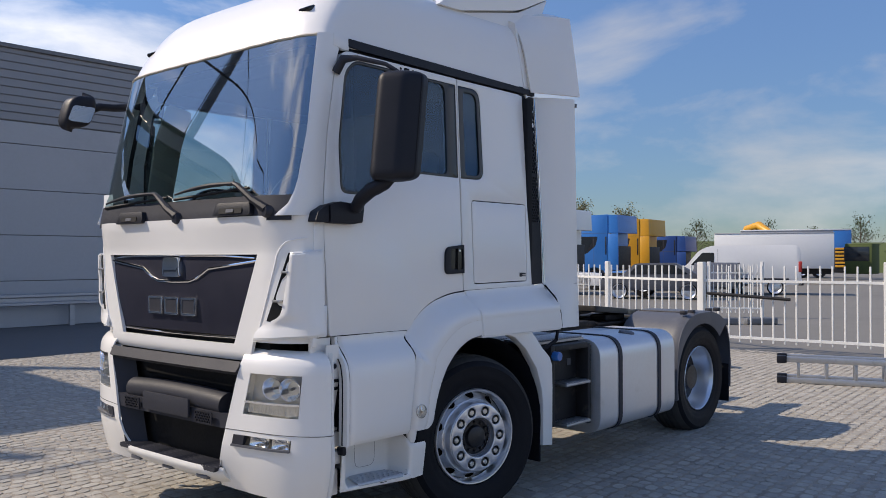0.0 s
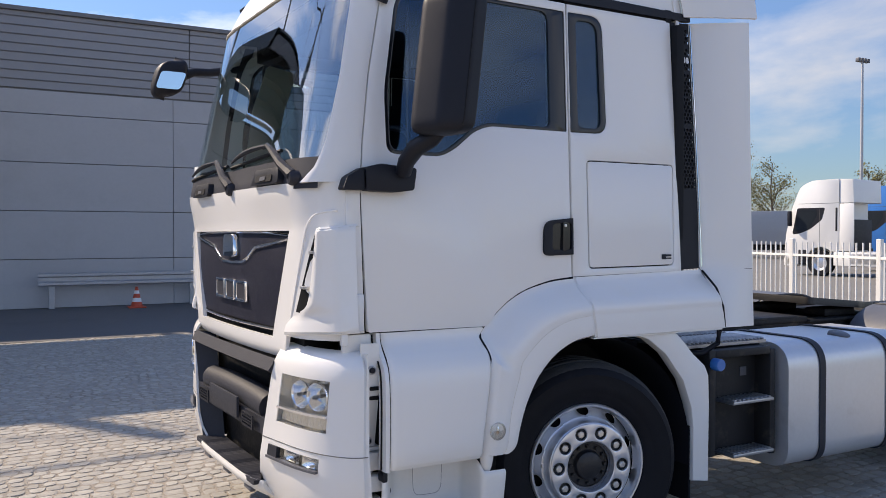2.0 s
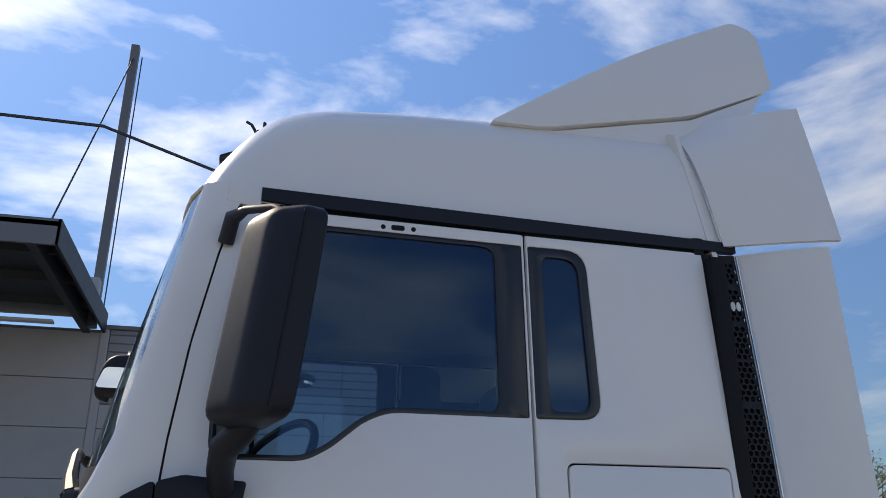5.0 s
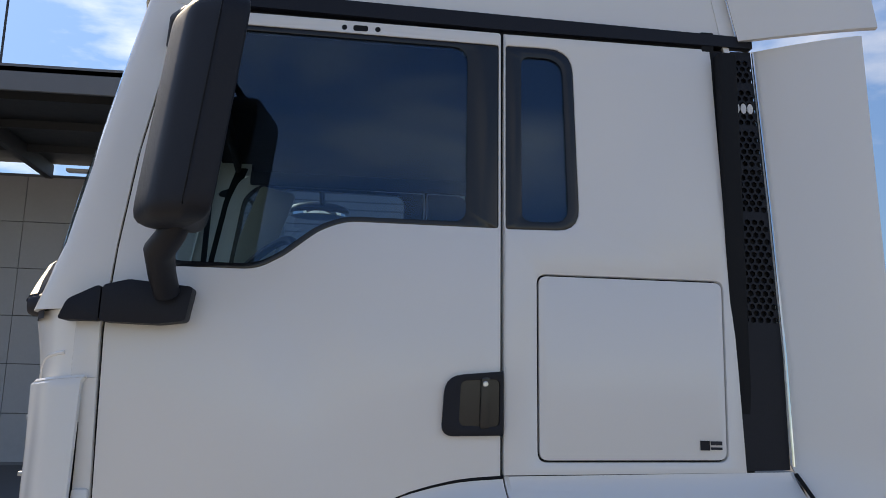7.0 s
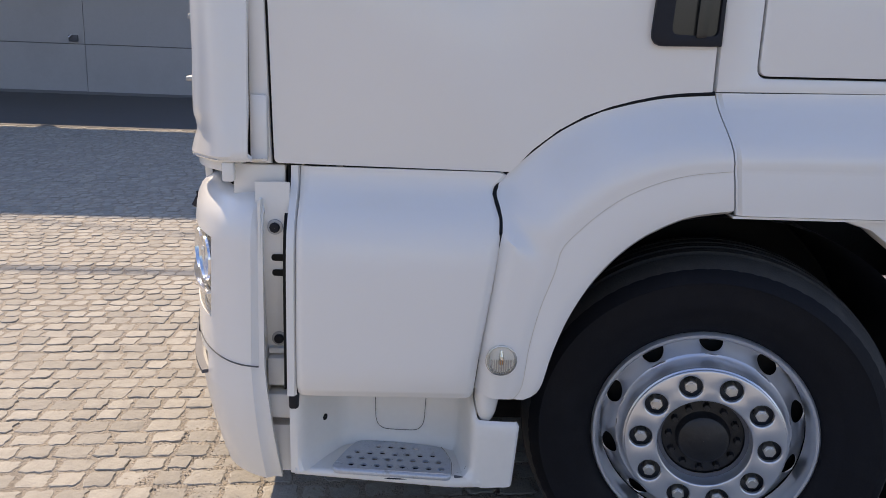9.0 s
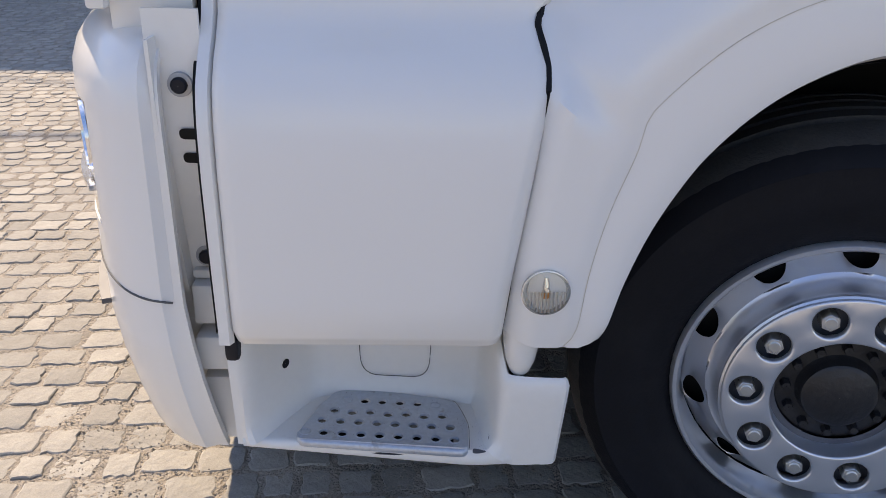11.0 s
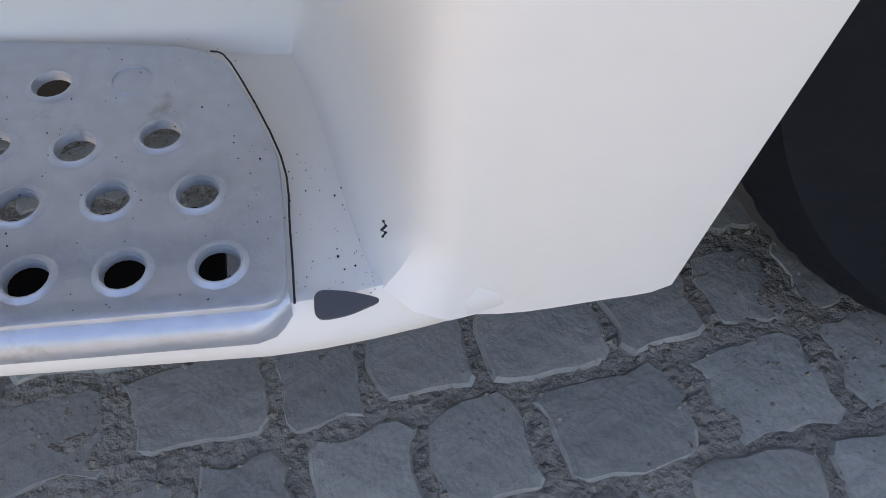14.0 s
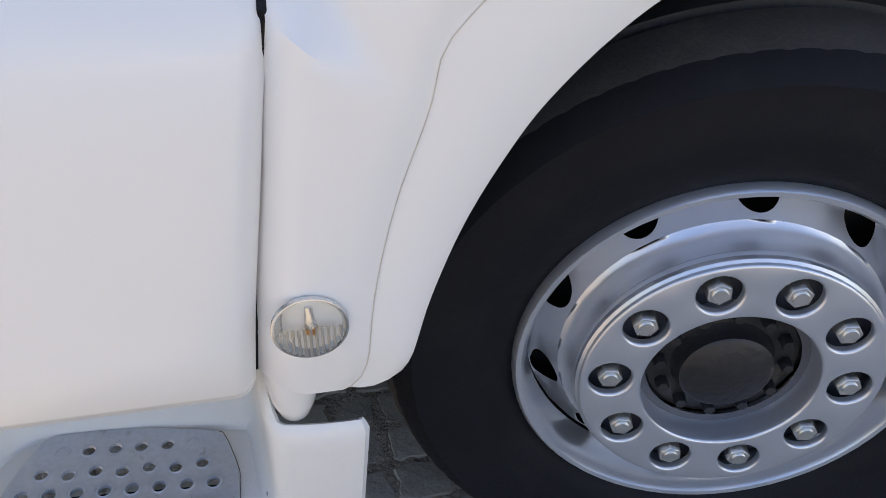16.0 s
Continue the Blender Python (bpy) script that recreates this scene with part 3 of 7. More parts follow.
part("cowl", grid(screen_band, 40, 4), GREY, truck, "dark grey cowl below the windscreen")
GT, GB = 1.62, 1.150                           # top and foot of the grille opening


def grille_y(z):
    return 0.294 + (GT - z) * 0.192 / (GT - GB)


FP_Z = [1.04, 1.065, 1.09, 1.128, GB, 1.30, 1.46, GT, 1.635, 1.68, 1.76, 1.80, 1.825]


def front_panel():
    bm = bmesh.new()
    cols = []
    n_out, n_in = 12, 14
    for i in range(2 * n_out + n_in + 1):
        col = []
        for z in FP_Z:
            gy = grille_y(z)
            if i <= n_out:
                y = 0.012 + (gy - 0.012) * (i / n_out)
            elif i <= n_out + n_in:
                y = gy + (2 * YC - 2 * gy) * (i - n_out) / n_in
            else:
                y = 2 * YC - gy - 0.0 + (gy - 0.012) * (i - n_out - n_in) / n_out
            lift = min(1.0, max(0.0, (z - 1.64) / 0.16)) * min(1.0, max(0.0, (min(y, 2 * YC - y) - 0.03) / 0.22))
            x = front_x(y) * (1 - lift) + (screen_x(y, 1.83) - 0.011) * lift + (0.02 * ((1.09 - z) / 0.05) ** 2 if z < 1.09 else 0)
            col.append(bm.verts.new((x, y, z)))
        cols.append(col)
    for i in range(len(cols) - 1):
        for j in range(len(FP_Z) - 1):
            zc, yc = (FP_Z[j] + FP_Z[j + 1]) / 2, (cols[i][j].co.y + cols[i + 1][j].co.y) / 2
            inside = n_out <= i < n_out + n_in
            if inside and 1.128 < zc < GT:
                continue
            if not inside and zc < 1.19 and min(yc, 2 * YC - yc) < 0.33:
                continue
            bm.faces.new((cols[i][j], cols[i + 1][j], cols[i + 1][j + 1], cols[i][j + 1]))
    bmesh.ops.delete(bm, geom=[v for v in bm.verts if not v.link_faces], context="VERTS")
    return shell(bm, 0.02)


part("front_panel", front_panel(), WHITE, truck, "white front panel round the grille")


def grille(u, v):
    z = 1.172 + (GT - 1.172) * v
    gy = grille_y(z)
    y = gy + (2 * YC - 2 * gy) * u
    return Vector((front_x(y) + 0.022 - 0.012 * math.sin(v * math.pi), y, z))


gr = part("grille", grid(grille, 24, 8), GRILLE, truck, "dark grille panel with chrome trim")
# Black sheet draws the shade in the slot below the grille.
part("grille_slot", grid(lambda u, v: grille(u, 0) + Vector((0.03, 0, -0.05 * (1 - v) - 0.002)), 12, 2), SEAL_SHADE, truck)
bm = bmesh.new()


def on_front(y, z, off):
    return Vector((front_x(y) + off, y, z))


def trim(pts, r, off):
    return tube([on_front(y, z, off) for y, z in pts], r, 8)


part("chrome_wing", trim([(0.31, 1.585), (0.50, 1.565), (0.75, 1.54), (0.87, 1.485), (0.95, 1.465), (YC, 1.46), (1.31, 1.465), (1.39, 1.485), (1.51, 1.54), (1.76, 1.565), (1.95, 1.585)], 0.009, 0.012), CHROME, gr)
part("chrome_bar", trim([(0.33, 1.60), (0.6, 1.612), (YC, 1.615), (1.66, 1.612), (1.93, 1.60)], 0.006, 0.012), CHROME, gr)
bm = plate(rounded([(-0.10, 1.49), (0.10, 1.49), (0.085, 1.605), (-0.085, 1.605)], 0.03), (), lambda u, v, w: Vector((front_x(YC) - 0.012 + w, YC + u, v)), 0.03, 0.008)
part("badge", bm, CHROME, gr, "plain chrome badge")
for yc, ww in ((0.945, 0.155), (YC + 0.005, 0.150), (1.325, 0.165)):   # emblem drawn as plain chrome plates
    rim = rounded([(yc - ww / 2, 1.266), (yc + ww / 2, 1.266), (yc + ww / 2, 1.370), (yc - ww / 2, 1.370)], 0.008)
    hole = rounded([(yc - ww / 2 + 0.012, 1.278), (yc + ww / 2 - 0.012, 1.278), (yc + ww / 2 - 0.012, 1.358), (yc - ww / 2 + 0.012, 1.358)], 0.006)
    em = part("emblem_plate", plate(hole, (), lambda u, v, w: Vector((front_x(u) - 0.001 + w, u, v)), 0.012), GREY, gr)
    part("emblem_rim", plate(rim, [hole], lambda u, v, w: Vector((front_x(u) - 0.005 + w, u, v)), 0.016, 0.003), CHROME, em)
part("chrome_foot", trim([(0.475, 1.162), (0.8, 1.158), (YC, 1.156), (1.46, 1.158), (1.785, 1.162)], 0.007, 0.018), CHROME, gr)


# air deflectors at the front corners, with a dark slot along their leading edge
LEAD = [(1.150, 0.030, 0.292), (1.205, 0.045, 0.290), (1.235, 0.062, 0.262), (1.258, 0.072, 0.215), (1.280, 0.080, 0.150), (1.300, 0.084, 0.122), (1.335, 0.088, 0.107), (1.444, 0.095, 0.090), (1.543, 0.099, 0.069), (1.640, 0.101, 0.057)]


def lead(z):
    for (a, p, q), (b, r, t) in zip(LEAD, LEAD[1:]):
        if z <= b:
            k = (z - a) / (b - a)
            return Vector((p + (r - p) * k, q + (t - q) * k, 0))
    return Vector((LEAD[-1][1], LEAD[-1][2], 0))


def deflector(u, v):
    z = 1.156 + 0.474 * v
    e = lead(z)
    rear = Vector((0.252, -0.052 + 0.036 * v, 0))
    m1 = Vector((e.x * 0.62 + 0.165 * 0.38, e.y * 0.45 - 0.001, 0))
    m2 = Vector((0.170, -0.030 + 0.022 * v, 0))
    p = at_line(smooth_line([e, e.lerp(m1, 0.5) + Vector((-0.006, -0.004, 0)), m1, m2, rear], 6), u)
    rim = 0.010 * max(0.0, (v - 0.965) / 0.035) ** 2 + 0.010 * max(0.0, (0.03 - v) / 0.03) ** 2
    return Vector((p.x + rim, p.y + rim, z + (0.016 * u if v > 0.5 else 0.034 * u * (1 - 2 * v))))


both("air_deflector", lambda: shell(grid(deflector, 26, 30), 0.016), WHITE, truck, "white corner air deflector")
both("deflector_cap", lambda: grid(lambda u, v: deflector(u, 0.985) + Vector((0.055 * v, 0.030 * v, 0.0)), 20, 2), WHITE, truck)
both("deflector_sill", lambda: grid(lambda u, v: deflector(u, 0.015) + Vector((0.060 * v, 0.035 * v, 0.0)), 20, 2), WHITE, truck)
# The slot is a black plate on the panel, its shade in the colour.
both("deflector_slot", lambda: plate([(0.096, 1.628), (0.128, 1.520), (0.176, 1.372), (0.218, 1.266), (0.190, 1.262), (0.110, 1.30), (0.06, 1.50), (0.05, 1.62)], (), lambda u, v, w: Vector((front_x(u) - 0.003 + w, u, v)), 0.02), SEAL_SHADE, truck)
for z, y in ((1.527, 0.118), (1.374, 0.168)):
    both("deflector_fin", lambda: box(front_x(y) - 0.016, front_x(y) + 0.02, y - 0.05, y + 0.004, z - 0.006, z + 0.006, 0.002), ALU, truck)
ARC = smooth_line([(0.272, 1.225, 0), (0.225, 1.36, 0), (0.172, 1.545, 0), (0.149, 1.631, 0), (0.112, 1.682, 0), (0.074, 1.698, 0), (0.030, 1.706, 0)], 5)
both("panel_crease", lambda: tube([(front_x(p.x) + 0.001, p.x, p.y) for p in ARC], 0.006, 8), WHITE, truck)
both("corner_panel", lambda: plate([(0.250, 1.18), (0.303, 1.18), (0.2825, 1.770), (0.284, 1.805), (0.218, 1.805), (0.218, 1.55), (0.250, 1.52)], (), lambda u, v, w: Vector((u, 0.004 + w, v)), 0.026, 0.005), WHITE, truck)
both("corner_flap", lambda: box(0.252, 0.296, -0.012, 0.02, 1.185, 1.35, 0.008), WHITE, truck)
both("door_gap", lambda: box(0.29, 0.315, 0.02, 0.05, 1.18, 1.78), SEAL_SHADE, truck)

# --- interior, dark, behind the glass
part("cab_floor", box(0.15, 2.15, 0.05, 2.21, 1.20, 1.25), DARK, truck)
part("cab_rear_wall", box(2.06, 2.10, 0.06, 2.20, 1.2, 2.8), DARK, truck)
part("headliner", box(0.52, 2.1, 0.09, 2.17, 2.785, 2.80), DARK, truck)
# Panel and rails added to stop sunlight showing below the roof.
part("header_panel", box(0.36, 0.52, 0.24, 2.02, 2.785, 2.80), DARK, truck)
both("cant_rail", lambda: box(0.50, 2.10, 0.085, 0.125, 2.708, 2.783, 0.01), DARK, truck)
# Near-black linings added to shade the lit white inner faces; rear panes blanked.
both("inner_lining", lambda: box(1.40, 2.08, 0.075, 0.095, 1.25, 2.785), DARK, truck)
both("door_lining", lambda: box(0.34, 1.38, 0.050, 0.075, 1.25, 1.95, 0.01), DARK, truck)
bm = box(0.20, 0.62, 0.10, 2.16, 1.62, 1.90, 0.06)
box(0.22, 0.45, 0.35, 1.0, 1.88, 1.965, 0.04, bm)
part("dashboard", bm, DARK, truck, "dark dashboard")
part("dash_tray", box(0.30, 0.55, 1.05, 1.75, 1.90, 1.93, 0.02), GREY, truck)
part("steering_wheel", moved(lathe([(0.215 + 0.016 * math.cos(a), 0.016 * math.sin(a)) for a in [math.pi / 4 * k for k in range(9)]], 28), Matrix.Translation((0.62, 0.62, 1.98)) @ Euler((radians(0), 0, radians(-62))).to_matrix().to_4x4() @ Euler((radians(-35), 0, 0)).to_matrix().to_4x4()), BLACK, truck)
for yy in (0.60, 1.62):
    bm = box(0.95, 1.40, yy - 0.24, yy + 0.24, 1.62, 1.78, 0.05)
    part("seat_cushion", bm, SEATFAB, truck)
    bm = moved(box(-0.07, 0.07, -0.23, 0.23, 0, 0.62, 0.05), Matrix.Translation((1.40, yy, 1.72)) @ Euler((0, radians(12), 0)).to_matrix().to_4x4())
    part("seat_back", bm, SEATFAB, truck)
part("paper_slip", moved(box(-0.002, 0.002, -0.06, 0.06, -0.07, 0.07), Matrix.Translation((screen(0.93, 0.12).x + 0.014, screen(0.93, 0.12).y, 1.95))), PAPER, truck, "white paper behind the windscreen")
part("far_pillar_trim", plate(rounded([(0.40, 1.95), (0.58, 1.95), (0.66, 2.40), (0.74, 2.66), (0.56, 2.70), (0.46, 2.40)], 0.03), (), lambda u, v, w: Vector((u, 2.12 + w, v)), 0.02, 0.004), BEIGE, truck, "pale pillar trim inside the cab")
part("sun_visor", box(0.44, 0.47, 0.35, 1.9, 2.70, 2.78, 0.012), DARK, truck)
part("screen_bead", tube([screen(k / 24, 0.992) + Vector((-0.004, 0, 0.0015 * math.sin(k * 2.3))) for k in range(25)], 0.007, 6), PUTTY_CREASE, truck, "rough sealing bead over the windscreen")

# --- wipers and the step handles in the cowl
def off_screen(y, z, d):
    return Vector((screen_x(y, z) - d, y, z))


for (py, pz), (ey, ez), (ty, tz) in (((0.190, 1.860), (0.450, 2.008), (1.10, 1.975)), ((1.035, 1.845), (1.300, 1.990), (2.00, 1.955))):
    a, b, c = off_screen(py, pz, 0.020), off_screen(ey, ez, 0.048), off_screen(ty, tz, 0.018)
    w = part("wiper_arm", tube([a + Vector((0.02, 0, -0.03)), a, a.lerp(b, 0.35) + Vector((-0.010, 0, 0)), a.lerp(b, 0.8) + Vector((-0.006, 0, 0.008)), b, b.lerp(c, 0.10)], [0.026, 0.028, 0.021, 0.016, 0.013, 0.010], 8), BLACK, truck, "black wiper arm with a thick root")
    arm = [b.lerp(c, k / 6) + Vector((-0.012 * math.sin(math.pi * k / 6), 0, 0.012 * math.sin(math.pi * k / 6))) for k in range(7)]
    part("blade_carrier", tube(arm, [0.008, 0.011, 0.013, 0.013, 0.011, 0.008, 0.006], 8), BLACK, w)
    part("wiper_blade", tube([off_screen(ey + (ty - ey) * (k / 8 * 1.16 - 0.14), ez + (tz - ez) * k / 8 - 0.028, 0.010) for k in range(9)], 0.009, 6), SEAL_SHADE, w)
    part("pivot_cap", moved(lathe([(0.0005, -0.03), (0.028, -0.026), (0.034, -0.012), (0.034, 0.02)], 18), Matrix.Translation(a + Vector((0.01, 0, -0.012))) @ Euler((0, 0, radians(-90))).to_matrix().to_4x4()), GREY, w)
for y0, y1, z in ((0.28, 0.63, 1.872), (1.41, 1.75, 1.855)):
    ym = (y0 + y1) / 2
    h = part("step_handle", plate(rounded([(y0, z - 0.042), (y1, z - 0.042), (y1 - 0.03, z + 0.030), (y0 + 0.02, z + 0.030)], 0.022), (), lambda u, v, q: Vector((screen_x(u, v) - 0.034 + q, u, v)), 0.06, 0.012), BLACK, truck, "black step handle in the cowl")
    # The recess is only a black plate with its shade painted.
    part("handle_recess", plate(rounded([(y0 + 0.07, z - 0.030), (y1 - 0.07, z - 0.030), (y1 - 0.07, z + 0.0), (y0 + 0.07, z + 0.0)], 0.010), (), lambda u, v, q: Vector((screen_x(u, v) - 0.037 + q, u, v)), 0.004), SEAL_SHADE, h)
    part("handle_mark", plate(rounded([(ym - 0.035, z - 0.024), (ym + 0.035, z - 0.024), (ym + 0.035, z - 0.006), (ym - 0.035, z - 0.006)], 0.005), (), lambda u, v, q: Vector((screen_x(u, v) - 0.0395 + q, u, v)), 0.003), GREY_MID, h)

both("window_divider", lambda: plate([(0.528, 1.955), (0.541, 1.955), (0.556, 2.72), (0.543, 2.72)], (), lambda u, v, w: on_side(u, v, w + 0.020), 0.018), SEAL_SHADE, truck)

# --- mirrors
def mirror_set(s):
    """Rear-view mirror of the near side: housing, arms, base."""
    m = new("rear_view_mirror")
    m.parent = truck
    tagged(m, "large black door mirror on two arms")

    def F(p):
        return Vector((p[0], p[1] if s > 0 else 2 * YC - p[1], p[2]))
    # housing: rounded shell with a crease on its outer edge
    plan = rounded([(0.424, -0.235), (0.500, -0.360), (0.595, -0.405), (0.655, -0.385), (0.605, -0.150), (0.500, -0.150)], [0.035, 0.030, 0.010, 0.012, 0.02, 0.03], 5)
    cx, cy = 0.555, -0.265

    def hous(u, v):
        p = plan[round(u * len(plan)) % len(plan)]
        zz = -1 + 2 * v
        k = max(0.02, 1 - abs(zz) ** 20) ** 0.42
        return Vector((cx + (p.x - cx) * k + zz * 0.034, cy + (p.y - cy) * k, 2.304 + 0.300 * zz))
    b = grid(lambda u, v: hous(u, 0.5 - 0.5 * math.cos(math.pi * v)), len(plan), 28, close_u=True)
    for v in b.verts:
        v.co = F(v.co)
    hs = part("housing", b, BLACK, m)
    part("housing_seam", tube([F(hous(12 / len(plan), 0.06 + 0.88 * k / 12) + Vector((0.001, -0.001, 0))) for k in range(13)], 0.0025, 6), SEAL_SHADE, m)
    bm = grid(lambda u, v: F((0.636 + (v - 0.5) * 0.068 + 0.003 - 0.042 * u, -0.36 + 0.19 * u, 2.305 + 0.25 * (2 * v - 1))), 2, 2)
    part("mirror_pane", bm, MIRROR, m)
    bm = tube([F(p) for p in ((0.462, -0.045, 1.870), (0.456, -0.09, 1.915), (0.462, -0.17, 1.965), (0.505, -0.235, 2.000), (0.535, -0.26, 2.03))], [0.035, 0.037, 0.040, 0.036, 0.024], 14)
    part("lower_arm", bm, BLACK, m)
    bm = tube([F(p) for p in ((0.405, 0.055, 2.62), (0.420, 0.01, 2.69), (0.46, -0.06, 2.690), (0.54, -0.20, 2.648), (0.585, -0.26, 2.60))], [0.026, 0.026, 0.014, 0.012, 0.012], 10)
    part("upper_arm", bm, GREY, m)
    bm = plate(rounded([(0.185, 1.790), (0.205, 1.845), (0.275, 1.885), (0.286, 1.885), (0.286, 1.790)], 0.012), (), lambda u, v, w: F((u, side_y(v) - 0.055 - 0.10 * (u - 0.285) * -1.4 + w, v)), 0.07, 0.012)
    part("base_cover", bm, BLACK, m)
    bm = plate(rounded([(0.292, 1.788), (0.292, 1.887), (0.36, 1.905), (0.53, 1.890), (0.515, 1.795), (0.44, 1.785)], 0.012), (), lambda u, v, w: F((u, side_y(v) - 0.062 + w, v)), 0.075, 0.012)
    part("base", bm, BLACK, m)


mirror_set(1)
mirror_set(-1)
fm = new("front_mirror")                       # small mirror on an arm at the far front corner
fm.parent = truck
tagged(fm, "small black front mirror on an arm")


def fmh(u, v):
    a, b = 2 * math.pi * u, math.pi * (v - 0.5)
    c = lambda t, p: math.copysign(abs(t) ** p, t)
    return Vector((-0.030 + 0.092 * c(math.cos(a), 0.5) * c(math.cos(b), 0.45), 2.235 + 0.075 * c(math.sin(a), 0.5) * c(math.cos(b), 0.45), 2.578 + 0.115 * c(math.sin(b), 0.75) + 0.30 * 0.095 * math.cos(a)))


FMT = Matrix.Translation((-0.03, 2.235, 2.578)) @ Euler((0, radians(14), 0)).to_matrix().to_4x4() @ Matrix.Translation((0.03, -2.235, -2.578))
part("housing", moved(grid(fmh, 24, 14, close_u=True), FMT), BLACK, fm)
bm = plate(rounded([(-0.080, -0.098), (0.062, -0.064), (0.076, 0.050), (-0.070, 0.015)], 0.025), (), lambda u, v, w: Vector((-0.030 + u, 2.158 - w, 2.578 + v)), 0.006, 0.002)
part("mirror_pane", moved(bm, FMT), MIRROR, fm)
part("arm", tube([(0.04, 2.235, 2.60), (0.12, 2.24, 2.635), (0.22, 2.235, 2.64), (0.42, 2.20, 2.67)], [0.034, 0.027, 0.026, 0.030], 12), BLACK, fm)
km = new("kerb_mirror")                        # shallow oval mirror over the far door
km.parent = truck
tagged(km, "oval black kerb mirror over the far door")


def kmh(u, v):
    a, b = 2 * math.pi * u, math.pi * (v - 0.5)
    return Vector((0.86 + 0.17 * math.cos(a) * math.cos(b), 2.64 + 0.115 * math.sin(a) * math.cos(b), 2.69 + (0.055 if b > 0 else 0.03) * math.sin(b)))


part("housing", grid(kmh, 24, 12, close_u=True), BLACK, km)
part("mirror_pane", moved(disc(1.0, -0.5, 0.5, 28), Matrix.Translation((0.86, 2.64, 2.664)) @ Matrix.Diagonal((0.150, 0.10, 0.016, 1)) @ Euler((radians(90), 0, 0)).to_matrix().to_4x4()), MIRROR, km)
part("arm", tube([(0.88, 2.60, 2.70), (0.87, 2.40, 2.76), (0.86, 2.22, 2.78)], 0.016, 8), BLACK, km)

# --- bumper corners with lamps
BUMP = smooth_line([(-0.030, 1.00, 0), (-0.022, 0.78, 0), (-0.006, 0.60, 0), (0.020, 0.42, 0), (0.046, 0.26, 0), (0.085, 0.13, 0), (0.13, 0.035, 0), (0.180, -0.035, 0), (0.225, -0.072, 0), (0.262, -0.085, 0), (0.290, -0.088, 0)], 8)


def inner_y(z):
    return 0.397 + (1.03 - z) * 0.187 / 0.585


def bump_at(y_in, s):
    pts = [p for p in BUMP if p.y < y_in]
    lead = Vector((0.0, y_in, 0))
    q = min(BUMP, key=lambda p: abs(p.y - y_in))
    lead.x = q.x
    return at_line([lead] + pts, s)


BZ = [0.315, 0.328, 0.36, 0.42, 0.50, 0.575, 0.588, 0.648, 0.655, 0.668, 0.676, 0.70, 0.755, 0.762, 0.84, 0.92, 0.985, 0.992, 1.03, 1.06, 1.085, 1.10, 1.108]


def bulge(z, s=1.0):
    if z > 1.0:
        t = min(1.0, (z - 1.0) / 0.108)
        return 0.085 * (1 - math.sqrt(max(0, 1 - t * t)))
    if z < 0.60:
        return (0.135 - 0.070 * s) * ((0.60 - z) / 0.285) ** 1.8
    return 0.0


US = [0, 0.02, 0.045, 0.07, 0.115, 0.16, 0.19, 0.22, 0.26, 0.30, 0.35, 0.40, 0.45, 0.50, 0.54, 0.58, 0.62, 0.66, 0.70, 0.72, 0.745, 0.77, 0.80, 0.83, 0.86, 0.895, 0.93, 0.955, 0.98, 1.0]


def bumper_corner():
    bm = bmesh.new()
    cols = []
    for s in US:
        col = []
        for z in BZ:
            p = bump_at(inner_y(z), s)
            e = Vector((0.6 - 0.6 * s, 0.4 + 0.3 * s, 0))
            q = p + e.normalized() * bulge(z, s) * (1.25 if z > 1.0 else 1)
            if s > 0.80 and z < 0.66:
                q.x += 0.030 * (s - 0.80) / 0.20 * (0.66 - z) / 0.32
            if s >= 0.98:
                q.y += 0.015
            col.append(bm.verts.new((q.x, q.y, z)))
        cols.append(col)
    for i in range(len(US) - 1):
        for j in range(len(BZ) - 1):
            zc, sc = (BZ[j] + BZ[j + 1]) / 2, (US[i] + US[i + 1]) / 2
            if 0.16 < sc < 0.70 and 0.762 < zc < 0.985:
                continue
            if 0.115 < sc < 0.66 and 0.588 < zc < 0.648:
                continue
            bm.faces.new((cols[i][j], cols[i + 1][j], cols[i + 1][j + 1], cols[i][j + 1]))
    return shell(bm, 0.012)


both("bumper_corner", bumper_corner, WHITE, truck, "white bumper corner with lamp openings")
both("bumper_joint", lambda: tube([bump_at(inner_y(0.672), k / 60) + Vector((-0.0005, -0.0005, 0.672)) for k in range(60)], 0.0020, 6), LINE, truck)


def lamp_sheet(s0, s1, z0, z1, off):
    def f(u, v):
        z = z0 + (z1 - z0) * v
        s = s0 + (s1 - s0) * u
        p = bump_at(inner_y(z), s)
        return Vector((p.x + off * (1 - 0.45 * s), p.y + off * 0.7 * s, z))
    return f


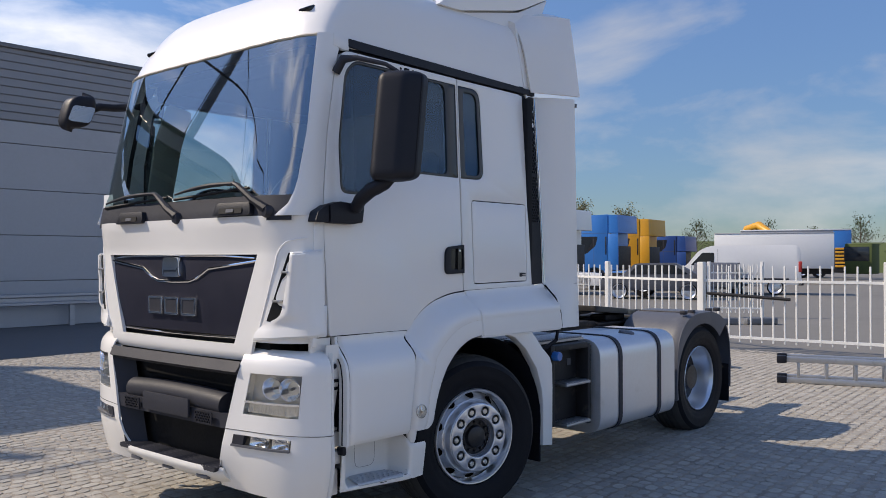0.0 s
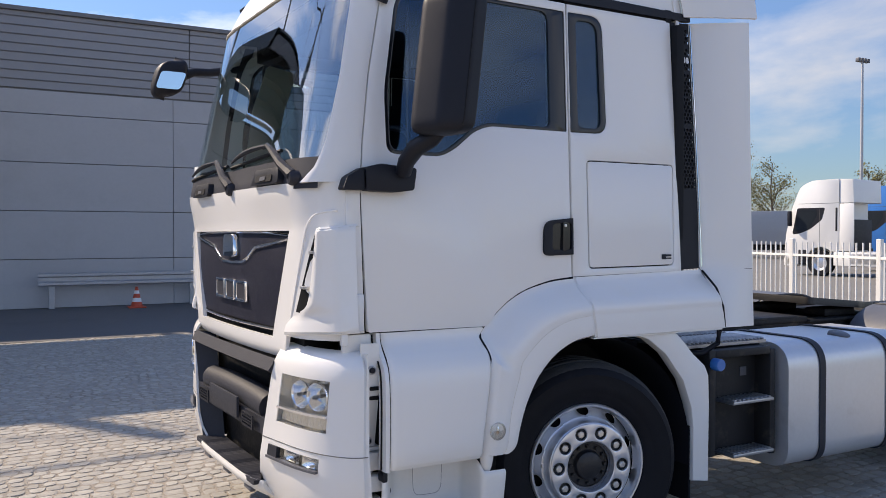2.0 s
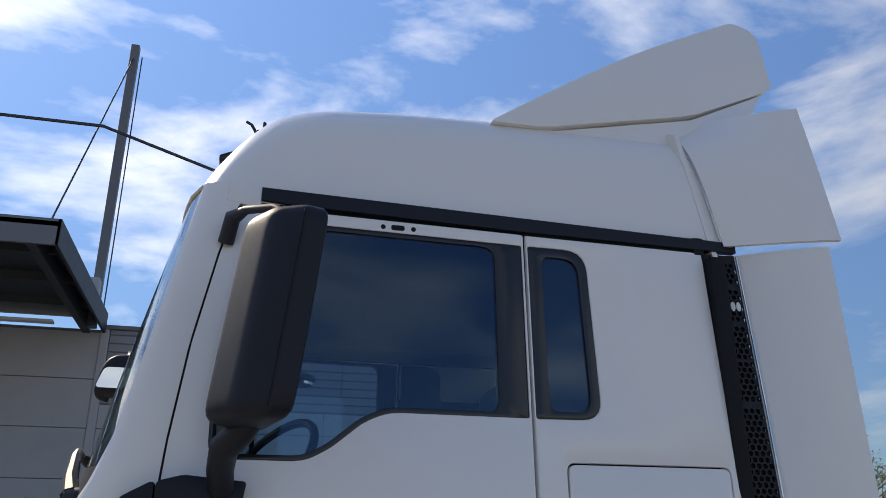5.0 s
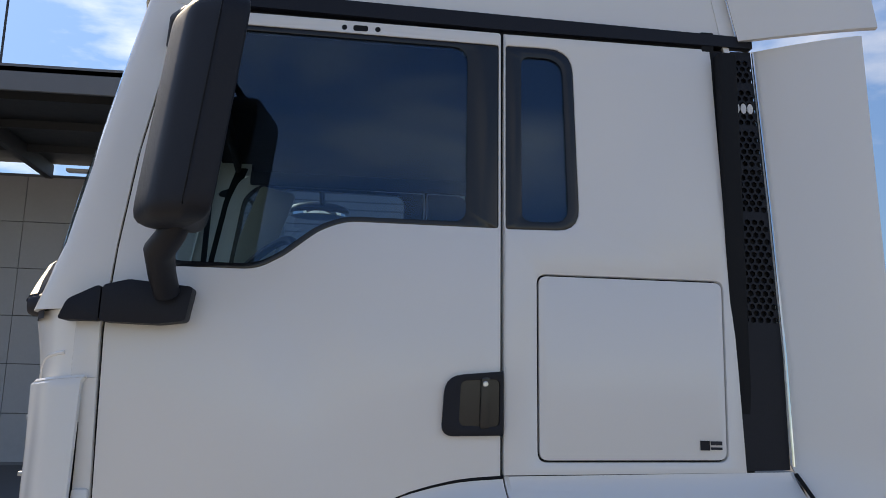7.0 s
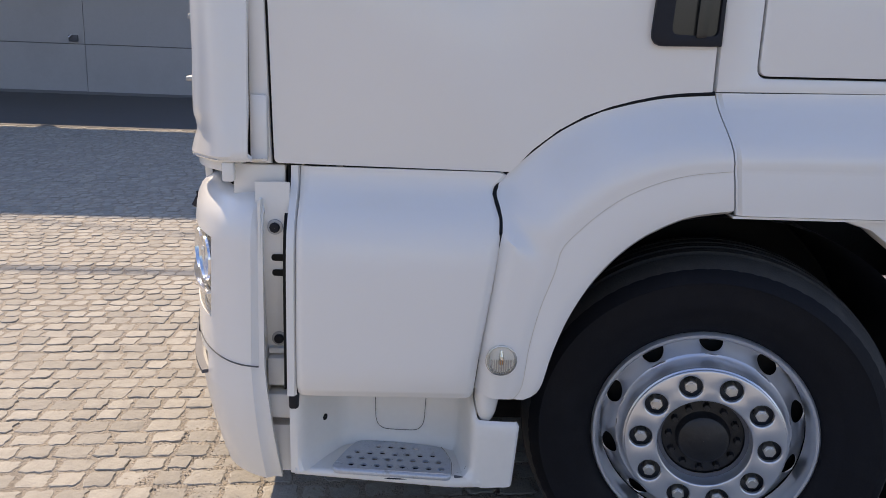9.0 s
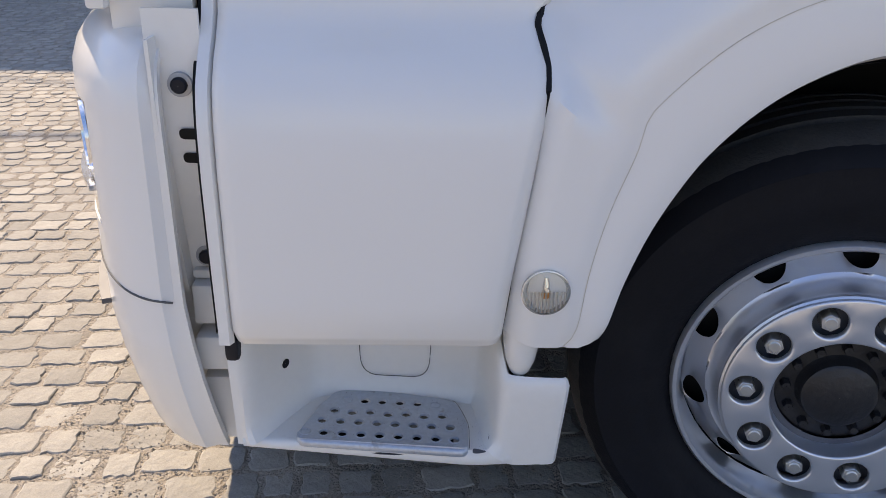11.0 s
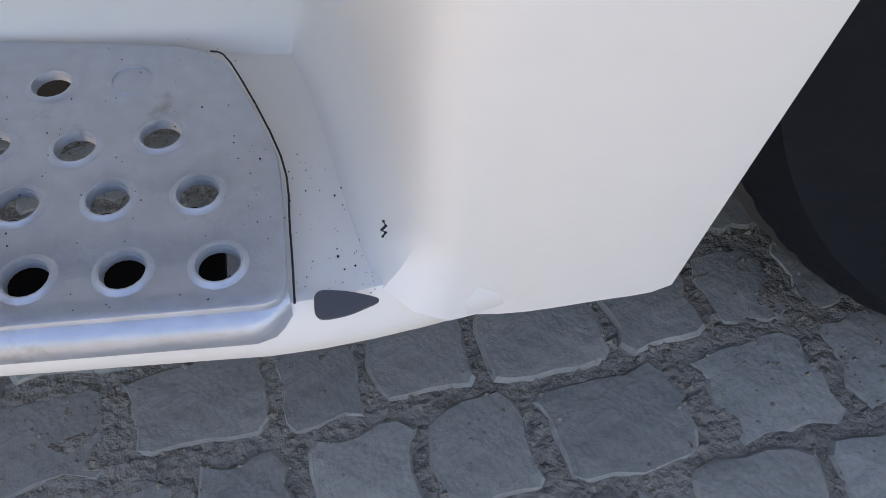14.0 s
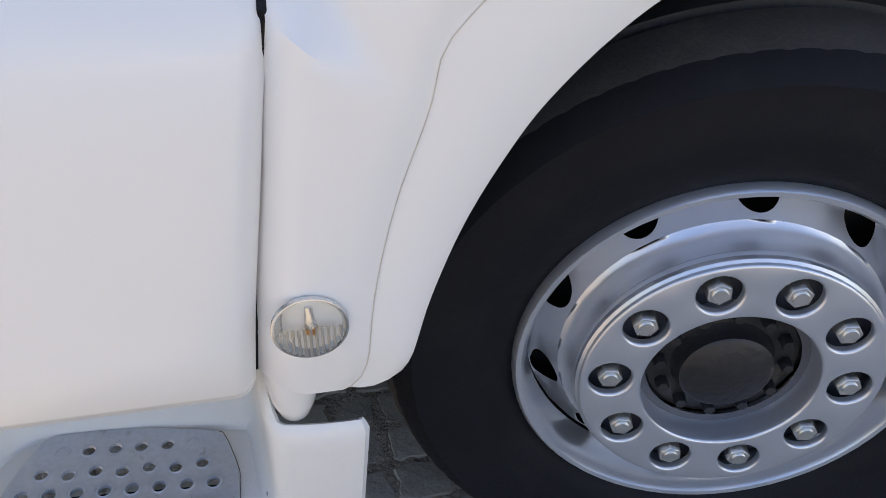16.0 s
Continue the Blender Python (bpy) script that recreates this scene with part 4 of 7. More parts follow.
def headlight(side):
    h = new("headlight")
    h.parent = truck
    tagged(h, "clear headlight with two round reflectors")
    fl = (lambda b: b) if side > 0 else flip
    part("housing", fl(grid(lamp_sheet(0.14, 0.72, 0.755, 0.99, 0.060), 12, 6)), LAMPBOX, h)
    rim = bmesh.new()
    for (a, b, c, d) in ((0.155, 0.17, 0.76, 0.987), (0.69, 0.705, 0.76, 0.987)):
        join(rim, grid(lambda u, v: lamp_sheet(a, b, c, d, 0.004)(0.5, v) + Vector((0.08 * u, 0.03 * u, 0)), 2, 8))
    for z in (0.763, 0.984):
        join(rim, grid(lambda u, v: lamp_sheet(0.155, 0.705, z, z, 0.004)(u, 0) + Vector((0.08 * v, 0.05 * v * u, 0)), 16, 2))
    part("bezel", fl(rim), LAMPBOX, h)
    for s, r in ((0.425, 0.054), (0.600, 0.055)):
        c = lamp_sheet(0, 1, 0.912, 0.912, 0.032)(s, 0)
        rot = Euler((0, 0, radians(-72 + 12 * s))).to_matrix().to_4x4()
        cup = lathe([(r * 1.12, -0.022), (r * 1.08, -0.028), (r, -0.020), (r * 0.86, 0.008), (r * 0.55, 0.030), (r * 0.2, 0.038), (0.0005, 0.038)], 28)
        part("reflector", fl(moved(cup, Matrix.Translation(c) @ rot)), REFLECT, h)
        bulb = lathe([(0.0005, -0.012), (0.006, -0.009), (0.008, 0.0), (0.007, 0.03)], 14)
        part("bulb", fl(moved(bulb, Matrix.Translation(c) @ rot)), GREY_MID, h)
    part("turn_signal_unit", fl(grid(lambda u, v: lamp_sheet(0.18, 0.69, 0.772, 0.828, 0.022)(u, v) + Vector((0.0015 * math.sin(u * 150), 0, 0)), 60, 3)), LAMPBOX, h)
    part("divider", fl(shell(grid(lamp_sheet(0.17, 0.70, 0.828, 0.838, 0.010), 16, 2), 0.02)), REFLECT, h)
    part("lens", fl(grid(lamp_sheet(0.155, 0.705, 0.758, 0.989, 0.003), 16, 4)), LENS, h)
    f = new("fog_lamp")
    f.parent = truck
    tagged(f, "low fog lamp behind a clear cover")
    part("housing", fl(grid(lamp_sheet(0.10, 0.67, 0.585, 0.652, 0.05), 10, 3)), LAMPBOX, f)
    part("dark_end", fl(shell(grid(lamp_sheet(0.115, 0.235, 0.588, 0.648, 0.012), 6, 3), 0.02)), GREY, f)
    part("lower_rim", fl(shell(grid(lamp_sheet(0.115, 0.66, 0.586, 0.597, 0.004), 12, 2), 0.02)), GREY_MID, f)
    bm = bmesh.new()
    for s0, s1 in ((0.27, 0.46), (0.49, 0.64)):
        join(bm, grid(lambda u, v: lamp_sheet(s0, s1, 0.595, 0.643, 0.02)(u, v) + Vector((0.022 * math.sin(u * math.pi) * math.sin(v * math.pi), 0, 0)), 8, 6))
    part("reflector", fl(bm), REFLECT, f)
    part("lens", fl(grid(lamp_sheet(0.115, 0.66, 0.588, 0.648, 0.002), 12, 3)), LENS, f)


headlight(1)
headlight(-1)

# --- bumper middle: recess sheet blackened for its shade, bar, foot
def mid(u, v, zs, off):
    z = zs[0] + (zs[1] - zs[0]) * v
    y = inner_y(z) + (2 * YC - 2 * inner_y(z)) * u
    return Vector((front_x(max(0.30, min(y, 2 * YC - y))) * 0.5 + off - 0.025, y, z))


part("bumper_recess", grid(lambda u, v: mid(u, v, (0.42, 1.05), 0.16), 12, 6), SEAL_SHADE, truck)
part("bumper_frame_top", shell(grid(lambda u, v: mid(u, v, (0.985, 1.04), 0.0 + 0.03 * v), 16, 4), 0.05), GREY, truck)
part("bumper_foot_step", shell(grid(lambda u, v: mid(u, 0, (0.445, 0.445), -0.01) + Vector((0.14 * v, 0, 0.012 * math.sin(u * 260) * 0.25)), 120, 4), 0.02), GREY, truck)
for s in (-1, 1):
    def cheek(u, v, s=s):
        z = 0.44 + 0.59 * v
        y = inner_y(z) + 0.10 * u
        p = Vector((0.02 + 0.10 * u, y, z))
        if s > 0:
            p.y = 2 * YC - p.y
        return p
    part("bumper_cheek", grid(cheek, 4, 8), GREY, truck)
bm = tube([(0.085, y, 0.795 - 0.02 * ((y - YC) / 0.6) ** 2) for y in [0.60 + 0.106 * k for k in range(11)]], 0.068, 18)
part("underrun_bar", bm, GREY, truck, "rounded dark plastic bumper bar")
part("bumper_grid_panel", shell(grid(lambda u, v: mid(u, v, (0.665, 0.745), 0.022), 16, 4), 0.03), GREY, truck)
bm = plate(rounded([(0.87, 0.690), (1.39, 0.690), (1.39, 0.795), (0.87, 0.795)], 0.01), (), lambda u, v, w: Vector((-0.012 + w, u, v)), 0.012, 0.003)
part("plate_holder", bm, GREY, truck, "empty dark number plate holder")
for yy in (0.72, 1.54):
    cells2 = [[Vector((yy + (i - 4) * 0.017 + (0.0085 if j % 2 else 0) + 0.007 * math.cos(a), 0.688 + j * 0.0145 + 0.007 * math.sin(a))) for a in [math.pi / 3 * k + 0.52 for k in range(6)]] for i in range(9) for j in range(4)]
    part("bumper_mesh", plate(rounded([(yy - 0.09, 0.672), (yy + 0.09, 0.672), (yy + 0.09, 0.742), (yy - 0.09, 0.742)], 0.008), cells2, lambda u, v, w: Vector((-0.006 + w, u, v)), 0.006), BLACK, truck)


def lip(u, v):
    y = 0.56 + (2 * YC - 1.12) * u
    z = 0.338 + 0.107 * v
    return Vector((0.002 - 0.03 * math.sin(v * 2.2) + 0.07 * (1 - v) ** 2 + 0.05 * abs(2 * u - 1) ** 6, y, z))


part("bumper_lip", shell(grid(lip, 24, 8), 0.02), WHITE_DIRTY, truck, "white lower bumper lip")
for y in (0.75, 1.13, 1.51):
    part("lip_slot", box(0.004, 0.03, y - 0.055, y + 0.055, 0.362, 0.386, 0.004), GREY_MID, truck)
# Black box put in for the shadow gap below the front panel.
part("upper_gap", box(0.12, 0.25, 0.26, 2.0, 1.05, 1.16), SEAL_SHADE, truck)
both("hinge_tab", lambda: box(0.185, 0.215, -0.03, 0.0, 1.135, 1.185, 0.006), WHITE, truck)

both("bumper_mount", lambda: box(0.205, 0.335, 0.012, 0.040, 1.09, 1.176, 0.006), WHITE, truck)

# --- panel below the door, side trims
PZ = [(0.613, -0.050), (0.617, -0.094), (0.631, -0.103), (0.75, -0.106), (0.90, -0.107), (0.98, -0.102), (1.03, -0.090), (1.065, -0.066), (1.095, -0.037), (1.125, -0.012), (1.155, -0.001), (1.178, 0.0)]
EDGE = [(0.60, 0.829), (0.776, 0.842), (0.924, 0.860), (1.055, 0.878), (1.135, 0.862), (1.186, 0.902)]


def step_panel(u, v):
    k = v * (len(PZ) - 1)
    i = min(int(k), len(PZ) - 2)
    z = PZ[i][0] + (PZ[i + 1][0] - PZ[i][0]) * (k - i)
    y = PZ[i][1] + (PZ[i + 1][1] - PZ[i][1]) * (k - i)
    xr = 0.9
    for (a, p), (b, q) in zip(EDGE, EDGE[1:]):
        if a <= z <= b:
            xr = p + (q - p) * (z - a) / (b - a) - 0.009 - 0.007 * max(0.0, min(1.0, (0.85 - z) / 0.2))
    x = 0.388 + (xr - 0.388) * u
    edge = min(u, 1 - u) * (xr - 0.388)
    return Vector((x, y + (0.012 * (1 - edge / 0.012) ** 2 if edge < 0.012 else 0), z))


def panel_grid():
    us = [0, 0.008, 0.018, 0.03] + [0.03 + 0.94 * k / 8 for k in range(1, 8)] + [0.97, 0.982, 0.992, 1.0]
    return shell(grid(lambda u, v: step_panel(us[min(len(us) - 1, round(u * (len(us) - 1)))], v), len(us) - 1, (len(PZ) - 1) * 2), 0.015)


both("access_panel", panel_grid, WHITE, truck, "white access panel below the door")


def pz_y(z):
    for a, b in zip(PZ[2:], PZ[3:]):
        if a[0] <= z <= b[0]:
            return a[1] + (b[1] - a[1]) * (z - a[0]) / (b[0] - a[0])
    return PZ[2][1]


def pillar_trim(u, v):
    z = 0.600 + (1.178 - 0.600) * v
    return Vector((0.346 + 0.029 * u, pz_y(z) + (0.010 if u in (0, 1) else -0.001) + 0.05 * (u == 0), z))


both("side_trim", lambda: grid(pillar_trim, 5, 24), WHITE, truck)
both("panel_gap", lambda: grid(lambda u, v: Vector((0.340 + 0.05 * u, pz_y(0.605 + 0.565 * v) + 0.03, 0.605 + 0.565 * v)), 1, 20), SEAL_SHADE, truck)
def brk_y(z):
    return -0.036 + max(0.0, 0.95 - z) * 0.20


brk = part("bumper_bracket", shell(grid(lambda u, v: Vector(((0.190 if v < 0.78 else 0.268) * (1 - u) + 0.352 * u, brk_y(0.34 + 0.80 * v), 0.34 + 0.80 * v)), 3, 20), 0.008), WHITE_DIRTY, truck, "white bracket plate with bolts behind the bumper")
part("bracket_flange", shell(grid(lambda u, v: Vector((0.2855, brk_y(0.66 + 0.44 * v) - 0.038 * u, 0.66 + 0.44 * v)), 2, 10), 0.006), WHITE_DIRTY, brk)
for z in (1.027, 0.715):
    part("bolt", moved(disc(0.013, -0.012, 0.004, 12, 0.003), Matrix.Translation((0.316, brk_y(z) - 0.003, z))), BLACK, brk)
    part("washer", moved(lathe([(0.011, -0.006), (0.019, -0.005), (0.020, 0.003)], 18), Matrix.Translation((0.316, brk_y(z) - 0.001, z))), GALV, brk)
part("bolt", moved(disc(0.010, -0.010, 0.004, 12, 0.003), Matrix.Translation((0.330, brk_y(0.583) - 0.018, 0.583))), GALV, brk)
for z in (0.948, 0.906):
    # Slots drawn as black plates, their inner shade painted.
    part("slot_mark", plate(rounded([(0.306, z - 0.009), (0.352, z - 0.009), (0.352, z + 0.009), (0.306, z + 0.009)], [0.009, 0.001, 0.001, 0.009]), (), lambda u, v, w: Vector((u, brk_y(v) - 0.0035 + w, v)), 0.002), SEAL_SHADE, brk)
for z0, z1, y0 in ((0.672, 0.690, 0.0), (0.590, 0.668, -0.018), (0.500, 0.570, -0.028), (0.33, 0.470, -0.004)):
    part("bracket_block", box(0.288, 0.374, y0, y0 + 0.06, z0, z1, 0.006), WHITE_DIRTY, brk)
# Black box fills the gap behind the bumper with painted shade.
both("bumper_backing", lambda: box(0.24, 0.345, 0.115, 0.16, 0.34, 1.15), SEAL_SHADE, truck)
# Unseen plate added to block sun that leaked under the bumper.
part("undershield", box(0.15, 0.75, 0.12, 2.12, 0.305, 0.325), CHASSIS, truck)
part("hinge_block", box(0.350, 0.376, -0.075, -0.02, 0.548, 0.594, 0.008), BLACK, truck)

# --- front fender
F_OUT = smooth_line([(0.829, 0, 0.608), (0.842, 0, 0.776), (0.860, 0, 0.924), (0.878, 0, 1.055), (0.862, 0, 1.135), (0.902, 0, 1.186), (0.955, 0, 1.236), (1.017, 0, 1.286), (1.080, 0, 1.322), (1.143, 0, 1.348), (1.272, 0, 1.379), (1.403, 0, 1.391)], 6)
F_IN = smooth_line([(0.962, 0, 0.608), (0.998, 0, 0.634), (1.026, 0, 0.734), (1.062, 0, 0.830), (1.110, 0, 0.915), (1.167, 0, 0.985), (1.225, 0, 1.035), (1.290, 0, 1.072), (1.350, 0, 1.094), (1.440, 0, 1.108)], 6)


def flare(d, drop):
    """How far the panel stands out, d metres below its upper edge."""
    t = min(1.0, d / drop)
    return -0.125 * (3 * t * t - 2 * t ** 3)


def fender(u, v):
    a, b = at_line(F_OUT, u), at_line(F_IN, u ** 0.9)
    p = a.lerp(b, v)
    low = max(0.0, min(1.0, (1.16 - a.z) / 0.12))           # 1 along the upright front edge
    d = (p - a).length
    top = flare(d, 0.15)
    front = -0.092 - 0.033 * math.sin(min(1, d / 0.04) * math.pi / 2)
    y = top * (1 - low) + front * low
    foot = max(0.0, 1 - u / 0.07)
    y += 0.009 * foot
    p.z += 0.020 * foot * max(0.0, 1 - v / 0.3) ** 2
    p.x += 0.020 * max(0.0, 1 - u / 0.32) ** 2 * math.sin(math.pi * v)
    if v > 0.94:
        y += 0.03 * ((v - 0.94) / 0.06) ** 2
    if abs(v - 0.62) < 0.02:
        y += 0.0032
    return Vector((p.x, y, p.z))


FV = [0, 0.02, 0.05, 0.09, 0.14, 0.2, 0.28, 0.36, 0.45, 0.55, 0.603, 0.612, 0.628, 0.637, 0.72, 0.82, 0.92, 0.96, 1.0]


def by_list(f, vs):
    return lambda u, v: f(u, vs[min(len(vs) - 1, round(v * (len(vs) - 1)))])


# Black tube paints the shadowed gap along the fender's edge.
both("fender_seam", lambda: tube([fender(k / 40, 0) + Vector((0, 0.004, 0)) for k in range(41)], 0.007, 6), SEAL_SHADE, truck)
# Thin grey tube paints the shade line of the pressed crease.
both("fender_crease", lambda: tube([fender(k / 40, 0.62) + Vector((0, -0.0006, 0)) for k in range(41)], 0.0006, 6), PUTTY_CREASE, truck)
both("front_fender", lambda: shell(grid(by_list(fender, FV), 56, len(FV) - 1), 0.012), WHITE, truck, "white wheel arch panel with a round marker lamp")


def fender_rear(u, v):
    x0 = 1.408 + (1.447 - 1.408) * v
    x1 = 2.268 + (2.325 - 2.268) * v
    x = x0 + (x1 - x0) * u
    z = (1.393 + 0.022 * u) * (1 - v) + 1.108 * v
    y = flare(v * 0.285, 0.15)
    e = min(u, 1 - u) * 0.87
    if e < 0.008:
        y += 0.008
    if 0.60 < v < 0.64:
        y += 0.0032
    return Vector((x, y, z))


UU = [0, 0.006, 0.015, 0.25, 0.5, 0.75, 0.985, 0.994, 1.0]
both("fender_rear_panel", lambda: shell(grid(lambda u, v: by_list(fender_rear, FV)(UU[round(u * 8)], v), 8, len(FV) - 1), 0.012), WHITE, truck, "white skirt panel behind the wheel arch")
both("fender_underside", lambda: box(1.44, 2.30, -0.12, 0.10, 1.100, 1.106), WHITE_DIRTY, truck)
MG_IN = [(1.70, 1.105), (1.80, 1.075), (1.913, 0.995), (2.036, 0.849), (2.095, 0.70), (2.108, 0.593), (2.108, 0.315)]
MG_OUT = [(2.218, 0.298), (2.224, 0.70), (2.218, 0.859), (2.190, 0.915), (2.108, 0.98), (2.03, 1.06), (1.983, 1.100)]
both("mudguard", lambda: plate([Vector(p) for p in MG_IN] + [Vector(p) for p in MG_OUT], (), lambda u, v, w: Vector((u, -0.105 + w, v)), 0.06, 0.008), WHITE, truck, "white rear mudguard section")
both("mud_flap", lambda: box(2.10, 2.115, -0.08, 0.30, 0.20, 0.60, 0.003), RUBBER, truck)
both("arch_liner", lambda: grid(lambda u, v: Vector((1.45 + 0.635 * math.cos(radians(-8 + 170 * u)), -0.10 + 0.62 * v, 0.485 + 0.615 * math.sin(radians(-8 + 170 * u)))), 28, 4), BLACK, truck)
# Black sheet closes the arch behind the wheel, its shade painted in.
both("arch_back", lambda: box(0.95, 2.05, 0.42, 0.46, 0.30, 1.1), SEAL_SHADE, truck)
both("marker_peg", lambda: moved(lathe([(0.0005, 0.10), (0.008, 0.098), (0.018, 0.086), (0.026, 0.064), (0.031, 0.034), (0.036, -0.03)], 24), Matrix.Translation((0.866, -0.070, 0.622)) @ Euler((radians(-90), 0, 0)).to_matrix().to_4x4()), WHITE, truck)

# round side marker lamp
sl = new("side_marker_lamp")
sl.parent = truck
tagged(sl, "round clear side lamp with an amber bulb")
Lm = Matrix.Translation((0.891, -0.130, 0.720))
part("rim", moved(lathe([(0.0400, 0.004), (0.0400, -0.002), (0.0385, -0.0025), (0.038, 0.003)], 40), Lm), LAMPBOX, sl)
part("reflector", moved(lathe([(0.037, -0.001), (0.030, 0.012), (0.015, 0.018), (0.0005, 0.018)], 32), Lm), LAMPBOX, sl)
part("bulb_holder", moved(tube([(0, 0.004, 0.026), (0, 0.002, 0.010), (0.001, 0.002, 0.002)], [0.004, 0.006, 0.007], 10), Lm), REFLECT, sl)
part("bulb", moved(lathe([(0.0005, -0.001), (0.006, 0.001), (0.008, 0.005), (0.007, 0.014)], 16), Lm @ Matrix.Translation((0.001, 0, -0.006))), AMBER, sl)
for k in range(11):
    x = -0.030 + 0.006 * k
    z1 = -math.sqrt(0.0345 ** 2 - x * x)
    part("lens_rib", moved(tube([(x, -0.0050, 0.004), (x, -0.0062, 0.5 * z1), (x, -0.0040, z1)], 0.0019, 6), Lm), RIBBED, sl)
part("lens", moved(lathe([(0.038, -0.002), (0.030, -0.0055), (0.015, -0.0075), (0.0005, -0.008)], 40), Lm), LENS, sl)

# --- step tray below the door
def shear(x):
    return -0.088 * (x - 0.62)


TR = smooth_line([(0.340, -0.116, 0), (0.354, -0.114, 0), (0.376, -0.092, 0), (0.408, -0.032, 0), (0.445, 0.028, 0), (0.470, 0.056, 0), (0.510, 0.066, 0), (0.66, 0.070, 0), (0.775, 0.064, 0), (0.797, 0.048, 0), (0.807, -0.010, 0), (0.815, -0.075, 0), (0.826, -0.100, 0), (0.848, -0.108, 0), (0.89, -0.109, 0), (0.933, -0.106, 0), (0.941, -0.098, 0)], 5)
TV = [0.0, 0.05, 0.10, 0.16, 0.24, 0.4, 0.6, 0.8, 0.92, 0.97, 1.0]


def tray(u, v):
    p = at_line(TR, u)
    out = max(0.0, min(1.0, (p.x - 0.818) / 0.025)) if p.x > 0.7 else max(0.0, min(1.0, (0.362 - p.x) / 0.012))
    a, b = at_line(TR, max(0, u - 0.01)), at_line(TR, min(1, u + 0.01))
    d = (b - a).normalized()
    inw = Vector((d.y, -d.x, 0))
    top = 0.622
    if p.x > 0.80:
        t = min(1.0, (p.x - 0.80) / 0.024)
        top = 0.622 - 0.074 * (3 * t * t - 2 * t ** 3)
    if p.x < 0.385:
        top = 0.565 + 0.057 * max(0.0, (p.x - 0.35) / 0.035)
    z0 = 0.380 - (0.030 + 0.005 * max(0.0, 1 - abs(p.x - 0.85) / 0.05) if p.x > 0.6 else 0.018) * out
    if p.x > 0.918:
        z0 += 0.004 * ((p.x - 0.918) / 0.023) ** 2
    z = z0 + (top - z0) * v
    off = 0.017 * max(0.0, 1 - v / 0.17) ** 2 * (1 - out)
    q = p + inw * off
    if v > 0.9:
        q -= inw * (0.010 * ((v - 0.9) / 0.1) ** 2)
    q.y += 0.020 * out * (1 - v)
    if p.x > 0.85 and u > 0.9:
        q.x -= 0.009 * (1 - v) * (p.x - 0.85) / 0.09
    return Vector((q.x, q.y + shear(q.x), z))


bm = shell(grid(by_list(tray, TV), 80, len(TV) - 1), 0.008)
stp = part("step_tray", bm, WHITE_DIRTY, truck, "white moulded entry step, scuffed")
stp.location = (0.012, 0.022, -0.010)
PL = rounded([(0.446, -0.105), (0.768, -0.104), (0.770, -0.030), (0.752, 0.032), (0.735, 0.044), (0.62, 0.060), (0.525, 0.056), (0.508, 0.046), (0.485, 0.004)], [0.02, 0.012, 0.01, 0.015, 0.015, 0.05, 0.015, 0.015, 0.03])
floor_line = [Vector((p.x, p.y)) for p in TR if 0.36 < p.x < 0.825] + [Vector((0.828, -0.0855)), Vector((0.812, -0.0885)), Vector((0.785, -0.0930)), Vector((0.360, -0.0960))]
inset = [Vector((0.62 + (p.x - 0.62) * 0.93, -0.02 + (p.y + 0.02) * 0.88)) for p in PL]
part("tray_floor", plate(floor_line, [inset], lambda u, v, w: Vector((u, v + shear(u), 0.380 - w)), 0.004), WHITE_DIRTY, stp)
LIP = [(-0.0945, 0.3806), (-0.0985, 0.3806), (-0.1035, 0.3785), (-0.1062, 0.3735), (-0.1060, 0.3670), (-0.102, 0.3625)]


def lip_sheet(u, v):
    x = 0.352 + 0.510 * u
    y, z = LIP[round(v * 5)]
    return Vector((x, y + shear(x) + 0.019 * max(0.0, (x - 0.755) / 0.107) ** 1.5, z - 0.016 * u * (v if v > 0.3 else 0)))


bm = shell(grid(lip_sheet, 24, 5), 0.003)
part("tray_lip", bm, WHITE_DIRTY, stp)
spots = []
for y, x0, n in ((0.022, 0.536, 6), (-0.014, 0.514, 7), (-0.048, 0.494, 8), (-0.084, 0.466, 9)):
    spots += [(x0 + 0.0347 * k, y - (0.004 if (k % 2 and n in (7,)) else 0)) for k in range(n)]
holes = [[Vector((x + 0.0082 * math.cos(a), y + 0.0082 * math.sin(a))) for a in [2 * math.pi * k / 18 for k in range(18)]] for k, (x, y) in enumerate(spots) if k not in (0, 5, 21)]
# Black sheet added below the tread holes in place of their shade.
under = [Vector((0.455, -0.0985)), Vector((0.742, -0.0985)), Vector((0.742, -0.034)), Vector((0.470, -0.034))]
part("under_shade", plate(under, (), lambda u, v, w: Vector((u, v + shear(u), 0.366 - w)), 0.004), SEAL_SHADE, stp)
tp = part("tread_plate", plate(PL, holes, lambda u, v, w: Vector((u, v + shear(u), 0.3905 - w)), 0.004, 0.0012), TREAD, stp, "worn metal tread plate with punched holes")
part("hole_glimpse", box(0.7445, 0.760, -0.100, -0.062, 0.366, 0.369), WHITE_DIRTY, stp)
rims = bmesh.new()
for x, y in spots:
    r = lathe([(0.0116, 0.0), (0.0104, 0.0005), (0.0094, 0.0013), (0.0086, 0.0011), (0.0083, -0.001)], 18)
    moved(r, Matrix.Translation((x, y + shear(x), 0.3905)) @ Euler((radians(90), 0, 0)).to_matrix().to_4x4())
    join(rims, r)
part("hole_rims", rims, TREAD, tp)
NOSE = [(-0.096, 0.3908), (-0.1030, 0.3905), (-0.1078, 0.3885), (-0.1100, 0.3850), (-0.1105, 0.3800), (-0.1095, 0.3755)]
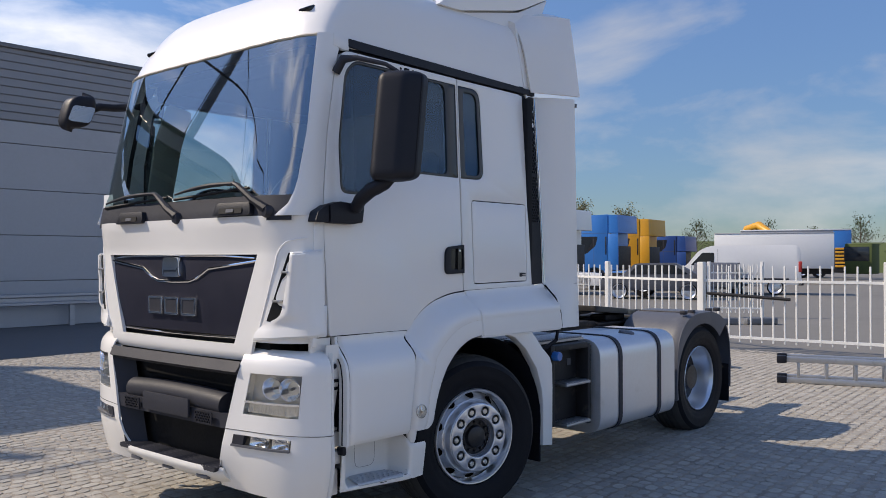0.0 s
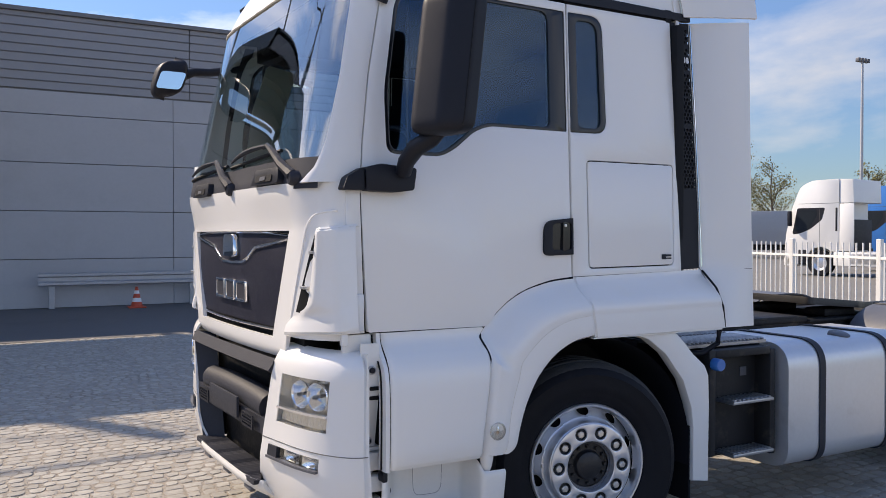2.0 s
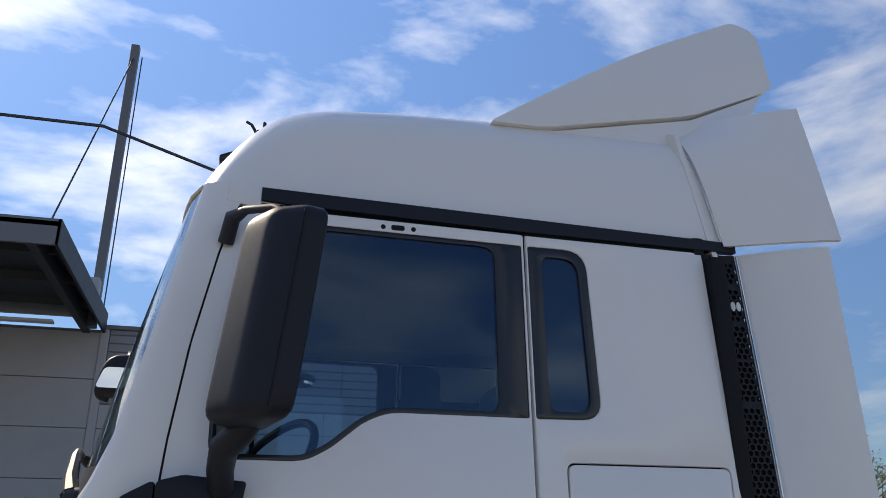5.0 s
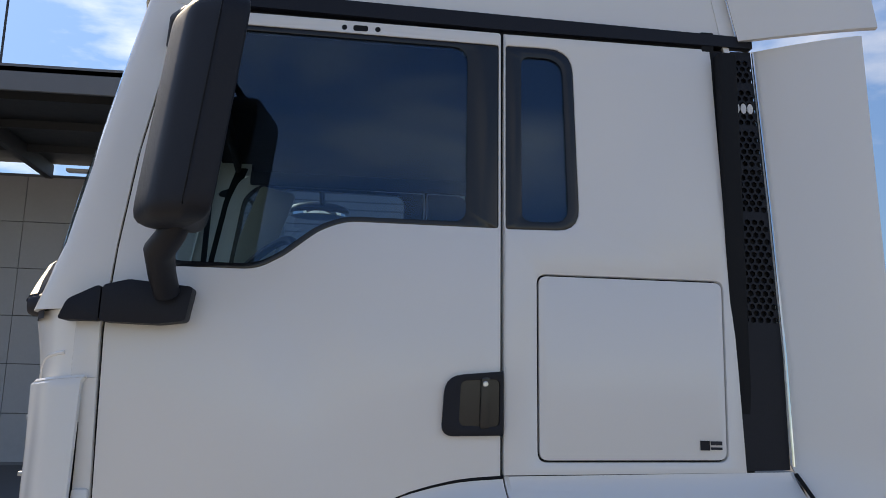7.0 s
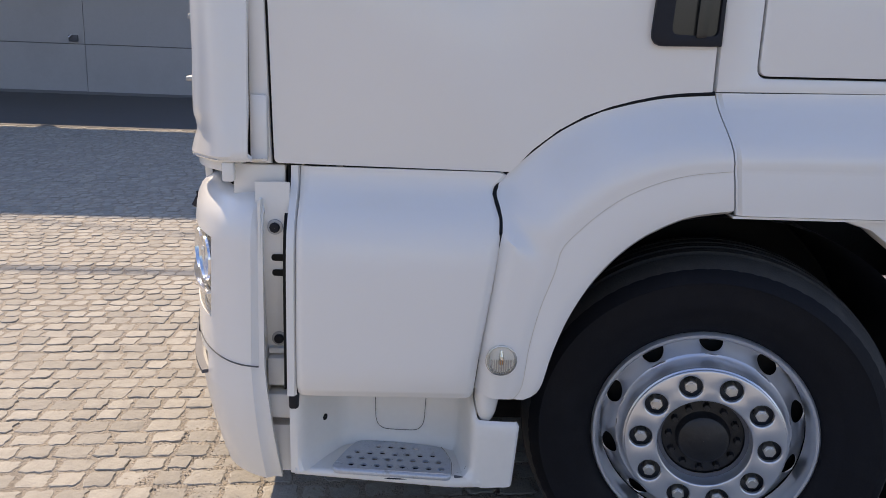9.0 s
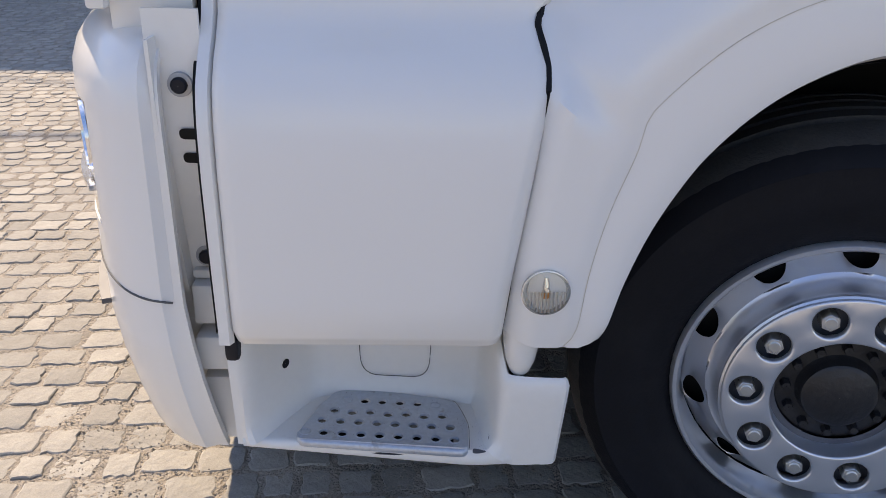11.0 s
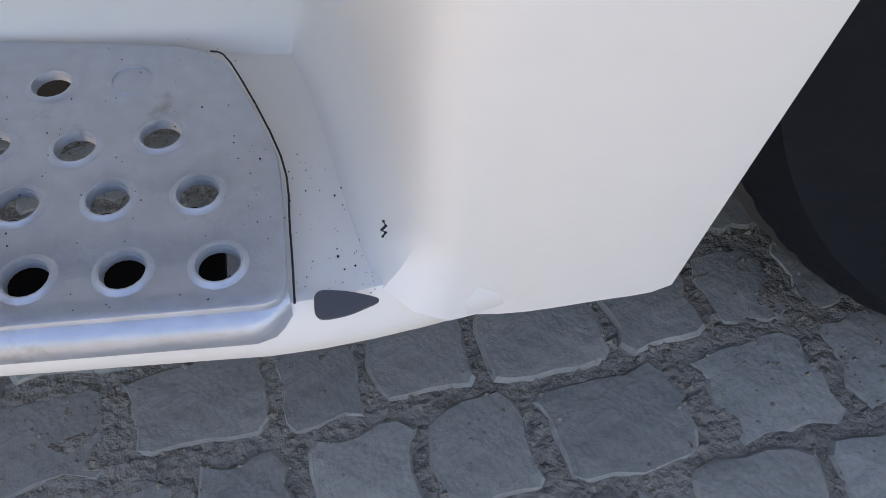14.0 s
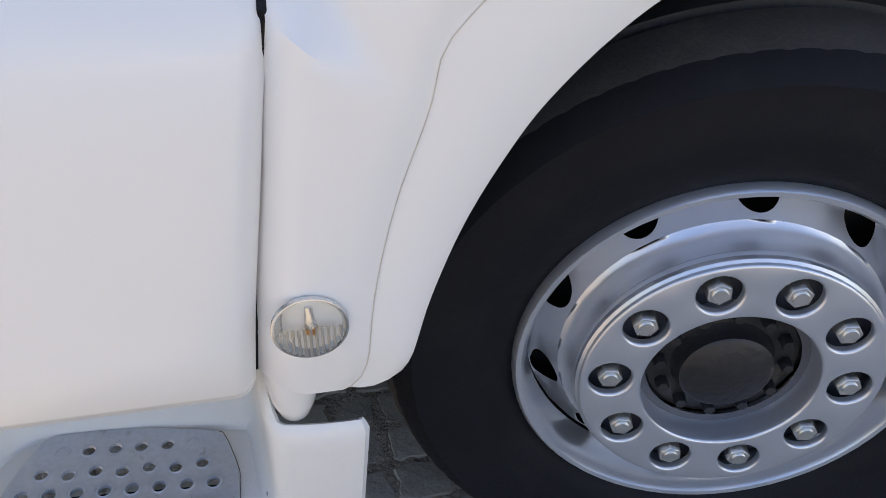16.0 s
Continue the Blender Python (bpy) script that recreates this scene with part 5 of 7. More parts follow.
bm = shell(grid(lambda u, v: Vector((0.452 + 0.316 * u, NOSE[round(v * 5)][0] + shear(0.452 + 0.316 * u) + 0.010 * (max(0.0, 1 - u / 0.05) ** 2 + max(0.0, (u - 0.955) / 0.045) ** 2), NOSE[round(v * 5)][1] - 0.003 * u)), 44, 5), 0.002)
part("tread_nosing", bm, TREAD, tp)
# A black disc paints the shade of a small hole.
part("tray_hole", moved(disc(0.0095, -0.0012, 0.0012, 20), Matrix.Translation((0.4225, -0.0065 + shear(0.4225), 0.487)) @ Euler((0, 0, radians(58))).to_matrix().to_4x4()), SEAL_SHADE, stp)
OL = smooth_line([(0.556, 0.60, 0), (0.559, 0.50, 0), (0.563, 0.452, 0), (0.580, 0.430, 0), (0.61, 0.425, 0), (0.645, 0.425, 0), (0.678, 0.430, 0), (0.695, 0.452, 0), (0.699, 0.50, 0), (0.702, 0.60, 0)], 4)
bm = tube([(p.x, 0.0665 - 0.006 * abs(p.x - 0.63) / 0.07 + shear(p.x), p.y) for p in OL], 0.0009, 6)
part("cover_outline", bm, LINE, stp)
part("cover_latch", plate(rounded([(0.612, 0.585), (0.640, 0.585), (0.640, 0.606), (0.612, 0.606)], 0.006), (), lambda u, v, w: Vector((u, 0.055 + shear(u) + w, v)), 0.01), SEAL_SHADE, stp)
bm = plate(rounded([(0.776, -0.107), (0.788, -0.106), (0.803, -0.100), (0.790, -0.095), (0.777, -0.093)], 0.005), (), lambda u, v, w: Vector((u, v + shear(u), 0.3818 - w)), 0.001)
part("worn_patch", bm, GREY_MID, stp, "dark worn patch in the paint")
zig = [(0.8215, -0.0795, 0.3955), (0.8228, -0.0800, 0.3985), (0.8213, -0.0795, 0.3995), (0.8230, -0.0800, 0.4025), (0.8222, -0.0795, 0.4050)]
part("scratch", tube([(x - 0.016, y + shear(x), z) for x, y, z in zig], 0.0006, 5), GREY, stp)
rk = random.Random(9)
specks = bmesh.new()
for k in range(240):
    x = 0.80 - 0.30 * rk.random() ** 2.2
    y = rk.uniform(-0.10, 0.05) if x < 0.765 else rk.uniform(-0.10, -0.02)
    s = rk.uniform(0.00015, 0.0004) * (1.6 if rk.random() < 0.08 else 1)
    one = bmesh.new()
    bmesh.ops.create_icosphere(one, subdivisions=1, radius=s)
    for v in one.verts:
        v.co *= rk.uniform(0.6, 1.5)
    moved(one, Matrix.Translation((x, y + shear(x), 0.3908 if x < 0.765 else 0.3804)))
    join(specks, one)
part("grime_specks", specks, CHASSIS, stp, kind="stuff")
seam = smooth_line([(0.7700, -0.104, 0), (0.7712, -0.07, 0), (0.7708, -0.030, 0), (0.7528, 0.031, 0), (0.744, 0.040, 0)], 4)
part("tread_seam", tube([(p.x, p.y + shear(p.x), 0.3898) for p in seam], 0.00045, 6), CHASSIS, tp)
part("lip_scuff", tube([(x, -0.1050 + shear(x), 0.3675) for x in (0.590, 0.605, 0.630, 0.658)], [0.0012, 0.0026, 0.0022, 0.0010], 6), GREY, stp)
part("step_tray_far", flip(shell(grid(by_list(tray, TV), 40, len(TV) - 1), 0.008)), WHITE_DIRTY, truck)


# --- wheels
def wheel(name, label, m, front=True):
    w = new(name)
    w.parent = truck
    w.matrix_local = m
    tagged(w, label)
    tyre = bmesh.new()
    n = 288
    prof = [(0.292, 0.030), (0.302, 0.004), (0.318, -0.008), (0.345, -0.020), (0.355, -0.020), (0.360, -0.0225), (0.40, -0.031), (0.44, -0.029), (0.446, -0.031), (0.464, -0.019), (0.478, -0.005), (0.484, 0.005), (0.493, 0.022), (0.502, 0.052), (0.496, 0.056), (0.496, 0.064), (0.507, 0.068), (0.5085, 0.105), (0.498, 0.109), (0.498, 0.118), (0.509, 0.122), (0.509, 0.158), (0.498, 0.162), (0.498, 0.171), (0.5085, 0.175), (0.507, 0.212), (0.496, 0.216), (0.496, 0.224), (0.506, 0.228), (0.503, 0.258), (0.488, 0.284), (0.44, 0.308), (0.30, 0.28)]
    rings = []
    for i, (r, y) in enumerate(prof):
        ring = []
        for k in range(n):
            a = 2 * math.pi * k / n
            rr = r - (0.0018 if (i in (10, 11, 12) and k % 4 == 0) else 0)
            v = Vector((rr * math.cos(a), y, rr * math.sin(a)))
            if v.z < -0.469:
                v.y += (-0.010 if v.y < 0.14 else 0.010) * (1 if 0.42 < r else 0)
                v.z = -0.469 + (v.z + 0.469) * 0.15
            ring.append(tyre.verts.new(v))
        rings.append(ring)
    for a, b in zip(rings, rings[1:]):
        for k in range(n):
            tyre.faces.new((a[k], a[(k + 1) % n], b[(k + 1) % n], b[k]))
    tread = tyre.copy()
    worn = [math.hypot(f.calc_center_median().x, f.calc_center_median().z) > 0.4735 and f.calc_center_median().y < 0.27 or abs(f.calc_center_median().z) > 0.466 and f.calc_center_median().z < 0 and 0.0 < f.calc_center_median().y < 0.27 for f in tyre.faces]
    bmesh.ops.delete(tyre, geom=[f for f, k in zip(list(tyre.faces), worn) if k], context="FACES")
    bmesh.ops.delete(tread, geom=[f for f, k in zip(list(tread.faces), worn) if not k], context="FACES")
    casing = part("tyre", tyre, RUBBER, w, "black truck tyre")
    part("tread", tread, RUBBER_WORN, casing, "dusty grey worn tread")
    if front:
        rim = lathe([(0.278, 0.060), (0.281, 0.020), (0.284, -0.002), (0.290, -0.011), (0.297, -0.012), (0.302, -0.006), (0.303, 0.006)], 64)
        join(rim, lathe([(0.214, -0.034), (0.2165, -0.026), (0.2170, -0.022), (0.2150, -0.019), (0.2165, -0.008), (0.2195, 0.004), (0.2240, 0.0125), (0.2290, 0.0180), (0.234, 0.021)], 64))
        def cone(t, r):
            return Vector((r * math.cos(t), 0.021 + 0.048 * math.sin((r - 0.234) / 0.044 * math.pi * 0.55), r * math.sin(t)))
        for k in range(10):
            t0 = 2 * math.pi * (k + 0.5) / 10
            join(rim, ring_hole(lambda a: (0.122 * math.cos(a), 0.2575 + 0.0190 * math.sin(a)), (-math.pi / 10, math.pi / 10, 0.234, 0.278), lambda p, q: cone(t0 + p, q), 36))
        bmesh.ops.remove_doubles(rim, verts=rim.verts, dist=0.0004)
        part("rim", rim, STEEL, w, "silver steel rim with round hand holes")
        # Black sheet behind the hand holes, shade put into its colour.
        part("rim_back", lathe([(0.20, 0.085), (0.279, 0.10), (0.285, 0.05)], 48), SEAL_SHADE, w)
        nuts = [(0.1675 * math.cos(2 * math.pi * k / 10), 0.1675 * math.sin(2 * math.pi * k / 10)) for k in range(10)]
        circ = lambda r, cx=0, cy=0, n=28: [Vector((cx + r * math.cos(2 * math.pi * k / n), cy + r * math.sin(2 * math.pi * k / n))) for k in range(n)]
        ring = plate(circ(0.211, n=80), [circ(0.1235, n=64)] + [circ(0.0305, x, z, 28) for x, z in nuts], lambda u, v, q: Vector((u, -0.046 + q, v)), 0.012, 0.004, 3)
        part("nut_ring", ring, STEEL, w, "silver wheel nut protection ring")
        part("ring_edge", lathe([(0.2105, -0.040), (0.2150, -0.037), (0.2155, -0.028), (0.2125, -0.022)], 64), STEEL, w)
        part("wheel_disc", lathe([(0.110, -0.004), (0.150, -0.008), (0.20, -0.006), (0.217, 0.004)], 48), GREY_MID, w)
        part("ring_collar", lathe([(0.1235, -0.042), (0.1220, -0.036), (0.1215, 0.012)], 64), STEEL, w)
        for x, z in nuts:
            nt = bmesh.new()
            bmesh.ops.create_cone(nt, cap_ends=True, segments=6, radius1=0.0185, radius2=0.0175, depth=0.030)
            bmesh.ops.bevel(nt, geom=nt.edges[:], offset=0.0012, segments=1, affect="EDGES")
            moved(nt, Matrix.Translation((x, -0.030, z)) @ Euler((radians(90), radians(20 * (x * 9)), 0)).to_matrix().to_4x4())
            join(nt, moved(disc(0.0110, -0.0035, 0.004, 18, 0.0012), Matrix.Translation((x, -0.0445, z))))
            part("wheel_nut", nt, BRIGHT, w)
        part("hub", lathe([(0.0005, -0.030), (0.058, -0.030), (0.066, -0.024), (0.068, -0.005), (0.074, 0.002), (0.108, 0.004), (0.117, 0.012)], 48), HUB, w, "greasy black hub")
        for k in range(12):
            a = 2 * math.pi * k / 12
            part("hub_bolt", moved(lathe([(0.0005, -0.014), (0.008, -0.014), (0.010, -0.010), (0.010, 0.004)], 6), Matrix.Translation((0.091 * math.cos(a), 0, 0.091 * math.sin(a)))), HUB, w)
    else:
        part("rim", lathe([(0.298, 0.006), (0.300, -0.004), (0.295, -0.008), (0.286, 0.0), (0.280, 0.03), (0.268, 0.07), (0.262, 0.12), (0.24, 0.16)], 56), STEEL, w, "deep silver rear rim")
        part("hub", lathe([(0.245, 0.158), (0.20, 0.172), (0.15, 0.165), (0.13, 0.15), (0.12, 0.09), (0.11, 0.07), (0.0005, 0.065)], 32), HUB, w)
    return w


wheel("front_wheel", "front wheel with silver rim and greasy hub", Matrix.Translation((1.472, -0.030, 0.469)) @ Euler((0, 0, radians(-13.4))).to_matrix().to_4x4())
wheel("front_wheel", "front wheel on the far side", Matrix.Translation((1.472, 2.29, 0.469)) @ Euler((0, 0, math.pi - radians(13.4))).to_matrix().to_4x4())
wheel("rear_wheel", "twin rear wheel with deep silver rim", Matrix.Translation((4.82, 0.055, 0.470)), False)
wheel("rear_wheel", "twin rear wheel on the far side", Matrix.Translation((4.82, 2.205, 0.470)) @ Euler((0, 0, math.pi)).to_matrix().to_4x4(), False)

# --- side fairing behind the cab, roof spoiler
def fairing(u, v):
    z = 1.105 + (2.752 - 1.105) * v
    x0 = 2.330 - 0.045 * min(1, (z - 1.105) / 0.30) - 0.0 if z < 1.42 else 2.270 - 0.030 * (z - 1.42) / 1.33
    x1 = 2.572 - 0.045 * v
    x = x0 + (x1 - x0) * u
    y = (side_y(z) + 0.022) * (1 - u) ** 1.3 - 0.095 * (1 - (1 - u) ** 1.3)
    if z < 1.40:
        y -= (0.10 * ((1.40 - z) / 0.30) ** 0.5) * (1 - u)
    if u > 0.96:
        y += 0.02 * ((u - 0.96) / 0.04) ** 2
    return Vector((x, y, z))


both("side_fairing", lambda: shell(grid(fairing, 25, 30), 0.02), WHITE, truck, "white side fairing behind the cab")
both("fairing_seam", lambda: tube([fairing(u, 0.190) + Vector((0, -0.001, 0)) for u in (0.05, 0.2, 0.4, 0.6, 0.8, 0.95)], 0.0016, 6), LINE, truck)


def fairing_up(u, v):
    z = 2.775 + (3.345 - 2.775) * v
    x0 = 2.190 - 0.115 * v
    x1 = 2.565 - 0.045 * v
    x = x0 + (x1 - x0) * u
    k = min(0.93, (z - 2.775) / 0.585) ** 5.2
    tt = (1 - k) ** (1 / 5.2)                    # follows the roof's side at its leading edge
    y0 = YC - (YC - side_y(2.8) - 0.01) * tt + (z - 2.78) * 0.04 * tt - 0.004
    y = y0 * (1 - u) ** 1.2 + (-0.09 + 0.055 * v) * (1 - (1 - u) ** 1.2)
    return Vector((x, y, z))


both("roof_fairing", lambda: shell(grid(fairing_up, 14, 12), 0.02), WHITE, truck, "white upper corner fairing")
both("fairing_top", lambda: grid(lambda u, v: fairing_up(u, 1.0) + Vector((0, 0.35 * v, 0.11 * math.sin(v * 1.57))), 10, 6), WHITE, truck)
both("fairing_edge", lambda: tube([fairing_up(0, v) + Vector((-0.004, -0.003, 0)) for v in (0, 0.2, 0.4, 0.6, 0.8, 1.0)], 0.0025, 6), CHROME, truck)
both("strip_edge", lambda: tube([(2.236, side_y(2.74) + 0.004, 2.74), (2.258, side_y(2.2) + 0.004, 2.2), (2.270, side_y(1.75) + 0.004, 1.75), (2.268, side_y(1.43) + 0.0, 1.43)], 0.004, 6), CHROME, truck)
SP = rounded([(1.31, 3.225), (1.52, 3.228), (2.17, 3.373), (2.54, 3.545), (2.58, 3.575), (2.555, 3.85), (2.45, 3.90), (1.98, 3.663), (1.63, 3.443)], [0.02, 0.05, 0.08, 0.01, 0.01, 0.05, 0.08, 0.2, 0.2])
part("roof_spoiler", plate(SP, (), lambda u, v, w: Vector((u, 0.135 + w + 0.06 * (v - 3.3), v)), 2 * YC - 0.30, 0.03, 3), WHITE, truck, "white roof spoiler")
SB = [(1.50, 3.05), (2.44, 3.05), (2.455, 3.40), (2.52, 3.53), (2.17, 3.362), (1.52, 3.22)]
part("spoiler_base", plate([Vector(p) for p in SB], (), lambda u, v, w: Vector((u, 0.150 + w, v)), 2 * YC - 0.30, 0.01), WHITE, truck)
part("airline", tube([(2.318, -0.06, 1.20), (2.322, -0.07, 1.14), (2.326, -0.075, 1.09), (2.33, -0.06, 1.02), (2.26, -0.02, 0.965), (2.10, 0.10, 0.955)], 0.015, 10), BLACK, truck)
part("fairing_gap", tube([(2.272, 0.0, 1.41), (2.30, -0.075, 1.32), (2.325, -0.10, 1.22), (2.335, -0.105, 1.11)], 0.006, 8), SEAL_SHADE, truck)

# --- chassis, catwalk, step box, tank, fifth wheel
for y in (0.72, 1.46):
    part("frame_rail", box(0.5, 6.1, y, y + 0.08, 0.74, 1.0, 0.008), CHASSIS, truck)
part("front_axle", box(1.36, 1.54, 0.1, 2.16, 0.36, 0.50, 0.03), CHASSIS, truck)
part("rear_axle", moved(tube([(0, 0.2, 0), (0, 0.85, 0), (0, 1.13, 0), (0, 1.4, 0), (0, 2.05, 0)], [0.09, 0.1, 0.24, 0.1, 0.09], 16), Matrix.Translation((4.82, 0, 0.49))), CHASSIS, truck)
part("engine_block", box(0.45, 2.0, 0.75, 1.5, 0.45, 1.15, 0.05), CHASSIS, truck)
part("cross_beam", box(2.6, 4.0, 0.70, 1.56, 0.98, 1.02, 0.008), CHASSIS, truck)
part("cross_beam", box(5.4, 5.5, 0.72, 1.54, 0.76, 0.98, 0.01), CHASSIS, truck)
cw = part("catwalk", box(2.14, 2.80, 0.02, 0.60, 0.985, 1.002), ALU, truck, "ribbed aluminium catwalk")
rib = None
for i in range(22):
    for j in range(2):
        if rib is None:
            rib = part("rib", box(-0.009, 0.009, -0.125, 0.125, 0, 0.012, 0.004, seg=1), ALU, cw)
            q = rib
        else:
            q = new("rib", rib.data)
            q.parent = cw
        q.location = (2.159 + i * 0.030, 0.155 + 0.28 * j, 1.002)
sb = new("step_box")
sb.parent = truck
tagged(sb, "black side step box with two aluminium treads")
part("body", box(2.28, 2.80, 0.06, 0.55, 0.36, 0.985, 0.01), CHASSIS, sb)
part("side_frame", box(2.28, 2.33, -0.05, 0.10, 0.40, 0.98, 0.008), CHASSIS, sb)
part("side_frame", box(2.755, 2.80, -0.05, 0.10, 0.36, 0.96, 0.008), CHASSIS, sb)
part("top_frame", box(2.33, 2.755, -0.05, 0.06, 0.93, 0.975, 0.008), CHASSIS, sb)
for z in (0.690, 0.400):
    bm = box(2.44, 2.76, -0.075, 0.06, z - 0.02, z, 0.006)
    for i in range(9):
        box(2.45 + i * 0.034, 2.468 + i * 0.034, -0.07, 0.05, z, z + 0.008, 0.002, bm, 1)
    part("tread", bm, ALU, sb)
part("label_mark", box(2.63, 2.68, 0.054, 0.0595, 0.80, 0.85), GREY_MID, sb)
part("filler_cap", moved(lathe([(0.0005, -0.05), (0.03, -0.05), (0.034, -0.04), (0.034, 0.0)], 20), Matrix.Translation((2.31, -0.055, 0.905))), BLUE, sb)
ft = new("fuel_tank")
ft.parent = truck
tagged(ft, "white-silver aluminium fuel tank with two dark straps")
tl = rounded([(-0.105, 0.27), (0.56, 0.27), (0.56, 0.985), (-0.105, 0.985)], [0.13, 0.05, 0.05, 0.16], 8)
part("shell", plate(tl, (), lambda u, v, w: Vector((2.84 + w, u, v)), 1.18, 0.035, 3), TANK, ft)
for x in (3.10, 3.72):
    band = bmesh.new()
    o = rounded([(-0.113, 0.262), (0.57, 0.262), (0.57, 0.993), (-0.113, 0.993)], [0.135, 0.05, 0.05, 0.165], 8)
    i2 = rounded([(-0.107, 0.268), (0.564, 0.268), (0.564, 0.987), (-0.107, 0.987)], [0.13, 0.05, 0.05, 0.16], 8)
    part("strap", plate(o, [i2], lambda u, v, w: Vector((x + w, u, v)), 0.05), GREY, ft)
part("tank_cap", moved(lathe([(0.0005, -0.016), (0.050, -0.016), (0.062, -0.010), (0.066, 0.01)], 28), Matrix.Translation((3.48, 0.045, 0.985)) @ Euler((radians(-78), 0, 0)).to_matrix().to_4x4()), GREY_MID, ft)
rg = new("rear_mudguard")
rg.parent = truck
tagged(rg, "grey plastic rear mudguard with a flat top")


def rmg(u, v):
    a = radians(188 - 196 * u)
    c, s = math.cos(a), math.sin(a)
    x = 0.58 * math.copysign(abs(c) ** 0.75, c)
    z = 0.60 * math.copysign(abs(s) ** 0.62, s)
    y = 0.0 + 0.62 * v
    e = 0.02 * max(0, 1 - v / 0.06)
    return Vector((4.84 + x * (1 - e), y, 0.50 + z * (1 - e)))


part("guard", shell(grid(rmg, 48, 16), 0.01), GREY_MID, rg)


def guard_face(u, v):
    """The outer face of the guard, down to an arc round the tyre."""
    o = rmg(0.74 * u, 0)
    d = Vector((o.x - 4.82, 0, o.z - 0.47))
    i = Vector((4.82, 0, 0.47)) + d.normalized() * min(0.515, d.length - 0.012)
    p = o.lerp(i, v)
    return Vector((p.x, 0.002 + 0.012 * v * v, p.z))


part("guard_side", shell(grid(guard_face, 40, 3), 0.006), GREY_MID, rg)
part("guard_seam", tube([rmg(0.43, v) + Vector((0, 0, 0.002)) for v in (0.02, 0.2, 0.4, 0.6, 0.8, 0.98)], 0.008, 6), GREY, rg)
for x in (4.50, 4.66, 5.02, 5.2):
    part("clip", box(x, x + 0.05, 0.03, 0.09, 1.08, 1.115, 0.008), GREY, rg)
part("flap", box(5.40, 5.415, 0.02, 0.60, 0.18, 0.55, 0.003), RUBBER, rg)
part("rear_mudguard_far", flip(shell(grid(rmg, 24, 8), 0.01)), GREY_MID, truck)
fw = new("fifth_wheel")
fw.parent = truck
tagged(fw, "black greasy fifth wheel coupling plate")
fl = rounded([(-0.42, -0.45), (0.10, -0.47), (0.40, -0.30), (0.55, -0.28), (0.55, -0.06), (0.08, -0.03), (0.08, 0.03), (0.55, 0.06), (0.55, 0.28), (0.40, 0.30), (0.10, 0.47), (-0.42, 0.45)], 0.05)
part("coupling_plate", plate(fl, (), lambda u, v, w: Vector((4.42 + u, YC + v, 1.12 - w - 0.09 * u)), 0.05, 0.01), HUB, fw)
part("pedestal", box(4.25, 4.60, 0.75, 0.95, 1.0, 1.06, 0.02), CHASSIS, fw)
part("pedestal", box(4.25, 4.60, 1.31, 1.51, 1.0, 1.06, 0.02), CHASSIS, fw)
part("mounting_plate", box(4.0, 4.95, 0.68, 1.58, 0.975, 0.998, 0.006), CHASSIS, fw)
part("crossmember_plate", box(3.2, 3.9, 0.70, 1.56, 1.0, 1.03, 0.01), CHASSIS, truck)
part("suzi_rail", tube([(2.62, 0.25, 1.30), (2.62, 2.0, 1.30)], 0.03, 8), CHASSIS, truck)
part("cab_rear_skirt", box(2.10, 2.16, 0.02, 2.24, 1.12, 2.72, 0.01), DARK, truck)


# the cab's front stands slightly askew, and the far half is a little narrower
def settle(x, y):
    y2 = y if y < 0.30 else (0.30 + (y - 0.30) * 0.916 if y < 1.966 else y - 0.14)
    return x - 0.06 * max(0.0, y2 - 0.30) * max(0.0, min(1.0, (2.3 - x) / 1.7)), y2


done = set()
for ob in truck.children_recursive:
    if ob.name.startswith(("front_wheel", "rear_wheel")) or (ob.parent and ob.parent.name.startswith(("front_wheel", "rear_wheel"))):
        continue
    if ob.type == "MESH" and ob.data.name not in done and ob.name.split(".")[0] not in ("rib", "catwalk"):
        done.add(ob.data.name)
        for v in ob.data.vertices:
            v.co.x, v.co.y = settle(v.co.x, v.co.y)
for ob in truck.children:
    if ob.name.startswith(("front_wheel", "rear_wheel")) and ob.location.y > 1:
        ob.location.y -= 0.14


# ---------- building behind ----------
WY = 16.5
part("wall_north", box(-60, 7.82, WY + 0.03, WY + 0.33, -0.3, 6.4), FLASH, None, "grey industrial hall wall of flat panels", False, "structure")
wall = bpy.data.objects["wall_north"]
tagged(wall, category="wall")
JZ = [0.0, 1.07, 2.125, 3.175, 4.225, 4.74]
for xs, top in (([-2.44, 2.40, 7.2, 7.82], JZ), ([-60.0, -50.0, -40.0, -30.0, -22.0, -16.0, -11.2, -6.40, -2.62], JZ[:5] + [5.28, 6.33])):
    for x0, x1 in zip(xs, xs[1:]):
        for z0, z1 in zip(top, top[1:]):
            part("wall_panel", box(x0 + 0.006, x1 - 0.006, WY - 0.02, WY + 0.03, z0 + 0.008, z1 - 0.008, 0.006), WALLG, wall, smooth=False)
part("corner_post", box(-2.62, -2.44, WY - 0.06, WY + 0.03, 0.0, 6.45, 0.01), WALLG, wall, smooth=False)
sl_z = 4.77
while sl_z < 6.40:
    for x0, x1 in ((-2.42, 2.77), (2.79, 7.82)):
        bm = plate([(0, 0), (0.16, 0.0), (0.185, -0.03), (0.185, 0.03), (0, 0.03)], (), lambda u, v, w: Vector((x0 + w, WY - 0.035 + v + 0.01, sl_z + u)), x1 - x0)
        part("cladding_slat", bm, CLAD, wall, smooth=False)
    sl_z += 0.192
part("roof_flashing", box(-2.62, 7.9, WY - 0.10, WY + 0.35, 6.40, 6.50, 0.015), FLASH, wall, smooth=False)
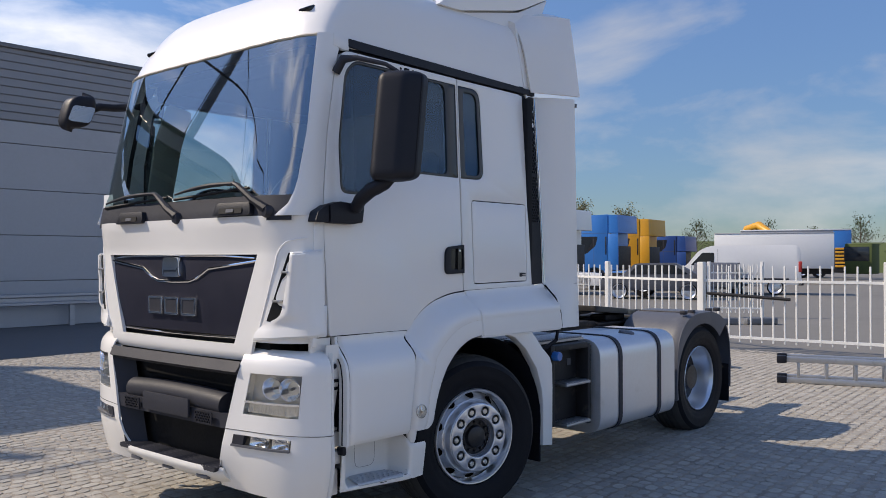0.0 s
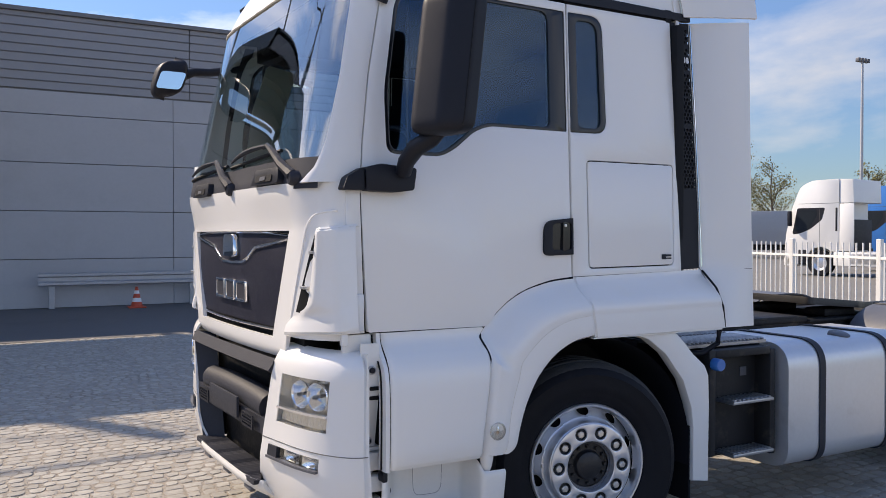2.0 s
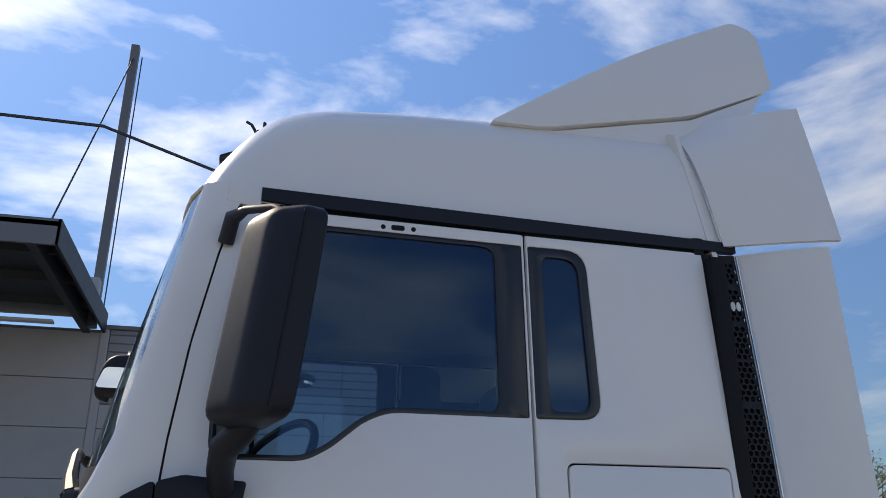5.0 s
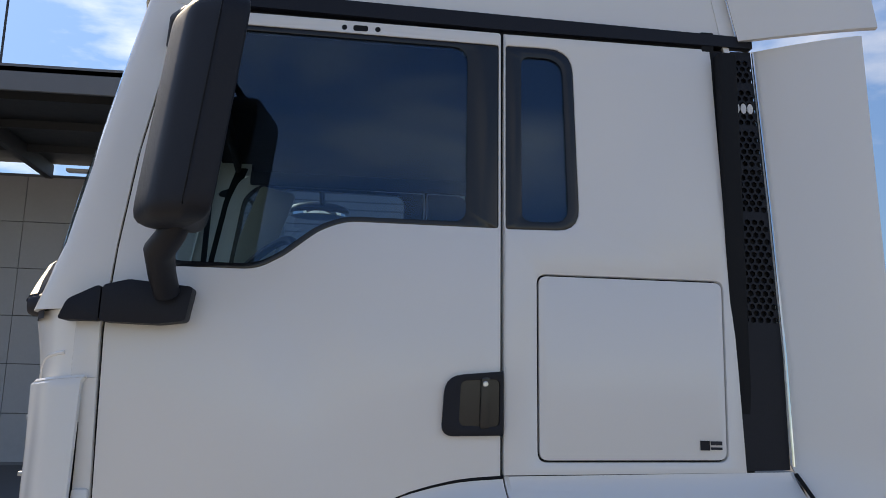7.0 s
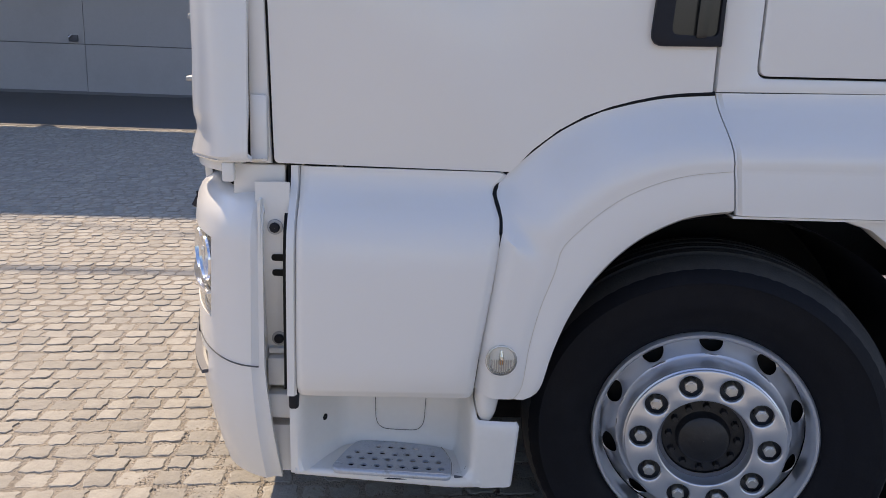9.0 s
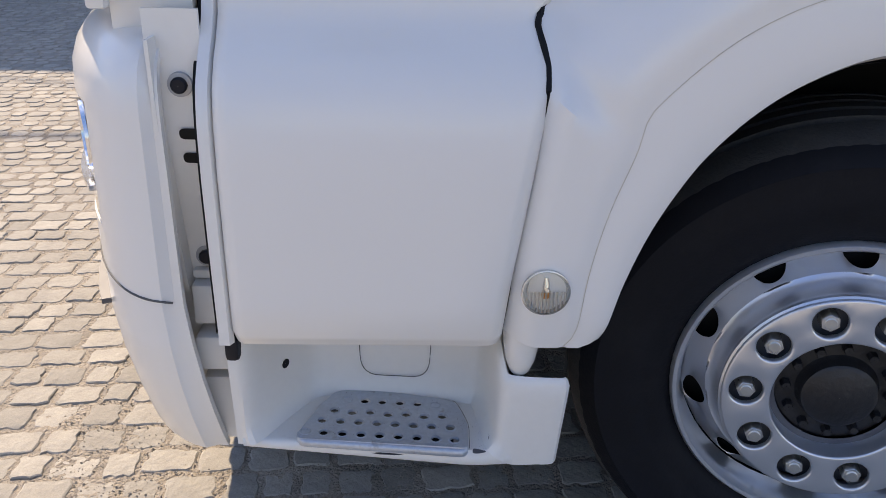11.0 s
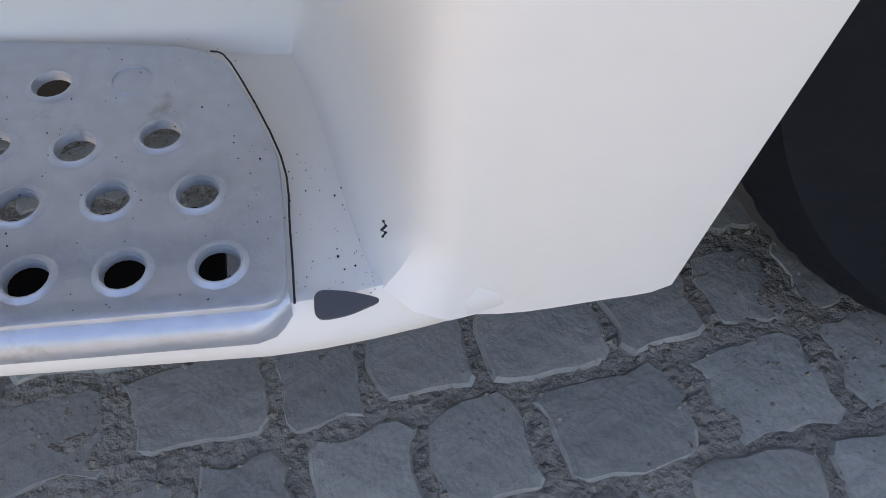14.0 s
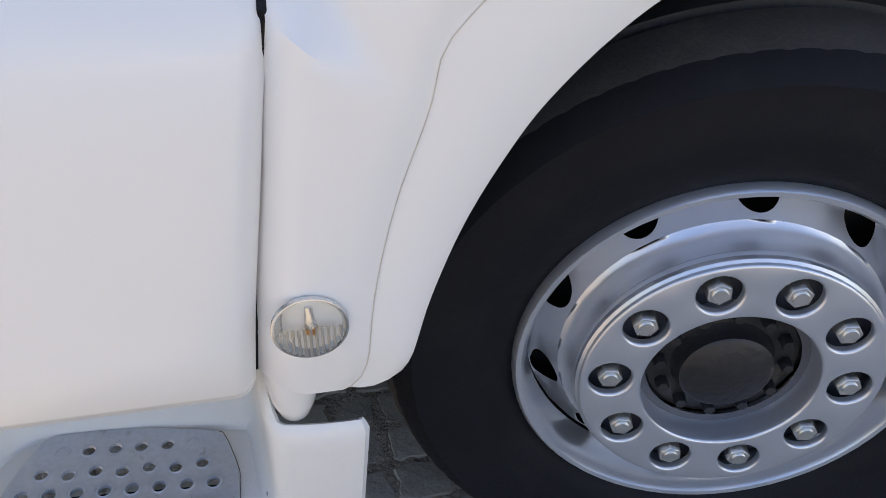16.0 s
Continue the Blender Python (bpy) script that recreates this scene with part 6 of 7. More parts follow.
part("gable_wall", box(7.5, 7.82, WY + 0.34, WY + 30, -0.3, 6.3), WALLG, wall, smooth=False)
part("plinth", box(-60, -2.65, WY - 0.10, WY - 0.022, -0.05, 0.06, 0.01), FLASH, wall, smooth=False)
part("roof_deck", box(-60, 7.82, WY + 0.1, WY + 30, 6.3, 6.38), FLASH, wall, smooth=False)

# canopy to the side of the loading bay
can = thing("loading_canopy", "dark steel loading canopy hung from masts on the hall", "canopy", kind="structure")
CX1, CY0 = -2.52, 10.75
part("fascia", box(-60, CX1, CY0, CY0 + 0.06, 6.30, 6.75, 0.01), FLASH, can, smooth=False)
part("fascia_side", box(CX1 - 0.06, CX1, CY0, WY - 0.1, 6.30, 6.75, 0.01), CANOPY, can, smooth=False)
part("deck", box(-60, CX1, CY0, WY - 0.1, 6.62, 6.70), CANOPY, can, smooth=False)
for k in range(19):
    x = CX1 - 0.4 - 3.0 * k
    part("beam", box(x - 0.08, x + 0.08, CY0 + 0.06, WY - 0.1, 6.28, 6.60, 0.01), CANOPY, can, smooth=False)
for y in (11.6, 13.2, 14.8):
    part("purlin", box(-60, CX1 - 0.06, y, y + 0.08, 6.44, 6.60), CANOPY, can, smooth=False)
for k in range(3):
    part("light_strip", box(-5.2 - 4.4 * k, -3.4 - 4.4 * k, 15.3, 15.5, 6.20, 6.26, 0.01), PAPER, can, smooth=False)
for x in (-2.76, -8.8):
    part("mast", box(x - 0.10, x + 0.10, 15.9, 16.1, 6.3, 13.5, 0.02), FLASH, can, smooth=False)
    part("mast_box", box(x - 0.16, x + 0.10, 15.5, 15.85, 6.72, 7.3, 0.01), WALLG, can, smooth=False)
    part("stay_rod", tube([(x, 16.0, 13.2), (x - 0.05, CY0 + 0.4, 6.75)], 0.018, 6), CANOPY, can)
    part("stay_rod", tube([(x + 0.18, 16.0, 13.2), (x + 0.18, 16.05, 6.4)], 0.015, 6), CANOPY, can)
part("tie_rod", tube([(-50, 11.0, 8.62), (-2.2, 11.0, 8.62), (1.8, 11.6, 7.6)], 0.03, 8), CANOPY, can)
for x in (-4.9, -9.0, -13.1, -17.2, -21.3):
    part("strut", tube([(x, 11.0, 6.7), (x, 11.0, 8.62)], 0.02, 6), CANOPY, can)

# things at the foot of the wall
pier = thing("brick_pier", "low pier of white painted bricks at the wall", "pier")
for c in range(13):
    z = 0.0 + 0.124 * c
    cuts = (-2.925, -2.78, -2.635) if c % 2 else (-2.925, -2.855, -2.71, -2.635)
    for x0, x1 in zip(cuts, cuts[1:]):
        part("brick", box(x0 + 0.006, x1 - 0.006, WY - 0.24, WY - 0.03, z + 0.007, z + 0.117, 0.004, seg=1), BRICK, pier, smooth=False)
part("mortar_core", box(-2.92, -2.64, WY - 0.232, WY - 0.035, 0, 1.61), FLASH, pier, smooth=False)
ex = thing("fire_extinguisher", "red fire extinguisher on the wall beside the bricks", "extinguisher")
part("cylinder", moved(lathe([(0.0005, 0.0), (0.07, 0.0), (0.08, 0.02), (0.08, 0.42), (0.06, 0.48), (0.025, 0.50), (0.02, 0.54), (0.0005, 0.54)], 20), Matrix.Translation((-3.02, WY - 0.13, 0.66)) @ Euler((radians(90), 0, 0)).to_matrix().to_4x4()), RED, ex)
part("hose", tube([(-3.02, WY - 0.13, 1.2), (-3.12, WY - 0.15, 1.18), (-3.15, WY - 0.15, 1.0), (-3.10, WY - 0.15, 0.75)], 0.018, 8), BLACK, ex)
part("valve", box(-3.06, -2.96, WY - 0.16, WY - 0.10, 1.17, 1.24, 0.01), BLACK, ex)
sg = thing("fire_sign", "small red fire sign on the corner post", "sign")
part("plate", box(-2.69, -2.58, WY - 0.085, WY - 0.07, 1.79, 1.91), RED, sg, smooth=False)
part("symbol", box(-2.66, -2.61, WY - 0.09, WY - 0.0855, 1.82, 1.88), PAPER, sg, smooth=False)
eb = thing("junction_box", "grey wall junction box with conduit pipes", "box")
part("case", box(-3.63, -3.37, WY - 0.16, WY - 0.025, 2.33, 2.66, 0.015), WALLG, eb)
for x in (-3.56, -3.50, -3.42):
    part("cable_stub", tube([(x, WY - 0.08, 2.66), (x, WY - 0.08, 2.79)], 0.012, 6), BLACK, eb)
part("conduit", tube([(-3.47, WY - 0.06, 2.33), (-3.47, WY - 0.06, 1.62), (-3.40, WY - 0.06, 1.52), (-3.20, WY - 0.06, 1.46)], 0.018, 8), PAPER, eb)
part("conduit", tube([(-3.64, WY - 0.06, 2.20), (-3.66, WY - 0.06, 1.45)], 0.018, 8), PAPER, eb)
tp2 = thing("wall_tap", "grey taps and pipe fittings on the wall", "tap")
bm = tube([(-3.35, WY - 0.05, 1.46), (-3.02, WY - 0.05, 1.47)], 0.02, 8)
box(-3.10, -3.02, WY - 0.12, WY - 0.025, 1.42, 1.60, 0.01, bm)
box(-3.30, -3.22, WY - 0.12, WY - 0.025, 1.42, 1.55, 0.01, bm)
part("fitting", bm, GREY, tp2)
lk = thing("wall_lock", "grey lock fitting on the sliding door", "lock")
part("body", box(-6.72, -6.52, WY - 0.10, WY - 0.025, 1.12, 1.26, 0.02), GREY_MID, lk)
part("bolt", tube([(-6.70, WY - 0.12, 1.20), (-6.62, WY - 0.12, 1.27)], 0.02, 8), CHROME, lk)

gr2 = thing("guard_rail", "galvanised guard rail in front of the wall", "guard rail")
wp = [(0.0, 0.50), (0.05, 0.52), (0.05, 0.57), (0.0, 0.60), (0.0, 0.68), (0.05, 0.71), (0.05, 0.76), (0.0, 0.78)]
part("beam", grid(lambda u, v: Vector((-0.45 + 8.0 * u, WY - 0.35 - wp[round(v * 7)][0], wp[round(v * 7)][1])), 4, 7), GALV, gr2, smooth=False)
for k in range(3):
    part("post", box(-0.25 + 2.95 * k, -0.13 + 2.95 * k, WY - 0.33, WY - 0.24, 0, 0.74, 0.01), GALV, gr2, smooth=False)
cn = thing("traffic_cone", "orange and white striped traffic cone by the rail", "cone")
cm = Matrix.Translation((1.48, 15.75, 0)) @ Euler((radians(90), 0, 0)).to_matrix().to_4x4()
part("base", box(1.30, 1.66, 15.57, 15.93, 0, 0.03, 0.01), CONE_RED, cn)
for k, (r0, z0, r1, z1) in enumerate(((0.125, 0.03, 0.102, 0.13), (0.102, 0.13, 0.081, 0.22), (0.081, 0.22, 0.060, 0.31), (0.060, 0.31, 0.044, 0.38), (0.044, 0.38, 0.025, 0.46))):
    part("band", moved(lathe([(r0, z0), (r1, z1)], 20), cm), PAPER if k % 2 else CONE_RED, cn)


# ---------- fence ----------
def fence_xy(s):
    """A point of the fence line, s metres from its southern end."""
    a, b, c = Vector((12.25, -4.0)), Vector((11.35, 3.1)), Vector((15.0, 13.5))
    l1 = (b - a).length
    return a + (b - a).normalized() * s if s < l1 else b + (c - b).normalized() * (s - l1)


L1 = (Vector((11.35, 3.1)) - Vector((12.25, -4.0))).length
fn = thing("fence", "white painted steel picket fence round the yard", "fence")
posts = [0.0, 4.2, L1, L1 + 2.6, L1 + 5.2, L1 + 7.8, L1 + 10.4]
for s in posts:
    p = fence_xy(s)
    w = 0.058 if abs(s - L1) < 0.01 or s == 4.2 else 0.045
    part("post", box(p.x - w, p.x + w, p.y - w, p.y + w, 0, 1.53, 0.01), FENCE, fn, smooth=False)
pk = box(-0.013, 0.013, -0.013, 0.013, 0.14, 1.46, 0.004, seg=1)
first = None
s = 0.2
while s < posts[-1]:
    if min(abs(s - q) for q in posts) > 0.09:
        p = fence_xy(s)
        if first is None:
            first = part("picket", pk, FENCE, fn, smooth=False)
            first.location = (p.x, p.y, 0)
        else:
            o = new("picket", first.data)
            o.parent = fn
            o.location = (p.x, p.y, 0)
    s += 0.185
for z in (0.22, 1.20):
    for s0, s1 in zip(posts, posts[1:]):
        a, b = fence_xy(s0), fence_xy(s1)
        d = (b - a)
        bm = box(0, d.length, -0.024, 0.024, z - 0.022, z + 0.022)
        part("rail", moved(bm, Matrix.Translation((a.x, a.y, 0)) @ Euler((0, 0, math.atan2(d.y, d.x))).to_matrix().to_4x4()), FENCE, fn, smooth=False)
part("gate_bar", tube([(11.25, 2.95, 0.98), (11.5, 1.6, 0.90)], 0.028, 8), CHASSIS, fn)
gate = thing("gate", "white picket gate leaf standing open beyond the fence", "gate")
ga, gb = Vector((18.65, 6.32)), Vector((19.20, 5.10))
for k in range(13):
    p = ga.lerp(gb, k / 12)
    w = 0.040 if k in (0, 12) else 0.013
    part("post" if k in (0, 12) else "picket", box(p.x - w, p.x + w, p.y - w, p.y + w, 0.0 if k in (0, 12) else 0.12, 1.50 if k in (0, 12) else 1.42, 0.004, seg=1), FENCE, gate, smooth=False)
for z in (0.25, 1.20):
    part("rail", moved(box(0, (gb - ga).length, -0.02, 0.02, z - 0.02, z + 0.02), Matrix.Translation((ga.x, ga.y, 0)) @ Euler((0, 0, math.atan2(gb.y - ga.y, gb.x - ga.x))).to_matrix().to_4x4()), FENCE, gate, smooth=False)
for bx_, by_, bl, bw in ((16.45, 4.95, 0.65, 0.22), (17.08, 4.30, 0.75, 0.22), (9.05, 1.72, 0.24, 0.20)):
    blk = thing("concrete_block", "low dark concrete block standing by the fence", "block", (bx_, by_, 0), "blocks by the fence")
    blk.rotation_euler = (0, 0, radians(-45))
    part("block", box(-bl / 2, bl / 2, -bw / 2, bw / 2, 0, 0.16, 0.025), FLASH, blk)
for i in range(2):                              # ladder sections lying on edge in the yard
    ld = thing("ladder", "weathered aluminium ladder lying on its edge", "ladder", (8.20 + 0.28 * i, 0.50 + 0.1 * i, 0), "ladders by the fence")
    ld.rotation_euler = (0, 0, math.atan2(-3.0, 1.15))
    for z in (0.035, 0.30):
        part("rail", box(0.0, 3.6, -0.03, 0.03, z - 0.035, z + 0.035, 0.008), ALU, ld)
        part("foot", box(-0.09, 0.03, -0.04, 0.04, z - 0.05, z + 0.045, 0.012), BLACK, ld)
    for k in range(11):
        part("rung", box(0.15 + 0.33 * k, 0.185 + 0.33 * k, -0.02, 0.02, 0.06, 0.28, 0.005), ALU, ld)


# ---------- vehicles beyond the fence ----------
def far_wheel(parent, x, y, r=0.5):
    w = part("wheel", moved(lathe([(0.0005, -0.05), (0.26, -0.04), (0.28, -0.10), (0.30, -0.13), (r - 0.03, -0.14), (r, -0.10), (r, 0.14), (0.0005, 0.14)], 28), Matrix.Translation((x, y, r))), RUBBER, parent)
    part("rim", moved(lathe([(0.0005, -0.075), (0.10, -0.08), (0.2, -0.05), (0.27, -0.10), (0.285, -0.135), (0.29, -0.10)], 24), Matrix.Translation((x, y, r))), STEEL, w)


def far_truck(name, label, loc, yaw, paint, h=3.7, box_len=0.0, box_mat=None, tall=True, back=4.0):
    t = thing(name, label, "truck", (loc[0], loc[1], 0), "vehicles beyond the fence")
    t.rotation_euler = (0, 0, radians(yaw))
    # local: front at x = 0, body along +x, near side y = 0
    prof = rounded([(0.05, 0.45), (0.0, 1.2), (0.05, 1.7), (0.30, 2.7), (0.62, h - 0.25), (1.1, h - 0.02), (2.15, h), (2.15, 0.95), (1.95, 0.95), (1.75, 1.05), (1.45, 1.15), (1.10, 1.05), (0.92, 0.80), (0.88, 0.45)], [0.05, 0.1, 0.1, 0.1, 0.2, 0.2, 0.05, 0.02, 0.05, 0.1, 0.1, 0.1, 0.05, 0.03])
    part("cab", plate(prof, (), lambda u, v, w: Vector((u, w, v)), 2.4, 0.05), paint, t)
    wl2 = rounded([(0.36, 1.75), (0.95, 1.80), (1.30, 2.35), (1.30, 2.60), (0.55, 2.60)], 0.08)
    part("door_glass", plate(wl2, (), lambda u, v, w: Vector((u, -0.006 + w, v)), 0.01), DGLASS, t)
    part("windscreen", moved(box(-0.01, 0.01, 0.15, 2.25, 0, 0.98, 0.004), Matrix.Translation((0.02, 0, 1.72)) @ Euler((0, radians(14), 0)).to_matrix().to_4x4()), DGLASS, t)
    part("glass_surround", plate(rounded([(0.30, 1.62), (0.62, 1.66), (1.05, 1.84), (1.50, 2.20), (1.62, 2.66), (0.50, 2.66)], 0.08), (), lambda u, v, w: Vector((u, -0.003 + w, v)), 0.01), BLACK, t)
    part("roof_seam", box(0.55, 2.15, -0.004, 0.01, h - 0.93, h - 0.915), LINE, t, smooth=False)
    part("side_fairing", box(2.17, 2.72, 0.0, 0.05, 0.98, h - 0.95, 0.02), paint, t)
    part("roof_fairing", plate(rounded([(2.17, h - 0.92), (2.70, h - 0.92), (2.66, h - 0.03), (2.17, h - 0.01)], 0.03), (), lambda u, v, w: Vector((u, 0.03 + w, v)), 2.3, 0.03), paint, t)
    part("side_vent", box(2.02, 2.10, -0.006, 0.02, 1.75, 2.65, 0.01), BLACK, t)
    part("side_skirt", box(1.95, 4.1, 0.0, 0.06, 0.42, 0.95, 0.02), paint, t)
    part("entry_step", box(0.55, 0.90, -0.01, 0.06, 0.42, 1.02, 0.02), BLACK, t)
    part("door_seam", box(1.40, 1.41, -0.004, 0.01, 1.1, 2.7), LINE, t, smooth=False)
    part("grille", box(-0.03, 0.05, 0.4, 2.0, 0.75, 1.45, 0.02), BLACK, t)
    part("bumper", box(-0.06, 0.5, 0.0, 2.4, 0.35, 0.72, 0.06), paint, t)
    part("air_intake", box(2.16, 2.24, 0.05, 0.25, 1.3, 2.9, 0.02), BLACK, t)
    part("mirror", box(0.22, 0.36, -0.28, -0.10, 1.95, 2.55, 0.04), BLACK, t)
    part("chassis", box(1.9, 2.2 + back, 0.75, 1.65, 0.65, 0.95, 0.01), CHASSIS, t)
    part("fuel_tank", box(2.5, 3.7, 0.0, 0.6, 0.4, 0.98, 0.1), TANK, t)
    part("catwalk_rail", box(2.30, 2.36, 0.1, 2.3, 1.0, 2.2, 0.01), CHASSIS, t)
    for x in (1.42, 1.9 + back):
        far_wheel(t, x, 0.12)
    part("mud_arch", moved(tube([(-0.62, 0, 0.0), (-0.45, 0, 0.42), (0, 0, 0.60), (0.45, 0, 0.42), (0.62, 0, 0)], 0.03, 6), Matrix.Translation((1.9 + back, 0.05, 0.5))), CHASSIS, t)
    if box_len:
        part("box_body", box(2.7, 2.7 + box_len, -0.03, 2.45, 1.15, 3.9, 0.03), box_mat, t)
        far_wheel(t, 2.2 + box_len, 0.12)
    return t


far_truck("truck", "white tractor truck parked beyond the fence", (26.6, 19.1), -80, VANW, 3.75)
far_truck("truck", "bright blue tractor truck with a high cab", (32.3, 20.1), -84, BLUE, 3.75)
far_truck("truck", "orange tractor truck with a tall plain cab", (36.5, 20.7), -84, ORANGE, 3.7)
far_truck("truck", "dark blue tractor truck behind the van", (41.6, 21.2), -80, BLUE_DARK, 2.9)
far_truck("truck", "blue truck parked nose-on to the yard", (37.4, 34.7), 40, BLUE, 2.75)
far_truck("truck", "white truck behind the blue truck", (41.0, 39.6), 42, VANW, 3.3)
gt = thing("trailer", "long grey box trailer parked across the yard", "trailer", (40.5, 40.0, 0), "vehicles beyond the fence")
gt.rotation_euler = (0, 0, radians(-47))
part("box_body", box(0, 13.0, 0, 2.5, 0.95, 3.25, 0.03), TARP, gt)
part("underframe", box(0.2, 12.8, 0.4, 2.1, 0.55, 0.95), CHASSIS, gt)
for x in (9.2, 10.5, 11.8):
    far_wheel(gt, x, 0.1, 0.48)
bb = thing("billboard", "yellow notice board on two posts", "sign", (33.3, 31.9, 0))
bb.rotation_euler = (0, 0, radians(-44))
part("panel", box(-0.2, 1.25, 0, 0.06, 0.75, 3.05, 0.01), ORANGE, bb)
for x in (0.0, 1.05):
    part("post", box(x - 0.04, x + 0.04, 0.06, 0.14, 0, 3.0, 0.005), GALV, bb)
for k, (z, w) in enumerate(((2.45, 0.8), (2.20, 0.6), (1.75, 0.9), (1.60, 0.9))):
    part("text_bar", box(0.1, 0.1 + w, -0.008, 0.0, z, z + (0.14 if k < 2 else 0.05)), BLACK, bb, smooth=False)

vn = thing("van", "white delivery van with dark glass, seen from the side", "van", (31.4, 14.1, 0), "vehicles beyond the fence")
vn.rotation_euler = (0, 0, radians(-69))
vp = rounded([(0.0, 0.45), (0.05, 0.95), (0.75, 1.25), (1.30, 1.92), (1.8, 2.14), (5.3, 2.16), (5.45, 2.0), (5.5, 0.45)], [0.1, 0.15, 0.2, 0.2, 0.2, 0.1, 0.1, 0.05])
part("body", plate(vp, (), lambda u, v, w: Vector((u, w, v)), 1.95, 0.06), VANW, vn)
part("door_glass", plate(rounded([(0.95, 1.27), (1.95, 1.31), (1.95, 1.83), (1.45, 1.83)], 0.06), (), lambda u, v, w: Vector((u, -0.005 + w, v)), 0.01), DGLASS, vn)
part("side_trim", box(0.9, 5.0, -0.02, 0.0, 0.62, 0.72, 0.01), GREY, vn)
part("rear_lamp", box(5.38, 5.52, -0.02, 0.10, 1.0, 1.45, 0.02), RED, vn)
part("rear_bumper", box(5.35, 5.58, 0.0, 1.95, 0.42, 0.62, 0.03), GREY, vn)
part("side_seam", box(2.1, 2.112, -0.004, 0.0, 0.6, 2.0), LINE, vn, smooth=False)
for x in (0.95, 4.45):
    far_wheel(vn, x, 0.10, 0.34)
bx = thing("box_truck", "white box truck with a dark blue rear frame", "truck", (47.4, 19.2, 0), "vehicles beyond the fence")
bx.rotation_euler = (0, 0, radians(-72))
part("box_body", box(0, 6.9, 0, 2.4, 0.95, 3.12, 0.03), VANW, bx)
part("frame", box(0.1, 6.8, 0.6, 1.8, 0.6, 0.95), CHASSIS, bx)
part("roof_edge", box(0, 6.92, -0.02, 2.42, 3.10, 3.17, 0.01), TARP, bx)
for x in (0.8, 4.4):
    far_wheel(bx, x, 0.1, 0.45)
tr2 = thing("trailer", "dark trailer with a blue end and a white roof edge", "trailer", (62.4, 23.8, 0), "vehicles beyond the fence")
tr2.rotation_euler = (0, 0, radians(-69))
part("side_curtain", box(0, 6.8, 0, 2.5, 1.0, 3.75, 0.03), CLAD, tr2)
part("rear_frame", box(6.8, 8.1, 0, 2.5, 0.9, 3.75, 0.03), BLUE, tr2)
part("roof_edge", box(0, 8.1, -0.02, 2.52, 3.75, 3.86, 0.02), VANW, tr2)
part("underframe", box(0.2, 6.4, 0.5, 2.0, 0.6, 1.0), CHASSIS, tr2)
for x in (4.6, 5.8):
    far_wheel(tr2, x, 0.1, 0.5)
mc = thing("excavator", "yellow construction machine in the yard", "machine", (66.0, 25.0, 0))
bm = box(0, 2.2, 0, 2.0, 1.0, 2.4, 0.1)
box(0.2, 1.2, 0.2, 1.2, 2.4, 2.8, 0.1, bm)
part("body", bm, ORANGE, mc)
part("tracks", box(-0.4, 2.8, -0.1, 2.1, 0, 0.9, 0.3), CHASSIS, mc)
part("boom", tube([(1.5, 1.0, 2.2), (0.8, 0.0, 4.1), (0.2, -1.2, 4.35), (-0.6, -2.6, 3.6)], [0.3, 0.35, 0.35, 0.25], 10), ORANGE, mc)
tkr = thing("machine_cab", "olive and black machine cab beyond the fence", "machine", (52.0, 11.2, 0))
part("cab", box(0, 1.6, 0, 1.6, 0.6, 2.5, 0.08), GRASS, tkr)
part("glass", box(-0.02, 1.2, 0.15, 1.62, 1.4, 2.3, 0.04), DGLASS, tkr)
ym = thing("loader", "yellow barred machine body beside the trailer", "machine", (61.3, 16.2, 0))
ym.rotation_euler = (0, 0, radians(-72))
for k in range(6):
    part("bar", box(0.0, 1.6, -0.05, 0.0, 0.9 + 0.26 * k, 1.05 + 0.26 * k, 0.02), ORANGE, ym)
part("frame", box(-0.1, 1.7, 0.01, 1.4, 0.5, 2.3, 0.05), CHASSIS, ym)
for i, (x, y, yaw) in enumerate(((29.3, 10.2, 18), (25.2, 13.9, -66))):  # low dark cars in front of the van
    c = thing("car", "low dark grey car parked beyond the fence", "car", (x, y, 0), "cars beyond the fence")
    c.rotation_euler = (0, 0, radians(yaw))
    cp = rounded([(0, 0.35), (0.05, 0.75), (0.9, 0.92), (1.4, 1.38), (2.9, 1.40), (3.7, 0.98), (4.2, 0.90), (4.25, 0.35)], 0.12)
    part("body", plate(cp, (), lambda u, v, w: Vector((u, w, v)), 1.7, 0.06), GREY_MID, c)
    part("glass", plate(rounded([(1.15, 0.95), (1.5, 1.32), (2.85, 1.33), (3.4, 0.98)], 0.06), (), lambda u, v, w: Vector((u, -0.006 + w, v)), 0.01), DGLASS, c)
    for q in (0.8, 3.4):
        far_wheel(c, q, 0.08, 0.31)
ms = thing("light_mast", "tall thin floodlight mast", "mast", (46.5, 29.5, 0))
part("pole", tube([(0, 0, 0), (0, 0, 12.6)], [0.13, 0.07], 10), GALV, ms)
for k in range(4):
    part("floodlight", box(-0.55 + 0.3 * k, -0.35 + 0.3 * k, -0.15, 0.1, 12.45, 12.7, 0.02), GREY_MID, ms)


